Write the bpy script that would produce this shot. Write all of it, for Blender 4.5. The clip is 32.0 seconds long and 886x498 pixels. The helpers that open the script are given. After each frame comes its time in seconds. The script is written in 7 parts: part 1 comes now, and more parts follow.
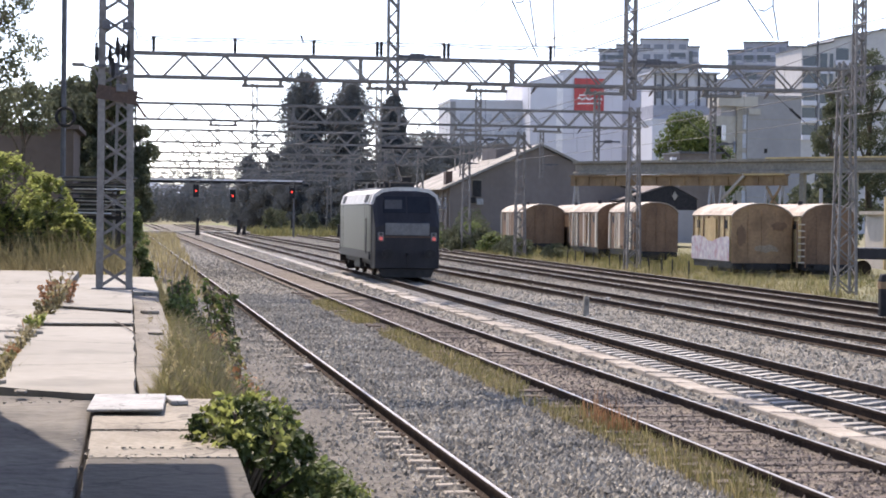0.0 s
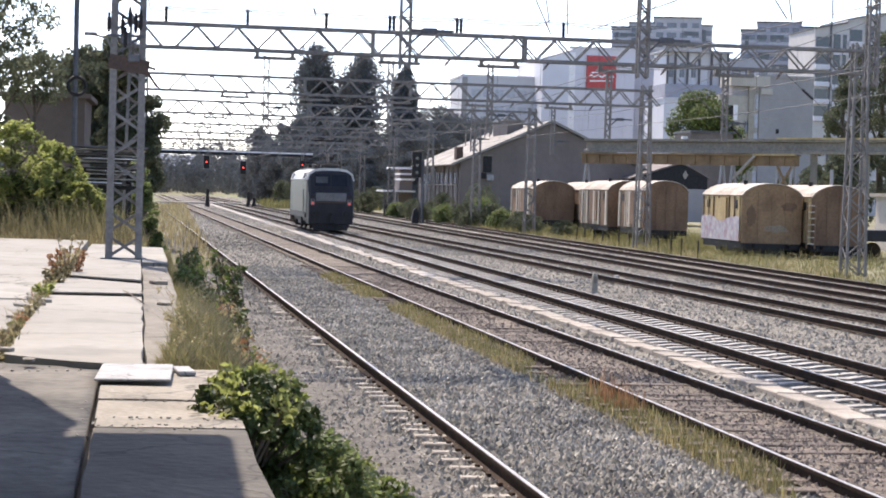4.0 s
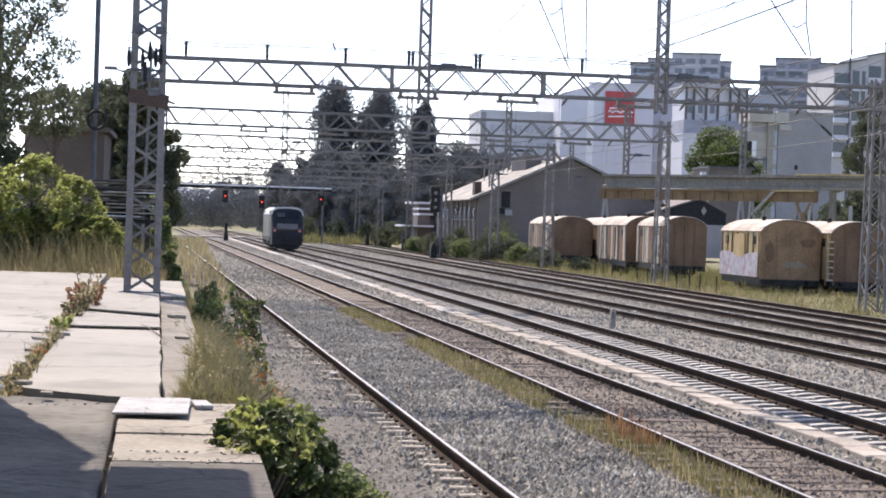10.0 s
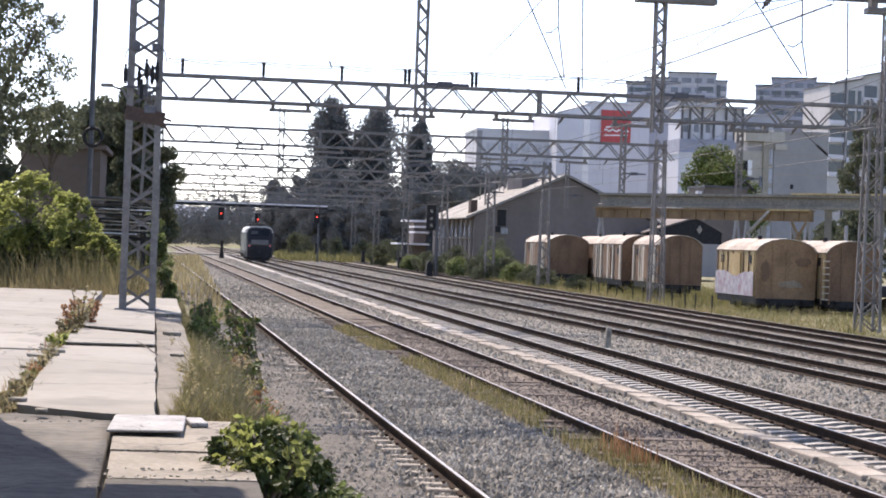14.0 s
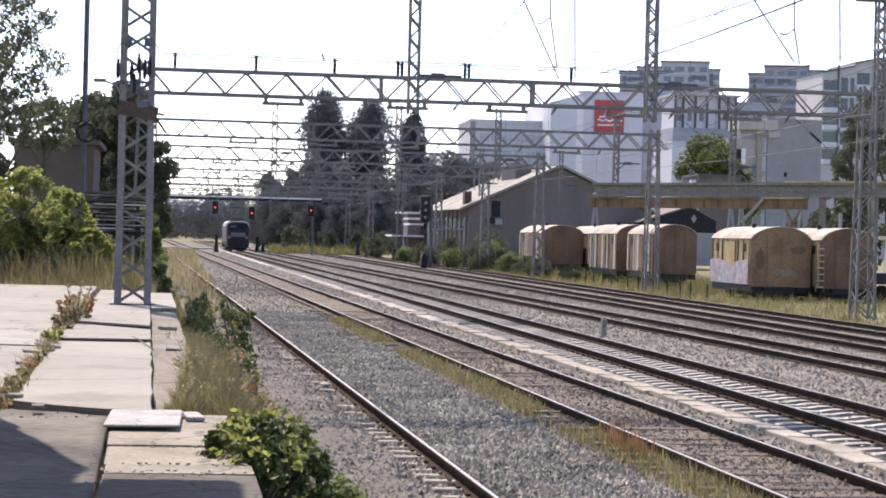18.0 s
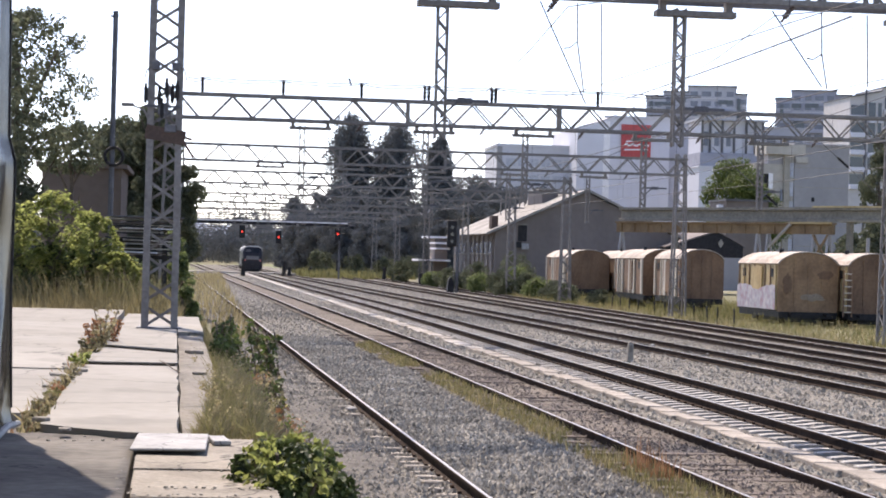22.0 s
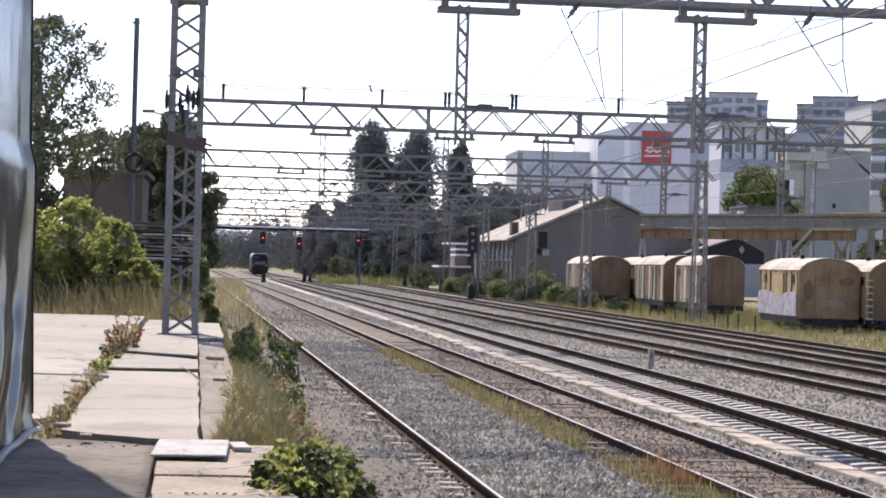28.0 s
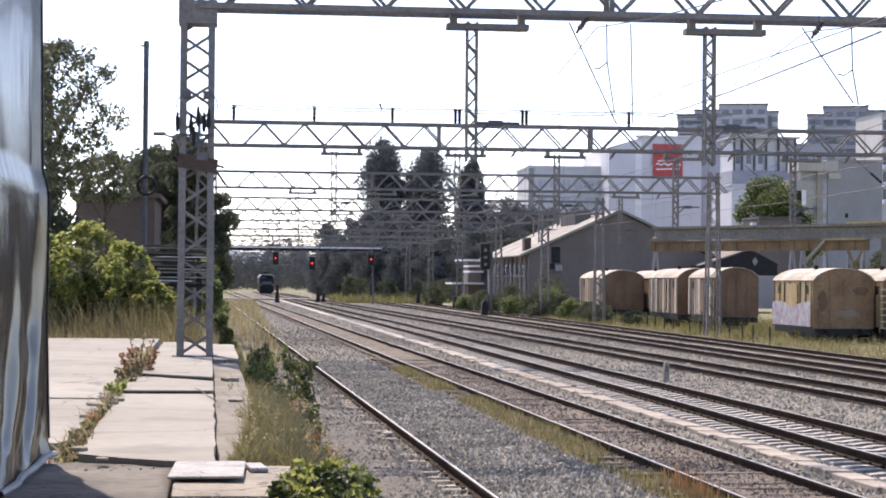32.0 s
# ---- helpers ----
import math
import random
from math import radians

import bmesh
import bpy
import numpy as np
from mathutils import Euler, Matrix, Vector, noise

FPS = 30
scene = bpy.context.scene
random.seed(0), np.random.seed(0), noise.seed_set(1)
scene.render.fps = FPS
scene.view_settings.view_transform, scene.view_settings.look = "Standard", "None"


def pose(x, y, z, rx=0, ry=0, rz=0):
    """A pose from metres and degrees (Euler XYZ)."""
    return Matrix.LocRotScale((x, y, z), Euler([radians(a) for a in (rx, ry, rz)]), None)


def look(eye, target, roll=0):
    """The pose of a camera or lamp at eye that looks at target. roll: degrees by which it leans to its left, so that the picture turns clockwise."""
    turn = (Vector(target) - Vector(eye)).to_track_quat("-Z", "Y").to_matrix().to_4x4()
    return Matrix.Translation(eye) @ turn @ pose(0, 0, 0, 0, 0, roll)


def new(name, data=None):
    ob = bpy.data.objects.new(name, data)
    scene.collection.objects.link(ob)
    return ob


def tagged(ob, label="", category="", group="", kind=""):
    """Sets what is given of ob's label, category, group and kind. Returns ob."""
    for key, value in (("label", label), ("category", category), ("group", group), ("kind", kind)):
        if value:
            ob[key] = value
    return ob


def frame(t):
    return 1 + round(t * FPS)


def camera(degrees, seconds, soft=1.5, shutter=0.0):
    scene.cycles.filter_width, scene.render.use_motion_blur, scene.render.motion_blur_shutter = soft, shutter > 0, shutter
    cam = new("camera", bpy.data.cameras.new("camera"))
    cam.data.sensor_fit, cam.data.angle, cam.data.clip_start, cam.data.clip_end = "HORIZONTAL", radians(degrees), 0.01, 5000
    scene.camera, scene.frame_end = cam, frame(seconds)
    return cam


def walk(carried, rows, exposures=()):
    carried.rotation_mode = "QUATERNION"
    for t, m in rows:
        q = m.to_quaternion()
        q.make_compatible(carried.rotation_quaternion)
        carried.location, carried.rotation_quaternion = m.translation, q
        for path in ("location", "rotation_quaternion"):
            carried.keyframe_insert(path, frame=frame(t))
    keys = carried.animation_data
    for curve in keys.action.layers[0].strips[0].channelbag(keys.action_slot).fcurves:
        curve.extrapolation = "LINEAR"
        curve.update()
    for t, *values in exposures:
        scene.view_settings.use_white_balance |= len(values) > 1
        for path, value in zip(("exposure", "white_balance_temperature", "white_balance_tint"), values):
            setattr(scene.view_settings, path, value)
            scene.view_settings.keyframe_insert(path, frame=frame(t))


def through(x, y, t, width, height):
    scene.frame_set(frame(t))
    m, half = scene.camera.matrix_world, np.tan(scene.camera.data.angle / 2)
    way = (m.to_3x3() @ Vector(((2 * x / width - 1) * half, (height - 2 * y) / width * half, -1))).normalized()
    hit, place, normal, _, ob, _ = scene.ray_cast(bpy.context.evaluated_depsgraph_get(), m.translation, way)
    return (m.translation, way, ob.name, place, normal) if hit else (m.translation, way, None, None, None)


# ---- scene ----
EYE = (0.0, 0.0, 2.62)
PATH = [
    (0.0, 89.031, -0.729, -8.114),
    (0.5, 89.041, -0.798, -8.065),
    (1.0, 89.020, -0.982, -7.726),
    (1.5, 89.215, -1.065, -7.811),
    (2.0, 88.941, -1.012, -7.648),
    (2.5, 88.719, -1.160, -7.709),
    (3.0, 88.824, -1.406, -7.837),
    (3.5, 88.431, -1.599, -7.778),
    (5.5, 88.159, -2.096, -8.227),
    (6.0, 87.859, -2.201, -8.456),
    (6.5, 88.024, -2.079, -8.546),
    (7.0, 88.425, -1.715, -8.118),
    (7.5, 88.213, -1.540, -7.249),
    (8.0, 88.356, -1.408, -6.783),
    (8.5, 88.787, -1.238, -7.036),
    (9.0, 88.894, -1.349, -7.231),
    (9.5, 88.897, -1.442, -7.000),
    (10.0, 89.302, -1.868, -7.286),
    (10.5, 89.179, -1.847, -7.369),
    (11.0, 88.930, -1.752, -7.203),
    (11.5, 88.933, -2.125, -7.416),
    (12.0, 89.324, -2.067, -7.339),
    (12.5, 89.763, -1.958, -7.248),
    (13.0, 89.712, -2.033, -7.225),
    (13.5, 89.801, -1.970, -7.379),
    (15.5, 89.877, -2.313, -7.389),
    (16.0, 89.597, -2.282, -7.474),
    (16.5, 89.459, -2.246, -7.912),
    (17.0, 89.748, -1.894, -7.459),
    (17.5, 89.652, -1.381, -7.258),
    (18.0, 89.596, -1.442, -7.569),
    (18.5, 89.784, -1.223, -7.418),
    (19.0, 89.957, -1.449, -7.447),
    (19.5, 90.108, -1.627, -7.066),
    (20.0, 90.126, -1.486, -7.083),
    (20.5, 90.225, -1.388, -7.238),
    (21.0, 90.470, -1.345, -7.040),
    (21.5, 90.348, -1.469, -6.988),
    (22.0, 90.290, -1.542, -6.794),
    (22.5, 89.778, -1.451, -6.813),
    (23.0, 89.571, -1.200, -6.863),
    (23.5, 89.521, -1.119, -6.657),
    (24.0, 89.614, -0.996, -6.716),
    (24.5, 89.948, -1.133, -6.614),
    (25.0, 89.967, -1.296, -6.666),
    (25.5, 89.957, -1.391, -6.674),
    (27.5, 90.331, -1.769, -6.512),
    (28.0, 90.459, -1.559, -6.196),
    (28.5, 90.558, -1.334, -6.342),
    (29.0, 90.873, -0.951, -6.144),
    (29.5, 90.873, -0.964, -6.134),
    (30.0, 90.706, -1.114, -5.717),
    (30.5, 90.646, -1.182, -5.482),
    (31.0, 90.820, -1.138, -5.904),
    (31.5, 90.871, -0.954, -5.969),
    (32.0, 90.954, -0.496, -5.807),
]
cam = camera(25.5, 32.0, soft=1.85)
walk(cam, [(t, pose(*EYE, rx, ry, rz)) for t, rx, ry, rz in PATH],
     exposures=[(0.0, 1.85, 7250, 18), (6.0, 1.97, 7250, 15), (10.0, 1.86, 7200, 17), (16.0, 1.80, 7300, 18), (32.0, 1.78, 7350, 19)])

# ---- light ----
SUN_EL, SUN_AZ = 54.6, 16.0   # degrees up; degrees to the left of the track's direction
world = bpy.data.worlds.new("world")
scene.world = world
world.use_nodes = True
nt = world.node_tree
sky = nt.nodes.new("ShaderNodeTexSky")
sky.sky_type = "NISHITA"
sky.sun_disc = False
sky.sun_elevation = radians(SUN_EL)
sky.sun_rotation = radians(-SUN_AZ)
sky.air_density, sky.dust_density, sky.ozone_density = 0.55, 0.6, 1.0
nt.links.new(sky.outputs[0], nt.nodes["Background"].inputs[0])
nt.nodes["Background"].inputs[1].default_value = 0.122
sun = new("sun", bpy.data.lights.new("sun", "SUN"))
sun.data.energy, sun.data.angle, sun.data.color = 2.1, radians(0.6), (1.0, 0.96, 0.90)
to_sun = Vector((-math.sin(radians(SUN_AZ)) * math.cos(radians(SUN_EL)), math.cos(radians(SUN_AZ)) * math.cos(radians(SUN_EL)), math.sin(radians(SUN_EL))))
sun.matrix_world = look(to_sun * 50, (0, 0, 0))


# ---- materials ----
def mat(name, c1, c2, scale=2.0, rough=0.8, metal=0.0, bump=0.0, fine=8.0, spread=0.0, streak=0.0, c3=None, island=False, spec=0.5, amp=0.17):
    """Two colours mixed by a coarse noise, broken up by a fine one; streak stretches the coarse noise upright."""
    m = bpy.data.materials.new(name)
    m.use_nodes = True
    t = m.node_tree
    b = t.nodes["Principled BSDF"]
    b.inputs["Roughness"].default_value = rough
    b.inputs["Metallic"].default_value = metal
    b.inputs["Specular IOR Level"].default_value = spec
    co = t.nodes.new("ShaderNodeTexCoord")
    mp = t.nodes.new("ShaderNodeMapping")
    mp.inputs["Scale"].default_value = (1, 1, 1 - streak)
    t.links.new(co.outputs["Object"], mp.inputs[0])
    n1 = t.nodes.new("ShaderNodeTexNoise")
    n1.inputs["Scale"].default_value = scale
    n1.inputs["Detail"].default_value = 5
    n1.inputs["Roughness"].default_value = 0.6
    t.links.new(mp.outputs[0], n1.inputs["Vector"])
    ramp = t.nodes.new("ShaderNodeValToRGB")
    ramp.color_ramp.elements[0].position, ramp.color_ramp.elements[1].position = 0.32, 0.68
    ramp.color_ramp.elements[0].color, ramp.color_ramp.elements[1].color = (*c1, 1), (*c2, 1)
    if c3:
        e = ramp.color_ramp.elements.new(0.5)
        e.color = (*c3, 1)
    t.links.new(n1.outputs["Fac"], ramp.inputs[0])
    n2 = t.nodes.new("ShaderNodeTexNoise")
    n2.inputs["Scale"].default_value = scale * fine
    n2.inputs["Detail"].default_value = 4
    t.links.new(co.outputs["Object"], n2.inputs["Vector"])
    hsv = t.nodes.new("ShaderNodeHueSaturation")
    val = t.nodes.new("ShaderNodeMapRange")
    val.inputs["From Min"].default_value, val.inputs["From Max"].default_value = 0.3, 0.7
    val.inputs["To Min"].default_value, val.inputs["To Max"].default_value = 1 - amp, 1 + amp
    t.links.new(n2.outputs["Fac"], val.inputs[0])
    last = val.outputs[0]
    if spread:
        if island:
            src = t.nodes.new("ShaderNodeNewGeometry").outputs["Random Per Island"]
        else:
            src = t.nodes.new("ShaderNodeObjectInfo").outputs["Random"]
        r = t.nodes.new("ShaderNodeMapRange")
        r.inputs["To Min"].default_value, r.inputs["To Max"].default_value = 1 - spread, 1 + spread
        t.links.new(src, r.inputs[0])
        mul = t.nodes.new("ShaderNodeMath")
        mul.operation = "MULTIPLY"
        t.links.new(last, mul.inputs[0])
        t.links.new(r.outputs[0], mul.inputs[1])
        last = mul.outputs[0]
    t.links.new(last, hsv.inputs["Value"])
    t.links.new(ramp.outputs[0], hsv.inputs["Color"])
    t.links.new(hsv.outputs[0], b.inputs["Base Color"])
    if bump:
        bp = t.nodes.new("ShaderNodeBump")
        bp.inputs["Strength"].default_value = bump
        bp.inputs["Distance"].default_value = 0.02
        t.links.new(n2.outputs["Fac"], bp.inputs["Height"])
        t.links.new(bp.outputs[0], b.inputs["Normal"])
    return m


def gravel(name, dark, light, cells, rough=0.95):
    """Crushed stone: every cell has a grey of its own, over broad stains."""
    m = mat(name, dark, light, 0.35, rough, bump=0.5, fine=60)
    t = m.node_tree
    b = t.nodes["Principled BSDF"]
    co = t.nodes.new("ShaderNodeTexCoord")
    v = t.nodes.new("ShaderNodeTexVoronoi")
    v.inputs["Scale"].default_value = cells
    t.links.new(co.outputs["Object"], v.inputs["Vector"])
    sep = t.nodes.new("ShaderNodeSeparateColor")
    t.links.new(v.outputs["Color"], sep.inputs[0])
    r = t.nodes.new("ShaderNodeMapRange")
    r.inputs["To Min"].default_value, r.inputs["To Max"].default_value = 0.35, 1.75
    t.links.new(sep.outputs[0], r.inputs[0])
    h = t.nodes.new("ShaderNodeHueSaturation")
    t.links.new(b.inputs["Base Color"].links[0].from_socket, h.inputs["Color"])
    t.links.new(r.outputs[0], h.inputs["Value"])
    t.links.new(h.outputs[0], b.inputs["Base Color"])
    bp = t.nodes.new("ShaderNodeBump")
    bp.inputs["Strength"].default_value, bp.inputs["Distance"].default_value = 1.0, 0.04
    t.links.new(sep.outputs[1], bp.inputs["Height"])
    t.links.new(bp.outputs[0], b.inputs["Normal"])
    return m


def worn(m, scale=0.5, width=0.012):
    """Adds fine wandering cracks and dirt blotches to a concrete."""
    t = m.node_tree
    b = t.nodes["Principled BSDF"]
    co = t.nodes.new("ShaderNodeTexCoord")
    wob = t.nodes.new("ShaderNodeTexNoise")
    wob.inputs["Scale"].default_value, wob.inputs["Detail"].default_value = 2.2, 6
    t.links.new(co.outputs["Object"], wob.inputs["Vector"])
    add = t.nodes.new("ShaderNodeMixRGB")
    add.blend_type = "LINEAR_LIGHT"
    add.inputs[0].default_value = 0.35
    t.links.new(co.outputs["Object"], add.inputs[1])
    t.links.new(wob.outputs["Color"], add.inputs[2])
    v = t.nodes.new("ShaderNodeTexVoronoi")
    v.feature = "DISTANCE_TO_EDGE"
    v.inputs["Scale"].default_value = scale
    t.links.new(add.outputs[0], v.inputs["Vector"])
    edge = t.nodes.new("ShaderNodeMapRange")
    edge.inputs["From Max"].default_value = width
    edge.inputs["To Min"].default_value, edge.inputs["To Max"].default_value = 0.3, 1.0
    t.links.new(v.outputs["Distance"], edge.inputs[0])
    spots = t.nodes.new("ShaderNodeTexNoise")
    spots.inputs["Scale"].default_value, spots.inputs["Detail"].default_value = 1.3, 7
    t.links.new(co.outputs["Object"], spots.inputs["Vector"])
    dirt = t.nodes.new("ShaderNodeMapRange")
    dirt.inputs["From Min"].default_value, dirt.inputs["From Max"].default_value = 0.34, 0.46
    dirt.inputs["To Min"].default_value, dirt.inputs["To Max"].default_value = 0.8, 1.0
    t.links.new(spots.outputs["Fac"], dirt.inputs[0])
    mul = t.nodes.new("ShaderNodeMath")
    mul.operation = "MULTIPLY"
    t.links.new(edge.outputs[0], mul.inputs[0])
    t.links.new(dirt.outputs[0], mul.inputs[1])
    h = t.nodes.new("ShaderNodeHueSaturation")
    t.links.new(b.inputs["Base Color"].links[0].from_socket, h.inputs["Color"])
    t.links.new(mul.outputs[0], h.inputs["Value"])
    t.links.new(h.outputs[0], b.inputs["Base Color"])
    return m


def leafy(name, c1, c2, scale=1.5, through=0.3, spread=0.35, spec=0.3):
    """Leaves: colour varies from clump to clump and leaf to leaf; light shines through a little."""
    m = mat(name, c1, c2, scale, rough=0.55, spread=spread, island=True, fine=5, spec=spec)
    b = m.node_tree.nodes["Principled BSDF"]
    b.inputs["Transmission Weight"].default_value = 0.0
    t = m.node_tree
    tr = t.nodes.new("ShaderNodeBsdfTranslucent")
    mix = t.nodes.new("ShaderNodeMixShader")
    mix.inputs[0].default_value = through
    src = b.inputs["Base Color"].links[0].from_socket
    t.links.new(src, tr.inputs[0])
    t.links.new(b.outputs[0], mix.inputs[1])
    t.links.new(tr.outputs[0], mix.inputs[2])
    t.links.new(mix.outputs[0], t.nodes["Material Output"].inputs[0])
    return m


def glow(name, colour, strength):
    m = bpy.data.materials.new(name)
    m.use_nodes = True
    b = m.node_tree.nodes["Principled BSDF"]
    b.inputs["Base Color"].default_value = (*colour, 1)
    b.inputs["Emission Color"].default_value = (*colour, 1)
    b.inputs["Emission Strength"].default_value = strength
    return m


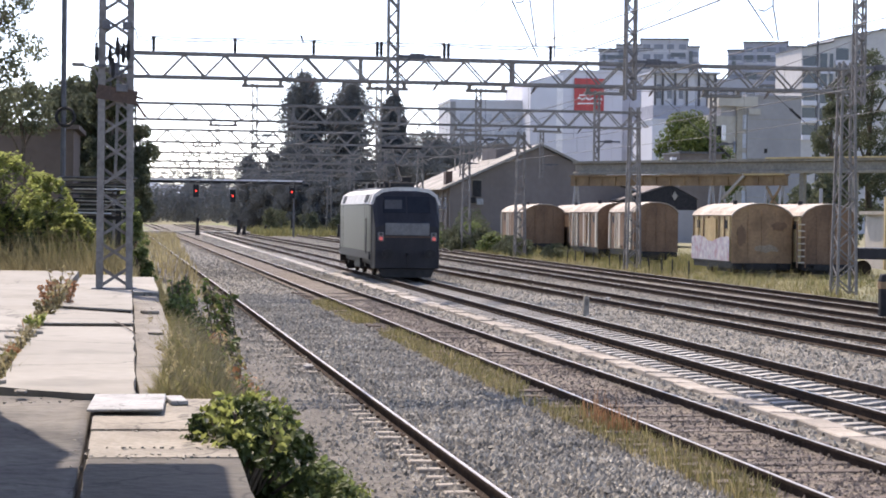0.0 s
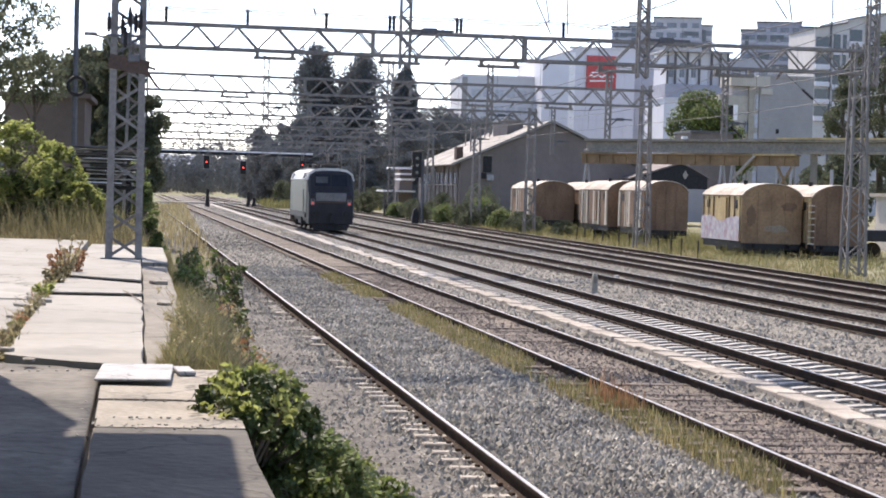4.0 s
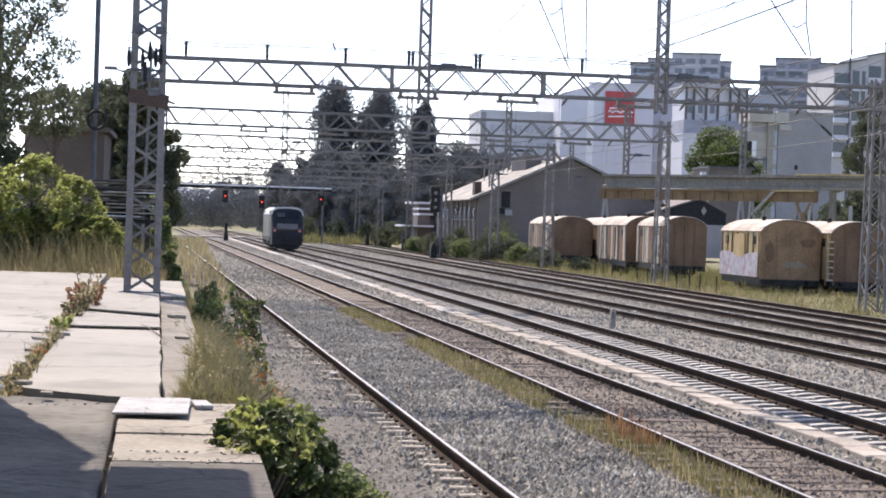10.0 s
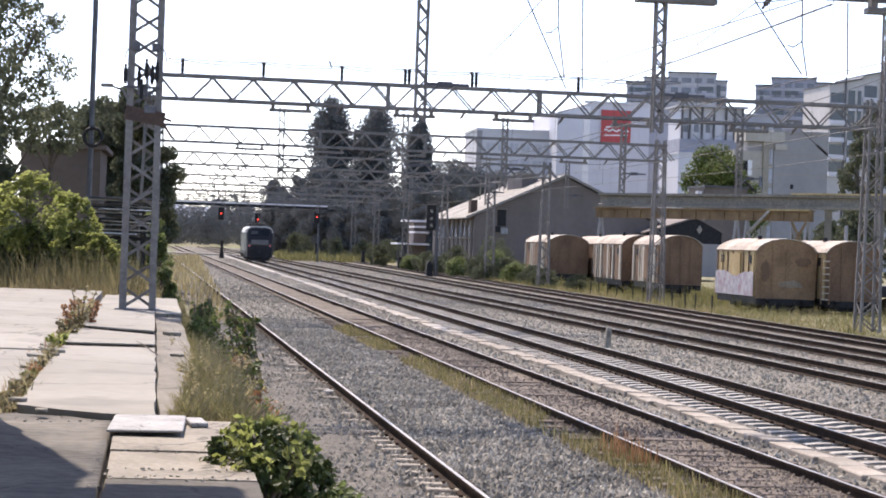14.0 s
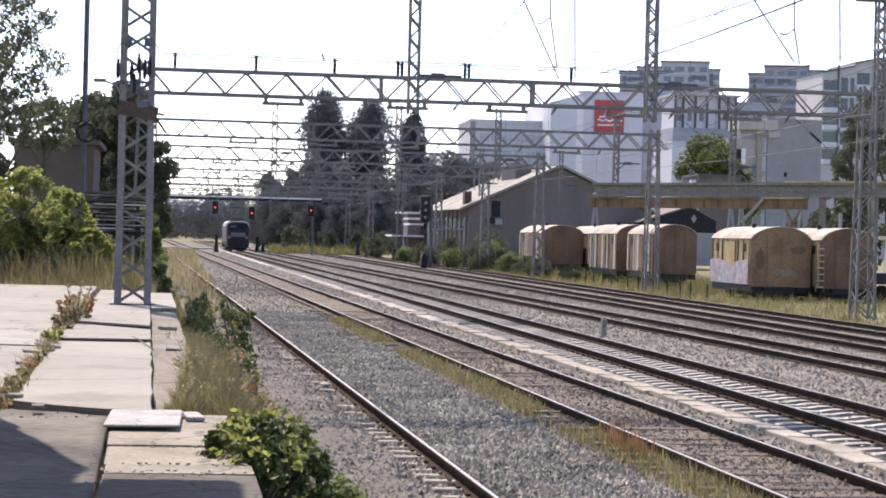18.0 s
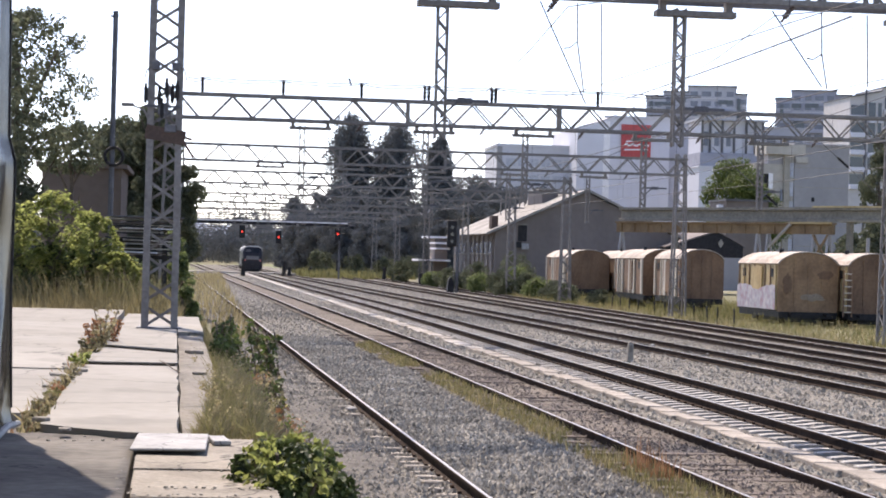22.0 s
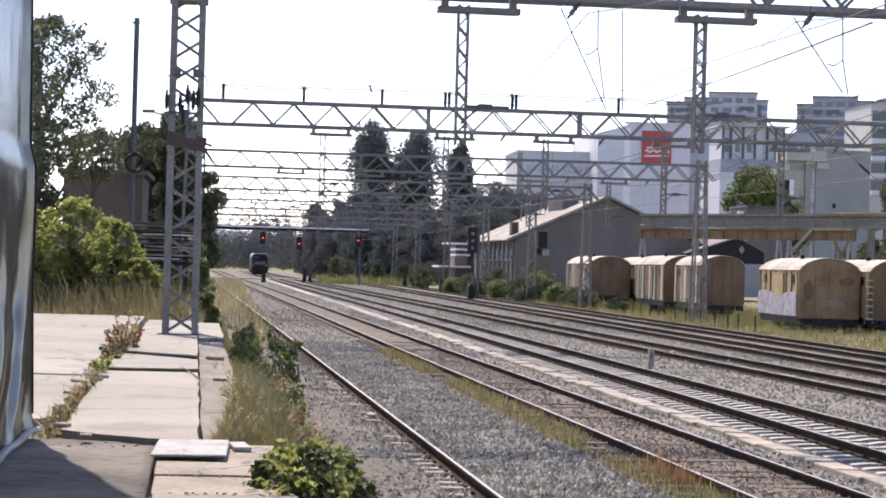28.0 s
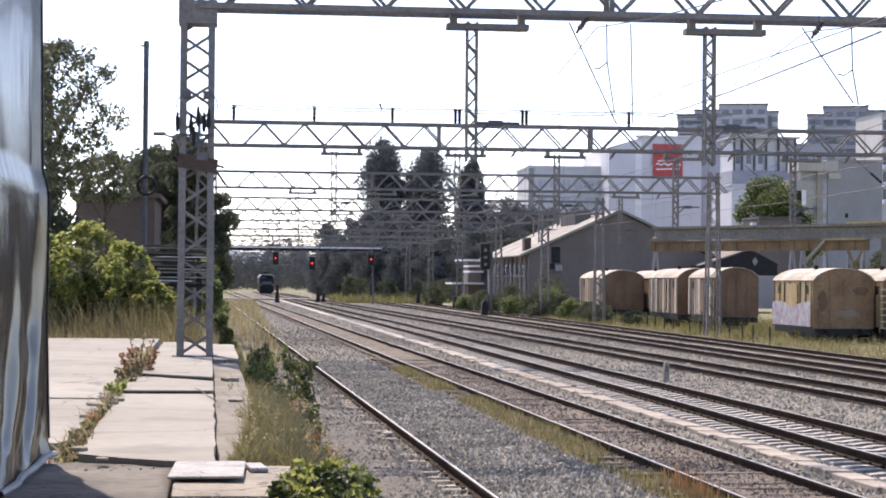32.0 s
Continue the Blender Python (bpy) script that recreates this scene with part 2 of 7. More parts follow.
M = dict(
    ground=mat("dry_ground", (0.13, 0.108, 0.06), (0.235, 0.19, 0.115), 0.35, 0.95, bump=0.6, c3=(0.125, 0.125, 0.055)),
    ballast=gravel("ballast", (0.098, 0.087, 0.069), (0.175, 0.158, 0.127), 20),
    dirty_ballast=gravel("rusty_ballast", (0.080, 0.063, 0.046), (0.14, 0.113, 0.085), 20),
    dirt=gravel("trodden_dirt", (0.06, 0.053, 0.043), (0.115, 0.103, 0.085), 16),
    stone=mat("ballast_stone", (0.165, 0.149, 0.120), (0.34, 0.313, 0.26), 0.8, 0.9, spread=0.55, island=True),
    brown_stone=mat("brown_stone", (0.10, 0.08, 0.065), (0.20, 0.165, 0.14), 1.2, 0.9, spread=0.4, island=True),
    rail_side=mat("rail_rust", (0.024, 0.017, 0.013), (0.05, 0.034, 0.025), 3, 0.9, bump=0.3, spec=0.08),
    rail_top=mat("rail_head", (0.27, 0.25, 0.225), (0.40, 0.375, 0.34), 2, 0.42, metal=0.7),
    concrete=mat("concrete", (0.25, 0.225, 0.185), (0.345, 0.313, 0.262), 0.7, 0.9, bump=0.4, fine=14, spread=0.06),
    slab=worn(mat("slab_concrete", (0.198, 0.184, 0.155), (0.268, 0.25, 0.214), 0.3, 0.9, bump=0.05, fine=20, spread=0.05, amp=0.08), 0.35, 0.008),
    old_slab=worn(mat("old_slab_concrete", (0.20, 0.178, 0.145), (0.30, 0.272, 0.226), 1.2, 0.92, bump=0.8, fine=16, spread=0.08), 0.9, 0.02),
    # Dirt colour with the canopy's shade also put in, so it is darker.
    dirty_shaded_slab=worn(mat("dirty_shaded_slab_concrete", (0.045, 0.039, 0.032), (0.10, 0.089, 0.073), 0.8, 0.92, bump=0.8, fine=14, spread=0.08), 0.6, 0.012),
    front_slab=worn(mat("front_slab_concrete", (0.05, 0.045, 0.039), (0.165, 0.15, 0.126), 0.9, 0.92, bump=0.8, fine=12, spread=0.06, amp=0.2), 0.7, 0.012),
    # The hills' haze is part of this blue-grey base colour.
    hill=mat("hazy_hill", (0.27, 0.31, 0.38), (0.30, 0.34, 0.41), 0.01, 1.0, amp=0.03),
    pale_concrete=mat("pale_concrete", (0.27, 0.247, 0.213), (0.38, 0.35, 0.31), 0.5, 0.9, spread=0.12),
    concrete_dark=mat("old_concrete", (0.145, 0.131, 0.11), (0.25, 0.227, 0.193), 0.9, 0.92, bump=0.6, fine=12, spread=0.08),
    strip_slab=worn(mat("strip_concrete", (0.13, 0.115, 0.093), (0.22, 0.2, 0.167), 0.9, 0.92, bump=0.8, fine=12, spread=0.06, amp=0.2), 0.7, 0.012),
    duct=mat("duct_concrete", (0.21, 0.182, 0.148), (0.32, 0.285, 0.24), 1.2, 0.9, bump=0.4, fine=10, spread=0.13),
    sleeper=mat("sleeper_concrete", (0.25, 0.235, 0.21), (0.38, 0.36, 0.33), 3, 0.9, bump=0.3, spread=0.15),
    wood=mat("sleeper_wood", (0.06, 0.045, 0.035), (0.13, 0.10, 0.078), 4, 0.9, bump=0.6, spread=0.25),
    steel=mat("galvanised_steel", (0.13, 0.118, 0.109), (0.20, 0.184, 0.170), 2, 0.65, metal=0.1, spread=0.1),
    steel_dark=mat("painted_steel", (0.06, 0.06, 0.068), (0.11, 0.108, 0.115), 3, 0.6, spread=0.1),
    rust=mat("rusty_sheet", (0.05, 0.033, 0.027), (0.10, 0.062, 0.045), 4, 0.85, bump=0.3),
    wire=mat("copper_wire", (0.07, 0.066, 0.064), (0.11, 0.10, 0.098), 5, 0.6),
    ceramic=mat("insulator", (0.07, 0.045, 0.04), (0.11, 0.075, 0.065), 5, 0.3),
    loco_black=mat("loco_black", (0.016, 0.015, 0.019), (0.028, 0.027, 0.032), 2, 0.5, streak=0.8, spec=0.2),
    tan_stair=mat("stair_render", (0.37, 0.335, 0.29), (0.45, 0.415, 0.365), 0.2, 0.85, amp=0.05),
    loco_grey=mat("loco_side", (0.033, 0.036, 0.031), (0.055, 0.057, 0.051), 1.4, 0.4, streak=0.7, amp=0.25),
    loco_glass=mat("loco_glass", (0.010, 0.011, 0.015), (0.018, 0.019, 0.024), 2, 0.15, spec=0.25),
    loco_roof=mat("loco_roof", (0.42, 0.41, 0.39), (0.56, 0.55, 0.52), 2, 0.5),
    loco_panel=mat("loco_panel", (0.085, 0.085, 0.09), (0.14, 0.14, 0.142), 3, 0.5),
    loco_pale_pane=mat("pale_pane_grey", (0.05, 0.053, 0.063), (0.075, 0.078, 0.09), 3, 0.8),
    glass=mat("dark_glass", (0.03, 0.032, 0.04), (0.05, 0.052, 0.06), 2, 0.08),
    black=mat("black_paint", (0.013, 0.012, 0.013), (0.03, 0.028, 0.028), 4, 0.6, spec=0.2),
    red_lamp=glow("red_lamp", (1.0, 0.06, 0.04), 0.7),
    far_grass=mat("green_verge", (0.10, 0.115, 0.04), (0.17, 0.175, 0.07), 0.25, 0.95, c3=(0.14, 0.15, 0.055)),
    tail_lamp=glow("tail_lamp", (0.7, 0.13, 0.11), 0.08),
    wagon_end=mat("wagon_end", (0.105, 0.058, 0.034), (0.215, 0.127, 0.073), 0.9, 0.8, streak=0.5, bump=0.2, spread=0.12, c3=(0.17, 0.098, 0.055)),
    wagon_tan=mat("wagon_tan", (0.155, 0.09, 0.046), (0.32, 0.2, 0.1), 0.9, 0.8, streak=0.4, bump=0.2, c3=(0.26, 0.157, 0.085)),
    wagon_smear=mat("wagon_smear", (0.22, 0.165, 0.11), (0.31, 0.25, 0.185), 2.5, 0.8),
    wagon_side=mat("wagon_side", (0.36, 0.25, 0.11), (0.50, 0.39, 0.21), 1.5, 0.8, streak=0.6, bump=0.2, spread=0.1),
    wagon_roof=mat("wagon_roof", (0.22, 0.18, 0.145), (0.46, 0.40, 0.335), 1.0, 0.8, spread=0.1),
    wagon_cream=mat("wagon_cream", (0.38, 0.33, 0.26), (0.60, 0.54, 0.45), 1.5, 0.8, streak=0.6, bump=0.2, spread=0.1),
    graffiti=mat("graffiti", (0.34, 0.18, 0.20), (0.52, 0.47, 0.44), 1.9, 0.7, c3=(0.36, 0.35, 0.39), fine=3),
    hut_wall=mat("hut_wall", (0.13, 0.108, 0.096), (0.185, 0.155, 0.14), 0.25, 0.9, streak=0.5, amp=0.06),
    hut_roof=mat("hut_roof", (0.165, 0.152, 0.135), (0.30, 0.28, 0.25), 0.5, 0.85, streak=0.3, spread=0.16),
    white_wall=mat("white_cladding", (0.54, 0.535, 0.58), (0.60, 0.595, 0.635), 0.05, 0.7, amp=0.02),
    grey_wall=mat("grey_render", (0.50, 0.495, 0.53), (0.57, 0.56, 0.59), 0.08, 0.85, amp=0.04),
    tower_wall=mat("tower_render", (0.34, 0.345, 0.39), (0.43, 0.43, 0.475), 0.06, 0.85, amp=0.06),
    # Grey-blue render, darkened so the second tower's shade is in its colour.
    blue_shade_wall=mat("blue_shade_render", (0.25, 0.255, 0.31), (0.34, 0.345, 0.40), 0.09, 0.85, amp=0.08),
    cream_wall=mat("cream_render", (0.44, 0.42, 0.41), (0.53, 0.51, 0.50), 0.1, 0.85, amp=0.05),
    pale_glass=mat("pale_glass", (0.36, 0.37, 0.42), (0.44, 0.45, 0.50), 0.3, 0.3),
    tan_wall=mat("tan_render", (0.25, 0.24, 0.245), (0.33, 0.315, 0.315), 0.15, 0.85, streak=0.4, amp=0.05),
    brown_wall=mat("brown_render", (0.12, 0.088, 0.072), (0.175, 0.135, 0.112), 0.4, 0.9, streak=0.4, amp=0.08),
    window=mat("far_window", (0.10, 0.11, 0.14), (0.17, 0.18, 0.22), 0.4, 0.25),
    sign_red=mat("sign_red", (0.40, 0.055, 0.055), (0.47, 0.07, 0.065), 0.4, 0.6),
    sign_white=mat("sign_white", (0.72, 0.70, 0.70), (0.80, 0.78, 0.78), 1, 0.6),
    crane_yellow=mat("crane_paint", (0.15, 0.09, 0.045), (0.235, 0.15, 0.075), 0.8, 0.75, streak=0.3, spread=0.1),
    crane_grey=mat("crane_girder", (0.15, 0.135, 0.11), (0.23, 0.205, 0.165), 0.6, 0.8, spread=0.1),
    bark=mat("bark", (0.07, 0.055, 0.04), (0.13, 0.10, 0.075), 3, 0.95, bump=0.6),
    leaf=leafy("bush_leaves", (0.055, 0.085, 0.024), (0.125, 0.155, 0.045), through=0.45),
    leaf_mid=leafy("tree_leaves_green", (0.085, 0.118, 0.043), (0.155, 0.188, 0.072), through=0.5),
    # Dark leaf copy: the shade inside the bushes is put into its colour.
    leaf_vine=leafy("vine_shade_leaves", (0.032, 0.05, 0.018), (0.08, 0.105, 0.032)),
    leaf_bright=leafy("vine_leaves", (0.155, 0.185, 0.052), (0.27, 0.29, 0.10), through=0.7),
    leaf_dark=leafy("tree_leaves", (0.092, 0.105, 0.070), (0.145, 0.16, 0.10), 0.5, through=0.7, spread=0.2, spec=0.1),
    # Distance haze is put into these leaves as a pale blue-grey.
    leaf_far=leafy("hazed_far_leaves", (0.135, 0.146, 0.152), (0.17, 0.18, 0.18), 0.12, through=0.6, spread=0.08, spec=0.0),
    grass=leafy("dry_grass", (0.21, 0.175, 0.09), (0.34, 0.29, 0.16), through=0.5),
    grass_green=leafy("green_grass", (0.115, 0.115, 0.045), (0.20, 0.185, 0.08), through=0.5),
    weed_olive=leafy("olive_weeds", (0.125, 0.112, 0.058), (0.215, 0.185, 0.10), through=0.5),
    weed_red=leafy("dock_stems", (0.26, 0.12, 0.06), (0.36, 0.20, 0.10)),
    foil=mat("silver_tarp", (0.15, 0.143, 0.133), (0.21, 0.202, 0.19), 0.8, 0.2, metal=0.9, amp=0.06),
    white=worn(mat("white_board", (0.27, 0.27, 0.265), (0.36, 0.36, 0.355), 3, 0.7, amp=0.12, spec=0.2), 1.7, 0.012),
)


M["foil"].node_tree.nodes["Principled BSDF"].inputs["Specular Tint"].default_value = (0.5, 0.5, 0.5, 1)


# ---- mesh helpers ----
def box(bm, x0, x1, y0, y1, z0, z1):
    v = [bm.verts.new((x, y, z)) for z in (z0, z1) for y in (y0, y1) for x in (x0, x1)]
    for f in ((0, 2, 3, 1), (4, 5, 7, 6), (0, 1, 5, 4), (2, 6, 7, 3), (0, 4, 6, 2), (1, 3, 7, 5)):
        bm.faces.new([v[i] for i in f])
    return bm


def bar(bm, p, q, w, h=None, n=4):
    """A straight bar of n sides from p to q; w across, h upright."""
    p, q = Vector(p), Vector(q)
    d = (q - p).normalized()
    side = d.cross(Vector((0, 0, 1))) if abs(d.z) < 0.98 else Vector((1, 0, 0))
    side.normalize()
    up = side.cross(d)
    h = h or w
    rings = []
    for c in (p, q):
        ring = []
        for i in range(n):
            a = 2 * math.pi * (i + 0.5) / n
            k = 0.7071 if n == 4 else 0.5
            ring.append(bm.verts.new(c + side * math.cos(a) * w * k + up * math.sin(a) * h * k))
        rings.append(ring)
    for i in range(n):
        j = (i + 1) % n
        bm.faces.new((rings[0][i], rings[0][j], rings[1][j], rings[1][i]))
    bm.faces.new(rings[0][::-1])
    bm.faces.new(rings[1])
    return bm


def prism(bm, outline, axis, a, b):
    """An outline of (u, v) pairs drawn out along an axis from a to b: x takes (y, z), y takes (x, z), z takes (x, y)."""
    def at(u, v, w):
        return {"x": (w, u, v), "y": (u, w, v), "z": (u, v, w)}[axis]
    r0 = [bm.verts.new(at(u, v, a)) for u, v in outline]
    r1 = [bm.verts.new(at(u, v, b)) for u, v in outline]
    n = len(outline)
    for i in range(n):
        j = (i + 1) % n
        bm.faces.new((r0[i], r0[j], r1[j], r1[i]))
    bm.faces.new(r0[::-1])
    bm.faces.new(r1)
    return bm


def mesh_of(bm, name, material, bevel=0.0, smooth=False):
    if bevel:
        bmesh.ops.bevel(bm, geom=bm.edges[:], offset=bevel, segments=1, affect="EDGES")
    bmesh.ops.recalc_face_normals(bm, faces=bm.faces[:])
    me = bpy.data.meshes.new(name)
    bm.to_mesh(me)
    bm.free()
    if smooth:
        me.shade_smooth()
    me.materials.append(material)
    return me


def part(name, bm, material, parent=None, label="", bevel=0.0, smooth=False, m=None, kind=""):
    """Links a bmesh (or a ready mesh) as one object under its thing."""
    me = bm if isinstance(bm, bpy.types.Mesh) else mesh_of(bm, name, material, bevel, smooth)
    ob = new(name, me)
    if parent is not None:
        ob.parent = parent
    if m is not None:
        ob.matrix_basis = m
    return tagged(ob, label=label, kind=kind)


def thing(name, m, label, category, group="", kind=""):
    ob = new(name)
    ob.matrix_basis = m
    return tagged(ob, label, category, group, kind)


def B():
    return bmesh.new()

# ---- tracks and ground ----
def tx(c, s, y):
    return c + s * y


def main_x(y):
    """The main line bends gently left, then runs straight."""
    return 10.78 - 0.0070 * y - 0.0000445 * y * y if y < 136 else 9.005 - 0.0191 * (y - 136)


TRACKS = dict(side=(7.48, -0.0245), main=(10.95, -0.0135), second=(16.25, -0.023), third=(19.2, -0.008), fourth=(22.2, -0.003))
PLAT = 1.33          # platform surface
PS = -0.0175         # lean of the platform's edges against the main track


def sheet(name, x0, x1, y0, y1, nx, ny, z, rough, material, label, category, grow=1.0):
    """A strip of ground between two leaning edges, with an uneven surface."""
    verts, faces = [], []
    for j in range(ny + 1):
        f = (j / ny) ** grow
        y = y0 + (y1 - y0) * f
        a, b = x0(y), x1(y)
        for i in range(nx + 1):
            x = a + (b - a) * i / nx
            h = z(x, y) if callable(z) else z
            h += rough * (noise.noise((x * 0.9, y * 0.5, 3)) + 0.5 * noise.noise((x * 3.1, y * 2.3, 7)))
            verts.append((x, y, h))
    for j in range(ny):
        for i in range(nx):
            k = j * (nx + 1) + i
            faces.append((k, k + 1, k + nx + 2, k + nx + 1))
    me = bpy.data.meshes.new(name)
    me.from_pydata(verts, [], faces)
    me.shade_smooth()
    me.materials.append(material)
    return tagged(new(name, me), label, category, kind="structure")


sheet("ground", lambda y: -1500, lambda y: 1500, -400, 3000, 40, 40, -0.42, 0.0, M["ground"], "dry grassy ground round the railway yard", "ground")
sheet("ballast", lambda y: 1.0 - 0.02 * y, lambda y: 23.1 - 0.002 * y, -40, 460, 90, 440, lambda x, y: -0.20 - 0.085 * max(0, 1 - abs(x - main_x(y)) / 2.2), 0.022, M["ballast"], "grey crushed stone ballast between the tracks", "ballast", 1.6)
sheet("main_ballast", lambda y: main_x(y) - 1.75, lambda y: main_x(y) + 1.5, -40, 300, 10, 320, lambda x, y: -0.198 - 0.03 * max(0, 1 - abs(x - main_x(y)) / 1.9), 0.012, M["dirt"], "dark ballast between the sleepers of the main line", "ballast", 1.6)
sheet("rusty_ballast", lambda y: tx(*TRACKS["side"], y) - 0.95, lambda y: tx(*TRACKS["side"], y) + 1.0, -40, 300, 8, 320, -0.132, 0.03, M["dirty_ballast"], "brown rust-stained ballast of the siding", "ballast", 1.6)
sheet("dirt_strip", lambda y: 1.2 - 0.02 * y, lambda y: 3.42 - 0.0236 * y, -40, 120, 10, 300, lambda x, y: -0.165 - 0.03 * max(0, (x - 2.9 + 0.0236 * y) / 0.5), 0.02, M["dirt"], "trodden brown dirt beside the disused rail", "ground", 1.5)
sheet("yard_grass", lambda y: 22.6, lambda y: 64, 30, 330, 40, 120, lambda x, y: -0.1 - 0.25 * max(0, 24 - x), 0.06, M["ground"], "rough dry grass beside the sidings", "ground", 1.4)


RAIL_LOW = [(-0.07, -0.165), (0.07, -0.165), (0.07, -0.15), (0.014, -0.13), (0.014, -0.045), (0.036, -0.035), (0.036, -0.003), (-0.036, -0.003), (-0.036, -0.035), (-0.014, -0.045), (-0.014, -0.13), (-0.07, -0.15)]
RAIL_TOP = [(-0.023, -0.004), (0.023, -0.004), (0.019, 0.0), (-0.019, 0.0)]

sheet("far_verge", lambda y: main_x(y) + 4.5, lambda y: main_x(y) + 60, 285, 520, 20, 30, lambda x, y: -0.3 + 0.045 * max(0, x - main_x(y) - 8), 0.1, M["far_grass"], "green grassy verge beyond the level crossing", "ground")


sheet("far_verge_west", lambda y: main_x(y) - 30, lambda y: main_x(y) - 3.4, 287, 520, 20, 30, lambda x, y: -0.3 + 0.05 * max(0, main_x(y) - 6 - x), 0.1, M["far_grass"], "green grassy verge beyond the level crossing", "ground")


def rail_meshes(y0, y1):
    return (mesh_of(prism(B(), RAIL_LOW, "y", y0, y1), "rail", M["rail_side"]),
            mesh_of(prism(B(), RAIL_TOP, "y", y0, y1), "running_surface", M["rail_top"]))


RAIL, HEAD = rail_meshes(-40, 460)
CLIP = mesh_of(box(box(B(), -0.12, -0.075, -0.04, 0.04, -0.165, -0.12), 0.075, 0.12, -0.04, 0.04, -0.165, -0.12), "fastening", M["rail_side"])


def track(name, key, label):
    c, s = TRACKS[key]
    tr = thing(name, pose(c, 0, 0, 0, 0, math.degrees(math.atan(-s))), label, "track", "railway tracks", "structure")
    for dx in (-0.75, 0.75):
        r = part("rail", RAIL, None, tr, m=pose(dx, 0, 0))
        part("running_surface", HEAD, None, r, "bright worn rail head")
    return tr


side = track("siding_track", "side", "rusty siding with wooden sleepers half buried in ballast")
main = thing("main_track", pose(0, 0, 0), "main line on pale concrete sleepers", "track", "railway tracks", "structure")


def bent(profile, dx, name, material):
    bm = B()
    rings = []
    for y in list(range(-42, 140, 6)) + [142, 200, 300, 460]:
        rings.append([bm.verts.new((main_x(y) + dx + u, y, v)) for u, v in profile])
    n = len(profile)
    for a, b in zip(rings, rings[1:]):
        for i in range(n):
            bm.faces.new((a[i], a[(i + 1) % n], b[(i + 1) % n], b[i]))
    return mesh_of(bm, name, material)


for dx in (-0.75, 0.75):
    r = part("rail", bent(RAIL_LOW, dx, "rail", M["rail_side"]), None, main)
    part("running_surface", bent(RAIL_TOP, dx, "running_surface", M["rail_top"]), None, r, "bright worn rail head")
for n, k in (("second_track", "second"), ("third_track", "third"), ("fourth_track", "fourth")):
    track(n, k, "dark worn rails lying in grey ballast")
lone = thing("lone_rail", pose(3.65, 0, 0, 0, 0, math.degrees(math.atan(0.0236))), "single rail of a disused track beside the platform bank", "rail", kind="structure")
r = part("rail", RAIL, None, lone)
part("running_surface", HEAD, None, r, "bright worn rail head")

concrete_sleeper = B()
prism(concrete_sleeper, [(-1.28, -0.36), (1.28, -0.36), (1.28, -0.180), (1.05, -0.158), (0.45, -0.168), (0.25, -0.20), (-0.25, -0.20), (-0.45, -0.168), (-1.05, -0.166), (-1.28, -0.185)], "y", -0.115, 0.115)
SLEEPER = mesh_of(concrete_sleeper, "sleeper", M["sleeper"], bevel=0.015)
STUB = mesh_of(box(B(), -0.38, 0.22, -0.08, 0.08, -0.36, -0.152), "sleeper_end", M["duct"], bevel=0.015)
WOODEN = mesh_of(box(B(), -1.25, 1.25, -0.12, 0.12, -0.30, -0.12), "wooden_sleeper", M["wood"], bevel=0.012)
for i in range(210):
    part("sleeper", SLEEPER, None, main, m=pose(main_x(14 + 0.6 * i), 14 + 0.6 * i, random.uniform(-0.006, 0.006), 0, 0, random.uniform(-0.4, 0.4)))
for i in range(110):
    for dx in (-0.75, 0.75):
        part("rail_clip", CLIP, None, main, m=pose(main_x(14 + 0.6 * i) + dx, 14 + 0.6 * i, 0))
for i in range(85):
    part("sleeper", WOODEN, None, side, m=pose(random.uniform(-0.05, 0.05), 14 + 0.66 * i, random.uniform(-0.02, 0.01), 0, 0, random.uniform(-1.5, 1.5)))
for i in range(60):
    if i > 24 and random.random() < 0.5:
        continue
    part("sleeper_end", STUB, None, lone, m=pose(0.0, 14 + 0.6 * i, 0.010 + random.uniform(-0.016, 0.008), 0, random.uniform(-1.5, 1.5), random.uniform(-4, 4)))
    part("rail_clip", CLIP, None, lone, m=pose(0, 14 + 0.6 * i, 0))

# concrete cable duct beside the main line, in lids
duct = thing("cable_duct", pose(9.2, 0, 0, 0, 0, 0.85), "low concrete cable duct with pale lids between the tracks", "cable duct", kind="structure")
LID = mesh_of(box(B(), -0.19, 0.19, -0.49, 0.49, -0.12, 0.0), "duct_lid", M["duct"], bevel=0.015)
PALE_LID = mesh_of(box(B(), -0.24, 0.24, -0.49, 0.49, -0.12, 0.0), "duct_lid", M["pale_concrete"], bevel=0.015)
for i in range(146):
    part("duct_lid", LID if i < 46 or (i < 70 and random.random() < 0.5) else PALE_LID, None, duct, m=pose(random.uniform(-0.05, 0.05), 14.5 + i, -0.115 + random.uniform(-0.025, 0.015), random.uniform(-0.8, 0.8), random.uniform(-2, 2), random.uniform(-1.5, 1.5)))
far = B()
for i in range(62):
    box(far, -0.3, 0.3, 160.1 + 2 * i, 162.05 + 2 * i, -0.2, -0.14)
part("far_duct_lids", far, M["pale_concrete"], duct, kind="stuff")

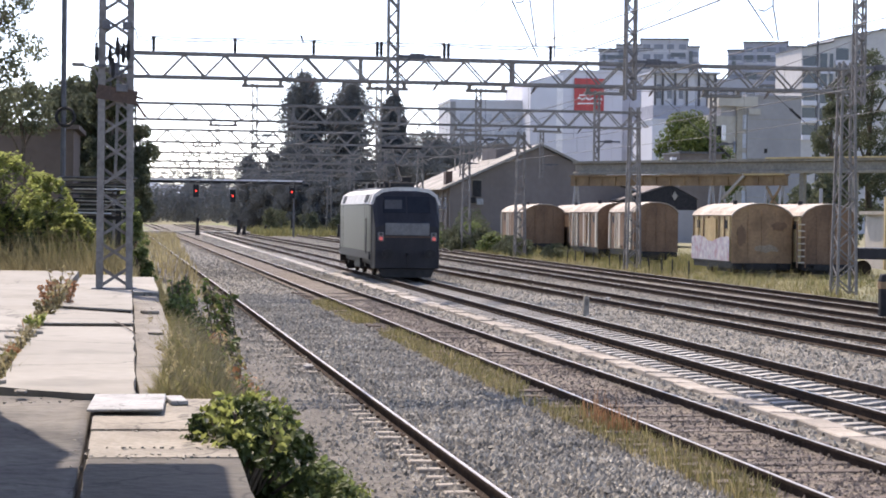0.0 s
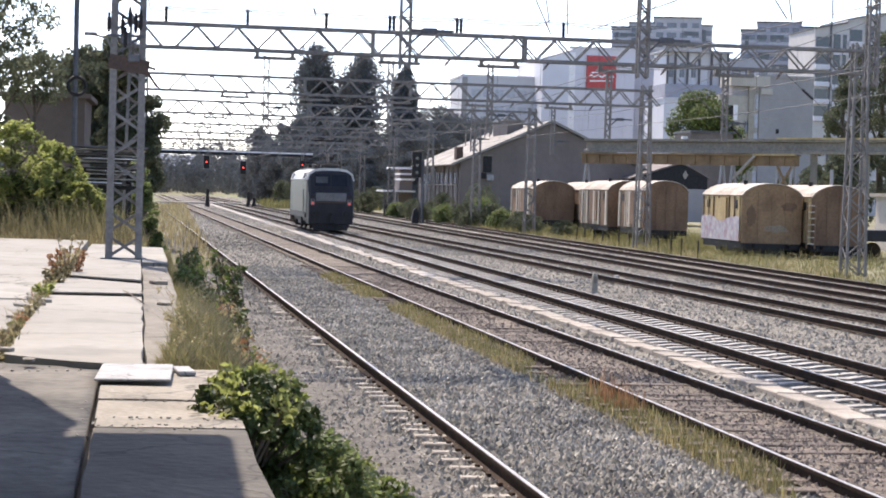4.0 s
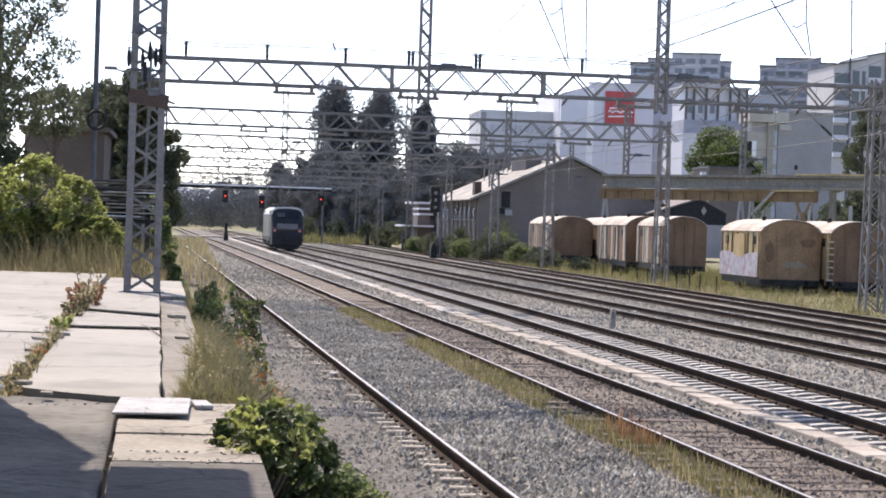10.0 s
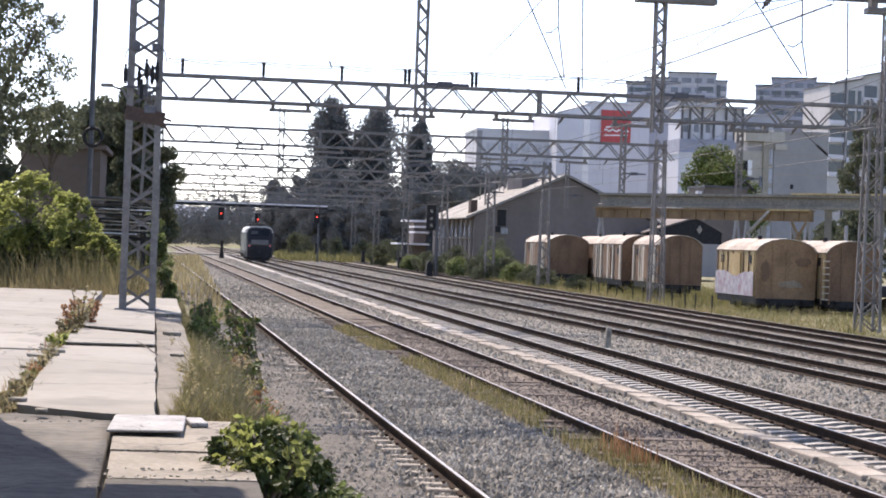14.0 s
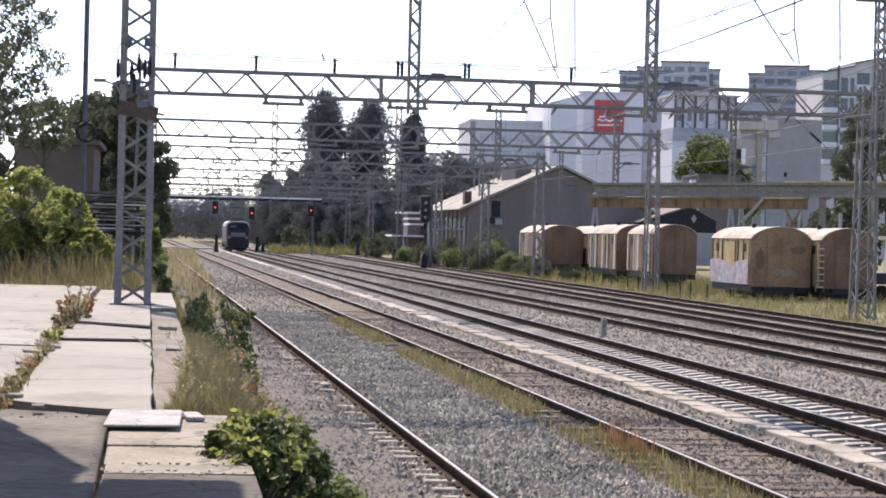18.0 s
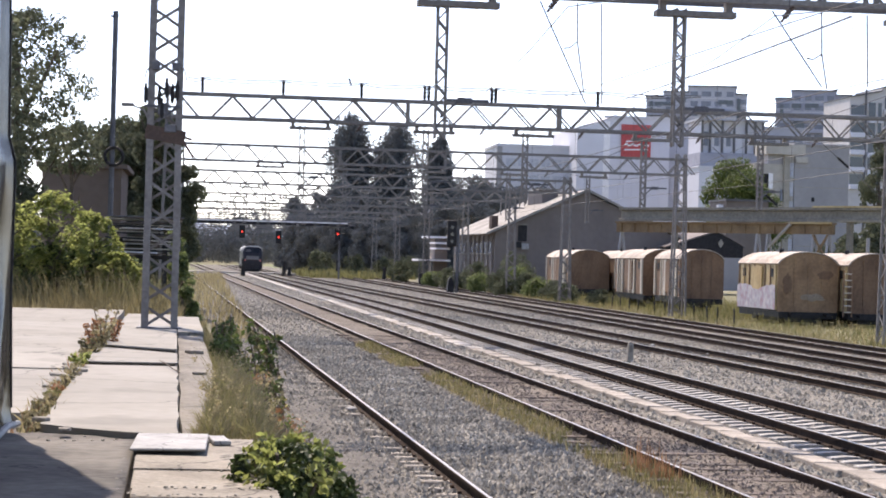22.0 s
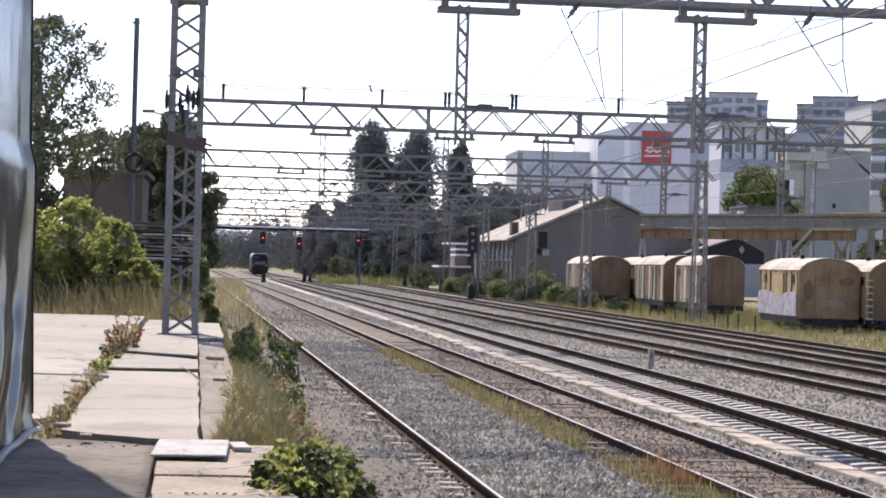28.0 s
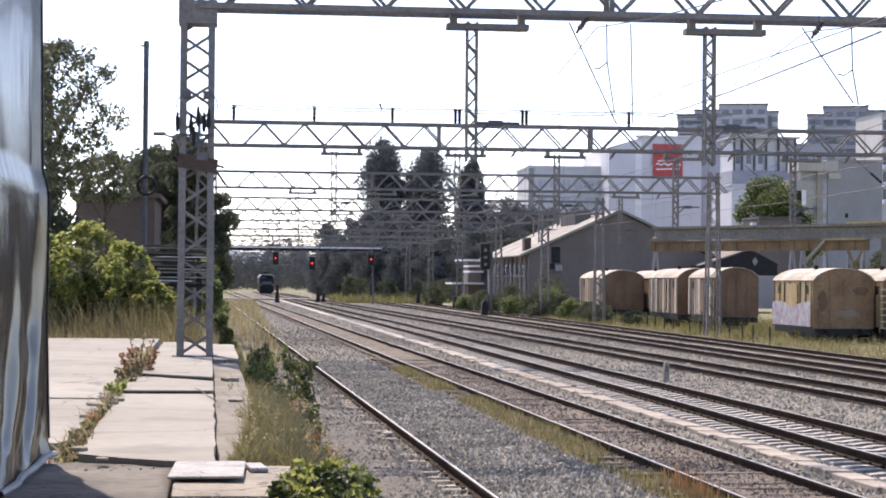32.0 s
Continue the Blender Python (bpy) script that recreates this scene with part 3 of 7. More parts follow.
# scattered ballast stones
def stones(name, n, spot, size, material, label):
    base = np.array([(1, 0, -0.3), (-1, 0, -0.3), (0, 1, -0.3), (0, -1, -0.3), (0, 0, 1)], float)
    tri = np.array([(0, 2, 4), (2, 1, 4), (1, 3, 4), (3, 0, 4)])
    rng = np.random.default_rng(5)
    p = spot(rng, n)
    v = base[None] * rng.uniform(0.55, 1.25, (n, 5, 1)) * (size * rng.uniform(0.5, 1.3, (n, 1, 1))) + rng.normal(0, size * 0.12, (n, 5, 3))
    v[:, :, 2] *= 0.75
    a = rng.uniform(0, 6.28, n)
    c, s = np.cos(a)[:, None], np.sin(a)[:, None]
    v = np.stack([v[:, :, 0] * c - v[:, :, 1] * s, v[:, :, 0] * s + v[:, :, 1] * c, v[:, :, 2]], -1) + p[:, None]
    f = (tri[None] + 5 * np.arange(n)[:, None, None]).reshape(-1, 3)
    me = bpy.data.meshes.new(name)
    me.from_pydata(v.reshape(-1, 3).tolist(), [], f.tolist())
    me.materials.append(material)
    return tagged(new(name, me), label, "stones", kind="stuff")


def near_spot(rng, n):
    y = 13 + 100 * rng.random(n) ** 2.2
    x = 1.5 - 0.02 * y + rng.random(n) * 20.5
    z = np.full(n, -0.185) + rng.normal(0, 0.012, n)
    on_line = np.abs(x - (10.78 - 0.0070 * y - 0.0000445 * y * y)) < 1.45
    z = z - 0.09 * ((x < 3.35 - 0.0236 * y) & (rng.random(n) < 0.6))
    return np.stack([x, y, z - 0.09 * on_line * (rng.random(n) < 0.9)], -1)


def siding_spot(rng, n):
    y = 13 + 50 * rng.random(n) ** 1.5
    x = tx(*TRACKS["side"], y) + rng.uniform(-0.95, 0.95, n)
    return np.stack([x, y, np.full(n, -0.125) + rng.normal(0, 0.012, n)], -1)


stones("siding_stones", 15000, siding_spot, 0.03, M["brown_stone"], "loose rust-brown stones of the siding")
def far_spot(rng, n):
    y = 85 + 150 * rng.random(n) ** 1.2
    return np.stack([0.8 - 0.02 * y + rng.random(n) * 22, y, np.full(n, -0.19) + rng.normal(0, 0.012, n)], -1)


stones("far_ballast_stones", 22000, far_spot, 0.06, M["stone"], "crushed stones of the distant ballast")
def dense_spot(rng, n):
    y = 14 + 54 * rng.random(n) ** 1.7
    x = 1.7 - 0.02 * y + rng.random(n) * 5.4
    z = np.full(n, -0.185) + rng.normal(0, 0.012, n)
    return np.stack([x, y, z - 0.08 * ((x < 3.35 - 0.0236 * y) & (rng.random(n) < 0.35))], -1)


stones("loose_ballast_stones", 85000, dense_spot, 0.044, M["stone"], "dense loose crushed stones between the siding and the disused rail")
stones("ballast_stones", 88000, near_spot, 0.046, M["stone"], "loose grey crushed stones of the ballast")


# ---- platform ----
plat = thing("platform", pose(0, 0, 0, 0, 0, math.degrees(math.atan(-PS))), "low goods platform of worn pale concrete slabs", "platform", kind="structure")
part("platform_core", box(B(), -14, 0.36, -12, 43.5, -0.4, PLAT - 0.16), M["concrete_dark"], plat, "dark old concrete under the slabs")


def slab(x0, x1, y0, y1, dz=0.0, tilt=(0, 0), material="slab", thick=0.15):
    """A slab with a slightly wavering outline."""
    bm = B()
    pts = []
    for (ax, ay), (bx, by) in zip(((x0, y0), (x1, y0), (x1, y1), (x0, y1)), ((x1, y0), (x1, y1), (x0, y1), (x0, y0))):
        n = max(2, min(14, int(math.hypot(bx - ax, by - ay) / 0.6)))
        for i in range(n):
            f = i / n
            pts.append((ax + (bx - ax) * f - (x0 + x1) / 2 + random.uniform(-0.012, 0.012), ay + (by - ay) * f - (y0 + y1) / 2 + random.uniform(-0.015, 0.015)))
    prism(bm, pts, "z", -thick, 0)
    return part("slab", bm, M[material], plat, m=pose((x0 + x1) / 2, (y0 + y1) / 2, PLAT + dz, tilt[0], tilt[1], 0))


E0 = 0.06


def slab_of(outline, dz=0.0, material="slab", thick=0.15, fall=(0, 0)):
    """A slab with a given outline, broken a little along its edges."""
    pts = []
    for (ax, ay), (bx, by) in zip(outline, outline[1:] + outline[:1]):
        n = max(2, min(16, int(math.hypot(bx - ax, by - ay) / 0.35)))
        pts += [(ax + (bx - ax) * i / n + random.uniform(-0.012, 0.012), ay + (by - ay) * i / n + random.uniform(-0.02, 0.02)) for i in range(n)]
    return part("slab", prism(B(), [(x, y - fall[0]) for x, y in pts], "z", -thick, 0), M[material], plat, m=pose(0, fall[0], PLAT + dz, -fall[1]))


slab_of([(-0.94, 14.65), (-0.62, 14.32), (-0.30, 14.08), (E0, 13.98), (E0, 22.25), (-1.0, 22.3)])
slab_of([(-0.99, 22.45), (E0, 22.43), (E0, 24.55), (-0.96, 25.9)], 0.03, thick=0.015)
# Dark under-slab puts the shadowed gap below the raised edge into colour.
slab_of([(-0.95, 22.52), (E0 - 0.02, 22.5), (E0 - 0.02, 24.5), (-0.94, 25.85)], 0.014, "dirty_shaded_slab")
slab_of([(-0.97, 26.0), (E0, 24.62), (E0, 34.0), (-0.95, 34.0)], 0.075, thick=0.02, fall=(24.6, 0.66))
slab_of([(-0.95, 26.12), (E0 - 0.02, 24.74), (E0 - 0.02, 33.98), (-0.93, 33.98)], 0.054, "dirty_shaded_slab", fall=(24.6, 0.66))
slab(-0.95, E0 + 0.02, 34.1, 41.8, -0.04)
slab_of([(-4.2, 15.35), (-1.09, 15.35), (-1.08, 18.1), (-2.6, 18.2), (-4.2, 18.0)], 0.02)
slab_of([(-4.2, 18.06), (-2.6, 18.26), (-1.10, 18.16), (-1.07, 21.05), (-2.3, 21.2), (-4.2, 21.0)], 0.012)
slab_of([(-4.2, 21.06), (-2.3, 21.26), (-1.08, 21.12), (-1.07, 27.5), (-4.2, 27.5)], 0.022)
slab(-4.2, -1.06, 27.6, 43.3, -0.01)
slab(-7.6, -4.3, 15.2, 43.3, 0.015)
slab(-14, -7.7, 15.2, 43.3, 0.01)
slab(-14, -2.62, 6.2, 15.15, -0.02, material="dirty_shaded_slab")
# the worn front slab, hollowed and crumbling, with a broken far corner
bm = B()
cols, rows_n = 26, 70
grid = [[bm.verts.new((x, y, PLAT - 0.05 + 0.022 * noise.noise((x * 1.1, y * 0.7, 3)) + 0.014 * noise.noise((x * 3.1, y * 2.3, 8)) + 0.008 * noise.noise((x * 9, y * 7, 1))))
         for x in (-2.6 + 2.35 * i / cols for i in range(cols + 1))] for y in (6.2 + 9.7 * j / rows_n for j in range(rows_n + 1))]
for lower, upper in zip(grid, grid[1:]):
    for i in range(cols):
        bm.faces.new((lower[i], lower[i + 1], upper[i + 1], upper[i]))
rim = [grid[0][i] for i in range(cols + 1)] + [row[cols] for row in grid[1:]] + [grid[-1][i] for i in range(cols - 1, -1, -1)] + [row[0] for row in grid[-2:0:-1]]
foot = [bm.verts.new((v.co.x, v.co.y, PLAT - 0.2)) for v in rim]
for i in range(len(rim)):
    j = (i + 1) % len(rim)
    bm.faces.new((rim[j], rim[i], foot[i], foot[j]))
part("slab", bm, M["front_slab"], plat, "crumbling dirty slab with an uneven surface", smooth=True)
# Slabs under the canopy take the darker concrete to deepen its shadow.
slab(-14, -0.25, -12, 6.1, -0.02, material="dirty_shaded_slab")
slab(-0.21, 0.62, 11.98, 13.93, -0.025, (0, 0.3), "old_slab")
slab(-0.21, 0.60, 11.05, 11.94, -0.035, (0.3, 0.5), "old_slab")
slab(-0.21, 0.60, 7.0, 10.62, -0.034, (0, 0.3), "dirty_shaded_slab")
slab(-0.21, 0.60, 10.64, 11.02, -0.030, (0, 0.3), "old_slab")
slab(0.085, 0.48, 13.98, 32.2, -0.075, (0.0, 0.6), "strip_slab")
slab(0.09, 0.50, 32.35, 40, -0.02, (0, 0.4), "slab")
part("joint_dirt", box(B(), -1.12, -0.9, 14.7, 28.0, PLAT - 0.15, PLAT - 0.035), M["ground"], plat, "brown dirt filling the slab joint")
CHUNK = prism(B(), [(-0.1, -0.16), (0.06, -0.2), (0.13, -0.02), (0.05, 0.19), (-0.09, 0.12)], "z", -0.02, 0.035)
CHUNK = mesh_of(CHUNK, "concrete_chunk", M["concrete_dark"], bevel=0.012)
PALE_CHIP = CHUNK.copy()
PALE_CHIP.materials[0] = M["slab"]
for x, y, a, k in ((-1.03, 19.2, 15, 0.5), (-1.12, 20.0, 75, 0.6), (-1.0, 20.9, 110, 0.7), (-1.1, 21.8, 35, 0.65), (-0.98, 22.9, 60, 0.5), (-1.1, 18.3, 140, 0.45)):
    ch = new("concrete_chip", PALE_CHIP)
    ch.matrix_basis = plat.matrix_basis @ pose(x, y, PLAT + 0.02, 4, -5, a) @ Matrix.Scale(k, 4)
    tagged(ch, "pale broken chip of concrete beside the slab joint", "concrete chip", "concrete chips")
for x, y, a, k in ((0.29, 26.6, 20, 1.0), (-1.0, 14.9, 80, 0.55), (-0.75, 14.2, 10, 0.4), (-1.02, 20.4, 130, 0.6), (-1.08, 21.3, 40, 0.7), (0.30, 22.0, 60, 0.5)):
    ch = new("concrete_chunk", CHUNK)
    ch.matrix_basis = plat.matrix_basis @ pose(x, y, PLAT + (-0.06 if x > 0.1 else 0.0 if y < 14.5 else 0.01), 0, 0, a) @ Matrix.Scale(k, 4)
    tagged(ch, "broken grey lump of concrete on the platform", "concrete lump", "concrete lumps")

crumb_rnd = random.Random(14)
crumbs = B()
for x0, x1, y0, y1, n, z in ((-0.2, 0.6, 10.55, 10.75, 26, -0.028), (-0.2, 0.6, 10.98, 11.12, 24, -0.03), (-0.2, 0.6, 11.9, 12.02, 18, -0.03), (-0.3, -0.2, 9.5, 13.6, 22, -0.05), (-2.3, -0.9, 14.6, 15.3, 40, -0.05), (-0.9, 0.05, 13.85, 14.3, 20, -0.045)):
    for _ in range(n):
        x, y, k = crumb_rnd.uniform(x0, x1), crumb_rnd.uniform(y0, y1), crumb_rnd.uniform(0.002, 0.009)
        a = crumb_rnd.uniform(0, 3)
        outline = [(x + 1.6 * k * math.cos(a + j * 1.25) * crumb_rnd.uniform(0.5, 1.2), y + 2.4 * k * math.sin(a + j * 1.25)) for j in range(5)]
        prism(crumbs, outline, "z", PLAT + z - 0.02, PLAT + z + 0.6 * k)
part("crumbs", crumbs, M["slab"], plat, "small crumbled bits of concrete along the joints", kind="stuff")

# bank from the platform down to the ballast
sheet("bank", lambda y: 0.2 + PS * y, lambda y: 1.9 - 0.02 * y, -40, 130, 10, 190,
      lambda x, y: (lambda f: (1.2 if y < 43 else 0.35) * (1 - f) ** 1.2 - 0.22)(min(1, max(0, (x - 0.2 - PS * y) / (1.7 - 0.0025 * y)))), 0.05, M["ground"], "overgrown earth bank beside the platform", "bank", 1.5)
sheet("left_ground", lambda y: -60, lambda y: 0.4 + PS * y, 43, 330, 40, 80, lambda x, y: 1.05 * max(0, 1 - (y - 43) / 60) ** 0.7 - 0.15, 0.06, M["ground"], "dry ground with weeds beyond the platform end", "ground")

board = thing("white_board", pose(-0.225, 13.36, PLAT + 0.006, 0.3, -0.4, -1.0), "white board lying flat on the platform", "board")
part("panel", box(B(), -0.245, 0.245, -0.60, 0.42, 0.0, 0.016), M["white"], board, bevel=0.006)
chip = thing("white_scrap", pose(0.095, 13.62, PLAT - 0.02, 0, 0, 6), "small white scrap of board on the platform", "scrap")
part("panel", box(B(), -0.055, 0.065, -0.2, 0.2, 0.0, 0.03), M["white"], chip, bevel=0.006)

# Plain backdrop ridge, with haze put into its colour.
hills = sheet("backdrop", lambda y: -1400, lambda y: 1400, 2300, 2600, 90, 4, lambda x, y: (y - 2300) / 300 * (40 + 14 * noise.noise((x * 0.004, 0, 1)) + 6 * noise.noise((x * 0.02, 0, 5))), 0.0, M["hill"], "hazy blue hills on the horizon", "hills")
for x, y, dx, dy, l in ((-0.66, 23.74, 0.38, -2.89, 1.0),):
    tw = thing("twig", pose(x, y, PLAT + 0.012), "dark dry twig lying on the slabs", "twig", "twigs")
    part("stick", bar(bar(B(), (0, 0, 0), (dx * 0.5, dy * 0.5, 0.02), 0.018, n=5), (dx * 0.5, dy * 0.5, 0.02), (dx, dy, 0.0), 0.014, n=5), M["bark"], tw)
for x, y, r in ((2.62, 35.5, 0.10), (15.2, 66, 0.09), (15.6, 60, 0.07), (3.9, 41, 0.06), (9.0, 41, 0.07), (18.6, 63, 0.08)):
    bm = B()
    bmesh.ops.create_icosphere(bm, subdivisions=1, radius=r)
    for v in bm.verts:
        v.co = Vector((v.co.x * random.uniform(0.8, 1.4), v.co.y * random.uniform(0.8, 1.2), v.co.z * random.uniform(0.5, 0.8)))
    st = new("white_stone", mesh_of(bm, "white_stone", M["white"]))
    st.matrix_basis = pose(x, y, -0.16)
    tagged(st, "pale stone lying on the ballast", "stone", "pale stones")
# canopy read from its shadow; unseen walls and dark colours added to cut skylight
canopy = thing("canopy", pose(0, 0, 4.75), "flat canopy roof over the platform", "canopy", kind="structure")
part("roof_slab", box(B(), -16, -0.39, -14, 12.76, 0.0, 0.25), M["wood"], canopy)
# Both walls are out of view, added to block light on the slabs.
part("end_wall", box(B(), -15.7, 0.3, -6.3, -6.0, -4.9, -0.01), M["rust"], canopy)
part("rear_wall", box(B(), -2.3, -2.0, -5.99, 11.0, -3.43, -0.01), M["rust"], canopy)
# ---- overhead line ----
def lattice_post(h, w0, w1, leg, step, material, name, d0=None, d1=None, bars=0.05):
    """Four legs and zigzag bracing on all faces, from z 0 to h, tapering from w0 to w1."""
    d0, d1 = d0 or w0, d1 or w1
    bm = B()
    def at(sx, sy, z):
        f = z / h
        return (sx * (w0 + (w1 - w0) * f) / 2, sy * (d0 + (d1 - d0) * f) / 2, z)
    for sx in (-1, 1):
        for sy in (-1, 1):
            bar(bm, at(sx, sy, 0), at(sx, sy, h), leg)
    n = max(2, round(h / step))
    for i in range(n):
        z0, z1 = h * i / n, h * (i + 1) / n
        s = 1 if i % 2 else -1
        for sy in (-1, 1):
            bar(bm, at(-s, sy, z0), at(s, sy, z1), bars * 0.6, bars)
        for sx in (-1, 1):
            bar(bm, at(sx, -s, z0), at(sx, s, z1), bars * 0.6, bars)
    return mesh_of(bm, name, material)


def cross_mast(h, w, d, leg, step, name):
    """The platform mast: two broad pairs of legs with crossed flats between them."""
    legs, flats = [], []
    for sx in (-1, 1):
        for sy in (-1, 1):
            legs.append(mesh_of(bar(B(), (sx * w / 2, sy * d / 2, 0), (sx * w / 2 * 0.93, sy * d / 2, h), leg, leg), "leg", M["steel"]))
    n = round(h / step)
    for i in range(n):
        z0, z1 = h * i / n + 0.05, h * (i + 1) / n - 0.05
        s = 1 if i % 2 else -1
        for sy in (-1, 1):
            flats.append(mesh_of(bar(B(), (-s * sy * w / 2, sy * d / 2, z0), (s * sy * w / 2, sy * d / 2, z1), 0.03, 0.05), "brace", M["steel"]))
        for sx in (-1, 1):
            flats.append(mesh_of(bar(B(), (sx * w / 2, -s * d / 2, z0), (sx * w / 2, s * d / 2, z1), 0.03, 0.05), "brace", M["steel"]))
    return legs, flats


HANGER = lattice_post(2.45, 0.17, 0.17, 0.035, 0.19, M["steel"], "hanger", bars=0.03)
PLATE = mesh_of(box(box(box(B(), -0.72, 0.72, -0.14, 0.14, -0.16, -0.06), -0.66, -0.54, -0.1, 0.1, -0.06, 0.12), 0.54, 0.66, -0.1, 0.1, -0.06, 0.12), "bracket", M["steel"])
ARM = mesh_of(bar(bar(bar(B(), (0.0, 0, 0.25), (0.32, 0, 0.55), 0.04), (0.1, 0, 0.56), (0.85, 0, 0.56), 0.05), (0.3, 0, 0.56), (0.55, 0, 0.56), 0.1), "steady_arm", M["steel_dark"])
STUB_POT = B()
for k in range(3):
    bar(STUB_POT, (0, 0, 0.1 + 0.14 * k), (0, 0, 0.17 + 0.14 * k), 0.13, n=8)
bar(STUB_POT, (0, 0, -0.05), (0, 0, 0.52), 0.10, n=8)
STUB_POT = mesh_of(STUB_POT, "insulator", M["black"])
ROD = mesh_of(bar(bar(B(), (0, 0, 0), (0, 0, 0.34), 0.05, n=6), (0, 0, 0.04), (0, 0, 0.26), 0.075, n=6), "switch_rod", M["black"])
POT = B()
for k in range(5):
    bar(POT, (0, 0, 0.08 * k), (0, 0, 0.08 * k + 0.05), 0.15, n=8)
bar(POT, (0, 0, -0.05), (0, 0, 0.5), 0.07, n=6)
POT = mesh_of(POT, "insulator", M["ceramic"])
DIAG = mesh_of(bar(B(), (-0.34, 0, 0.04), (0.34, 0, 0.76), 0.045, 0.055), "diagonal", M["steel"])
FAR_MAST = lattice_post(8.3, 0.7, 0.42, 0.09, 0.55, M["steel"], "mast")
SPAN = 24.9


def chord(z, y, t, length=SPAN):
    return mesh_of(box(B(), 0, length, y - t / 2, y + t / 2, z - t / 2, z + t / 2), "chord", M["steel"])


CHORDS = [chord(z, y, 0.10) for z in (7.22, 8.02) for y in (-0.28, 0.28)]
PANEL = 0.69
far_beam = B()
for y in (-0.25, 0.25):
    for z in (7.22, 8.02):
        box(far_beam, 0, SPAN, y - 0.05, y + 0.05, z - 0.06, z + 0.06)
    for i in range(36):
        s = -1 if i % 2 else 1
        bar(far_beam, (0.445 + i * PANEL, y, 7.25 if s > 0 else 8.0), (0.445 + (i + 1) * PANEL, y, 8.0 if s > 0 else 7.25), 0.06, 0.085)
FAR_BEAM = mesh_of(far_beam, "lattice_beam", M["steel"])


END_CHORD = mesh_of(box(B(), -1.0, -0.004, -0.05, 0.05, -0.05, 0.05), "chord_end", M["steel"])
END_DIAG = mesh_of(bar(B(), (-0.68, 0, 8.0), (-0.02, 0, 7.25), 0.045, 0.06), "end_diagonal", M["steel"])


SPLICE = mesh_of(box(B(), -0.045, 0.045, -0.03, 0.03, -0.35, 0.35), "splice_post", M["steel"])
BRIDLES = (
    (((5.65, 7.2), (6.51, 5.42)), ((6.32, 7.2), (6.332, 6.514)), ((6.332, 6.514), (6.471, 5.615)), ((6.097, 6.391), (6.2, 6.40)), ((6.2, 6.40), (6.332, 6.514)), ((6.75, 7.2), (6.80, 5.43))),
    (((9.85, 7.2), (10.795, 5.874)), ((10.757, 7.2), (10.779, 6.466)), ((10.779, 6.466), (10.887, 5.843)), ((10.5, 6.387), (10.62, 6.36)), ((10.62, 6.36), (10.779, 6.466)), ((11.6, 7.2), (11.642, 5.905))),
)


def portal(y, x0, hangers, pots, near, lift=0.0):
    p = thing("catenary_portal", pose(x0, y, lift, 0, 0, 0.0), "grey steel lattice portal carrying the overhead wires", "catenary portal", "catenary portals")
    if near:
        for c in CHORDS:
            part("chord", c, None, p)
        for i in range(36):
            for s in (-0.28, 0.28):
                part("diagonal", DIAG, None, p, m=Matrix.Translation((0.445 + (i + 0.5) * PANEL, s, 7.22)) @ Matrix.Diagonal((-1 if i % 2 else 1, 1, 1, 1)))
        for sx in (7.16, 12.46):
            for s in (-0.28, 0.28):
                part("splice_post", SPLICE, None, p, m=pose(sx, s, 7.62))
    else:
        part("lattice_beam", FAR_BEAM, None, p)
    part("mast", FAR_MAST, None, p, m=pose(SPAN - 0.3, 0, -lift))
    if y > 40:
        part("mast", FAR_MAST, None, p, m=pose(-0.85, 0, -lift))
        for yy in (-0.28, 0.28):
            part("end_diagonal", END_DIAG, None, p, m=pose(0, yy, 0))
            for z in (7.22, 8.02):
                part("chord_end", END_CHORD, None, p, m=pose(0, yy, z))
    for hx in hangers:
        part("bracket", PLATE, None, p, m=pose(hx - x0 + 0.27, 0, 7.09))
        h = part("hanger", HANGER, None, p, m=pose(hx - x0, 0, 4.62))
        part("steady_arm", ARM, None, h, m=pose(0, 0, 0.12))
        if y < 100:
            part("suspension_insulator", POT, None, p, "brown ceramic insulator", m=pose(hx - x0 + 2.05, 0, 7.2, 0, 215, 0) @ Matrix.Scale(0.7, 4))
    if y < 40:
        for lines in BRIDLES:
            for piece in (lines[:1], lines[1:5], lines[5:]):
                bridle = B()
                for a, b in piece:
                    bar(bridle, (a[0] - x0, 0, a[1] - lift), (b[0] - x0, 0, b[1] - lift), 0.022, n=4)
                part("bridle_wire", bridle, M["wire"], p, "thin bridle wire")
    for px in pots:
        part("insulator", STUB_POT, None, p, "dark post insulator", m=pose(px - x0, 0, 8.08))
    return p


POTS = (-0.40, 2.35, 5.04, 7.23, 7.37, 9.57, 9.71, 13.32)
PORTALS = [(34.0, -0.8, (3.93, 8.17, 12.4, 16.6, 20.8)), (67.3, -0.5, (3.04, 7.31, 10.79, 15.0, 19.2)), (98.0, -0.8, (2.6, 6.6, 10.7, 14.9, 19.0)), (129.0, -1.0, (2.2, 6.1, 10.2, 14.5)), (151.5, -1.2, (1.8, 5.6, 9.8, 14.2))]
PORTALS += [(178 + 29 * i, -1.4 - 0.35 * i, (1.3 - 0.3 * i, 5.2 - 0.3 * i, 9.4 - 0.3 * i)) for i in range(9)]
for i, (y, x0, hs) in enumerate(PORTALS):
    portal(y, x0, hs, POTS if i == 1 else (), i < 3, 0.1 if i == 0 else 0.0)

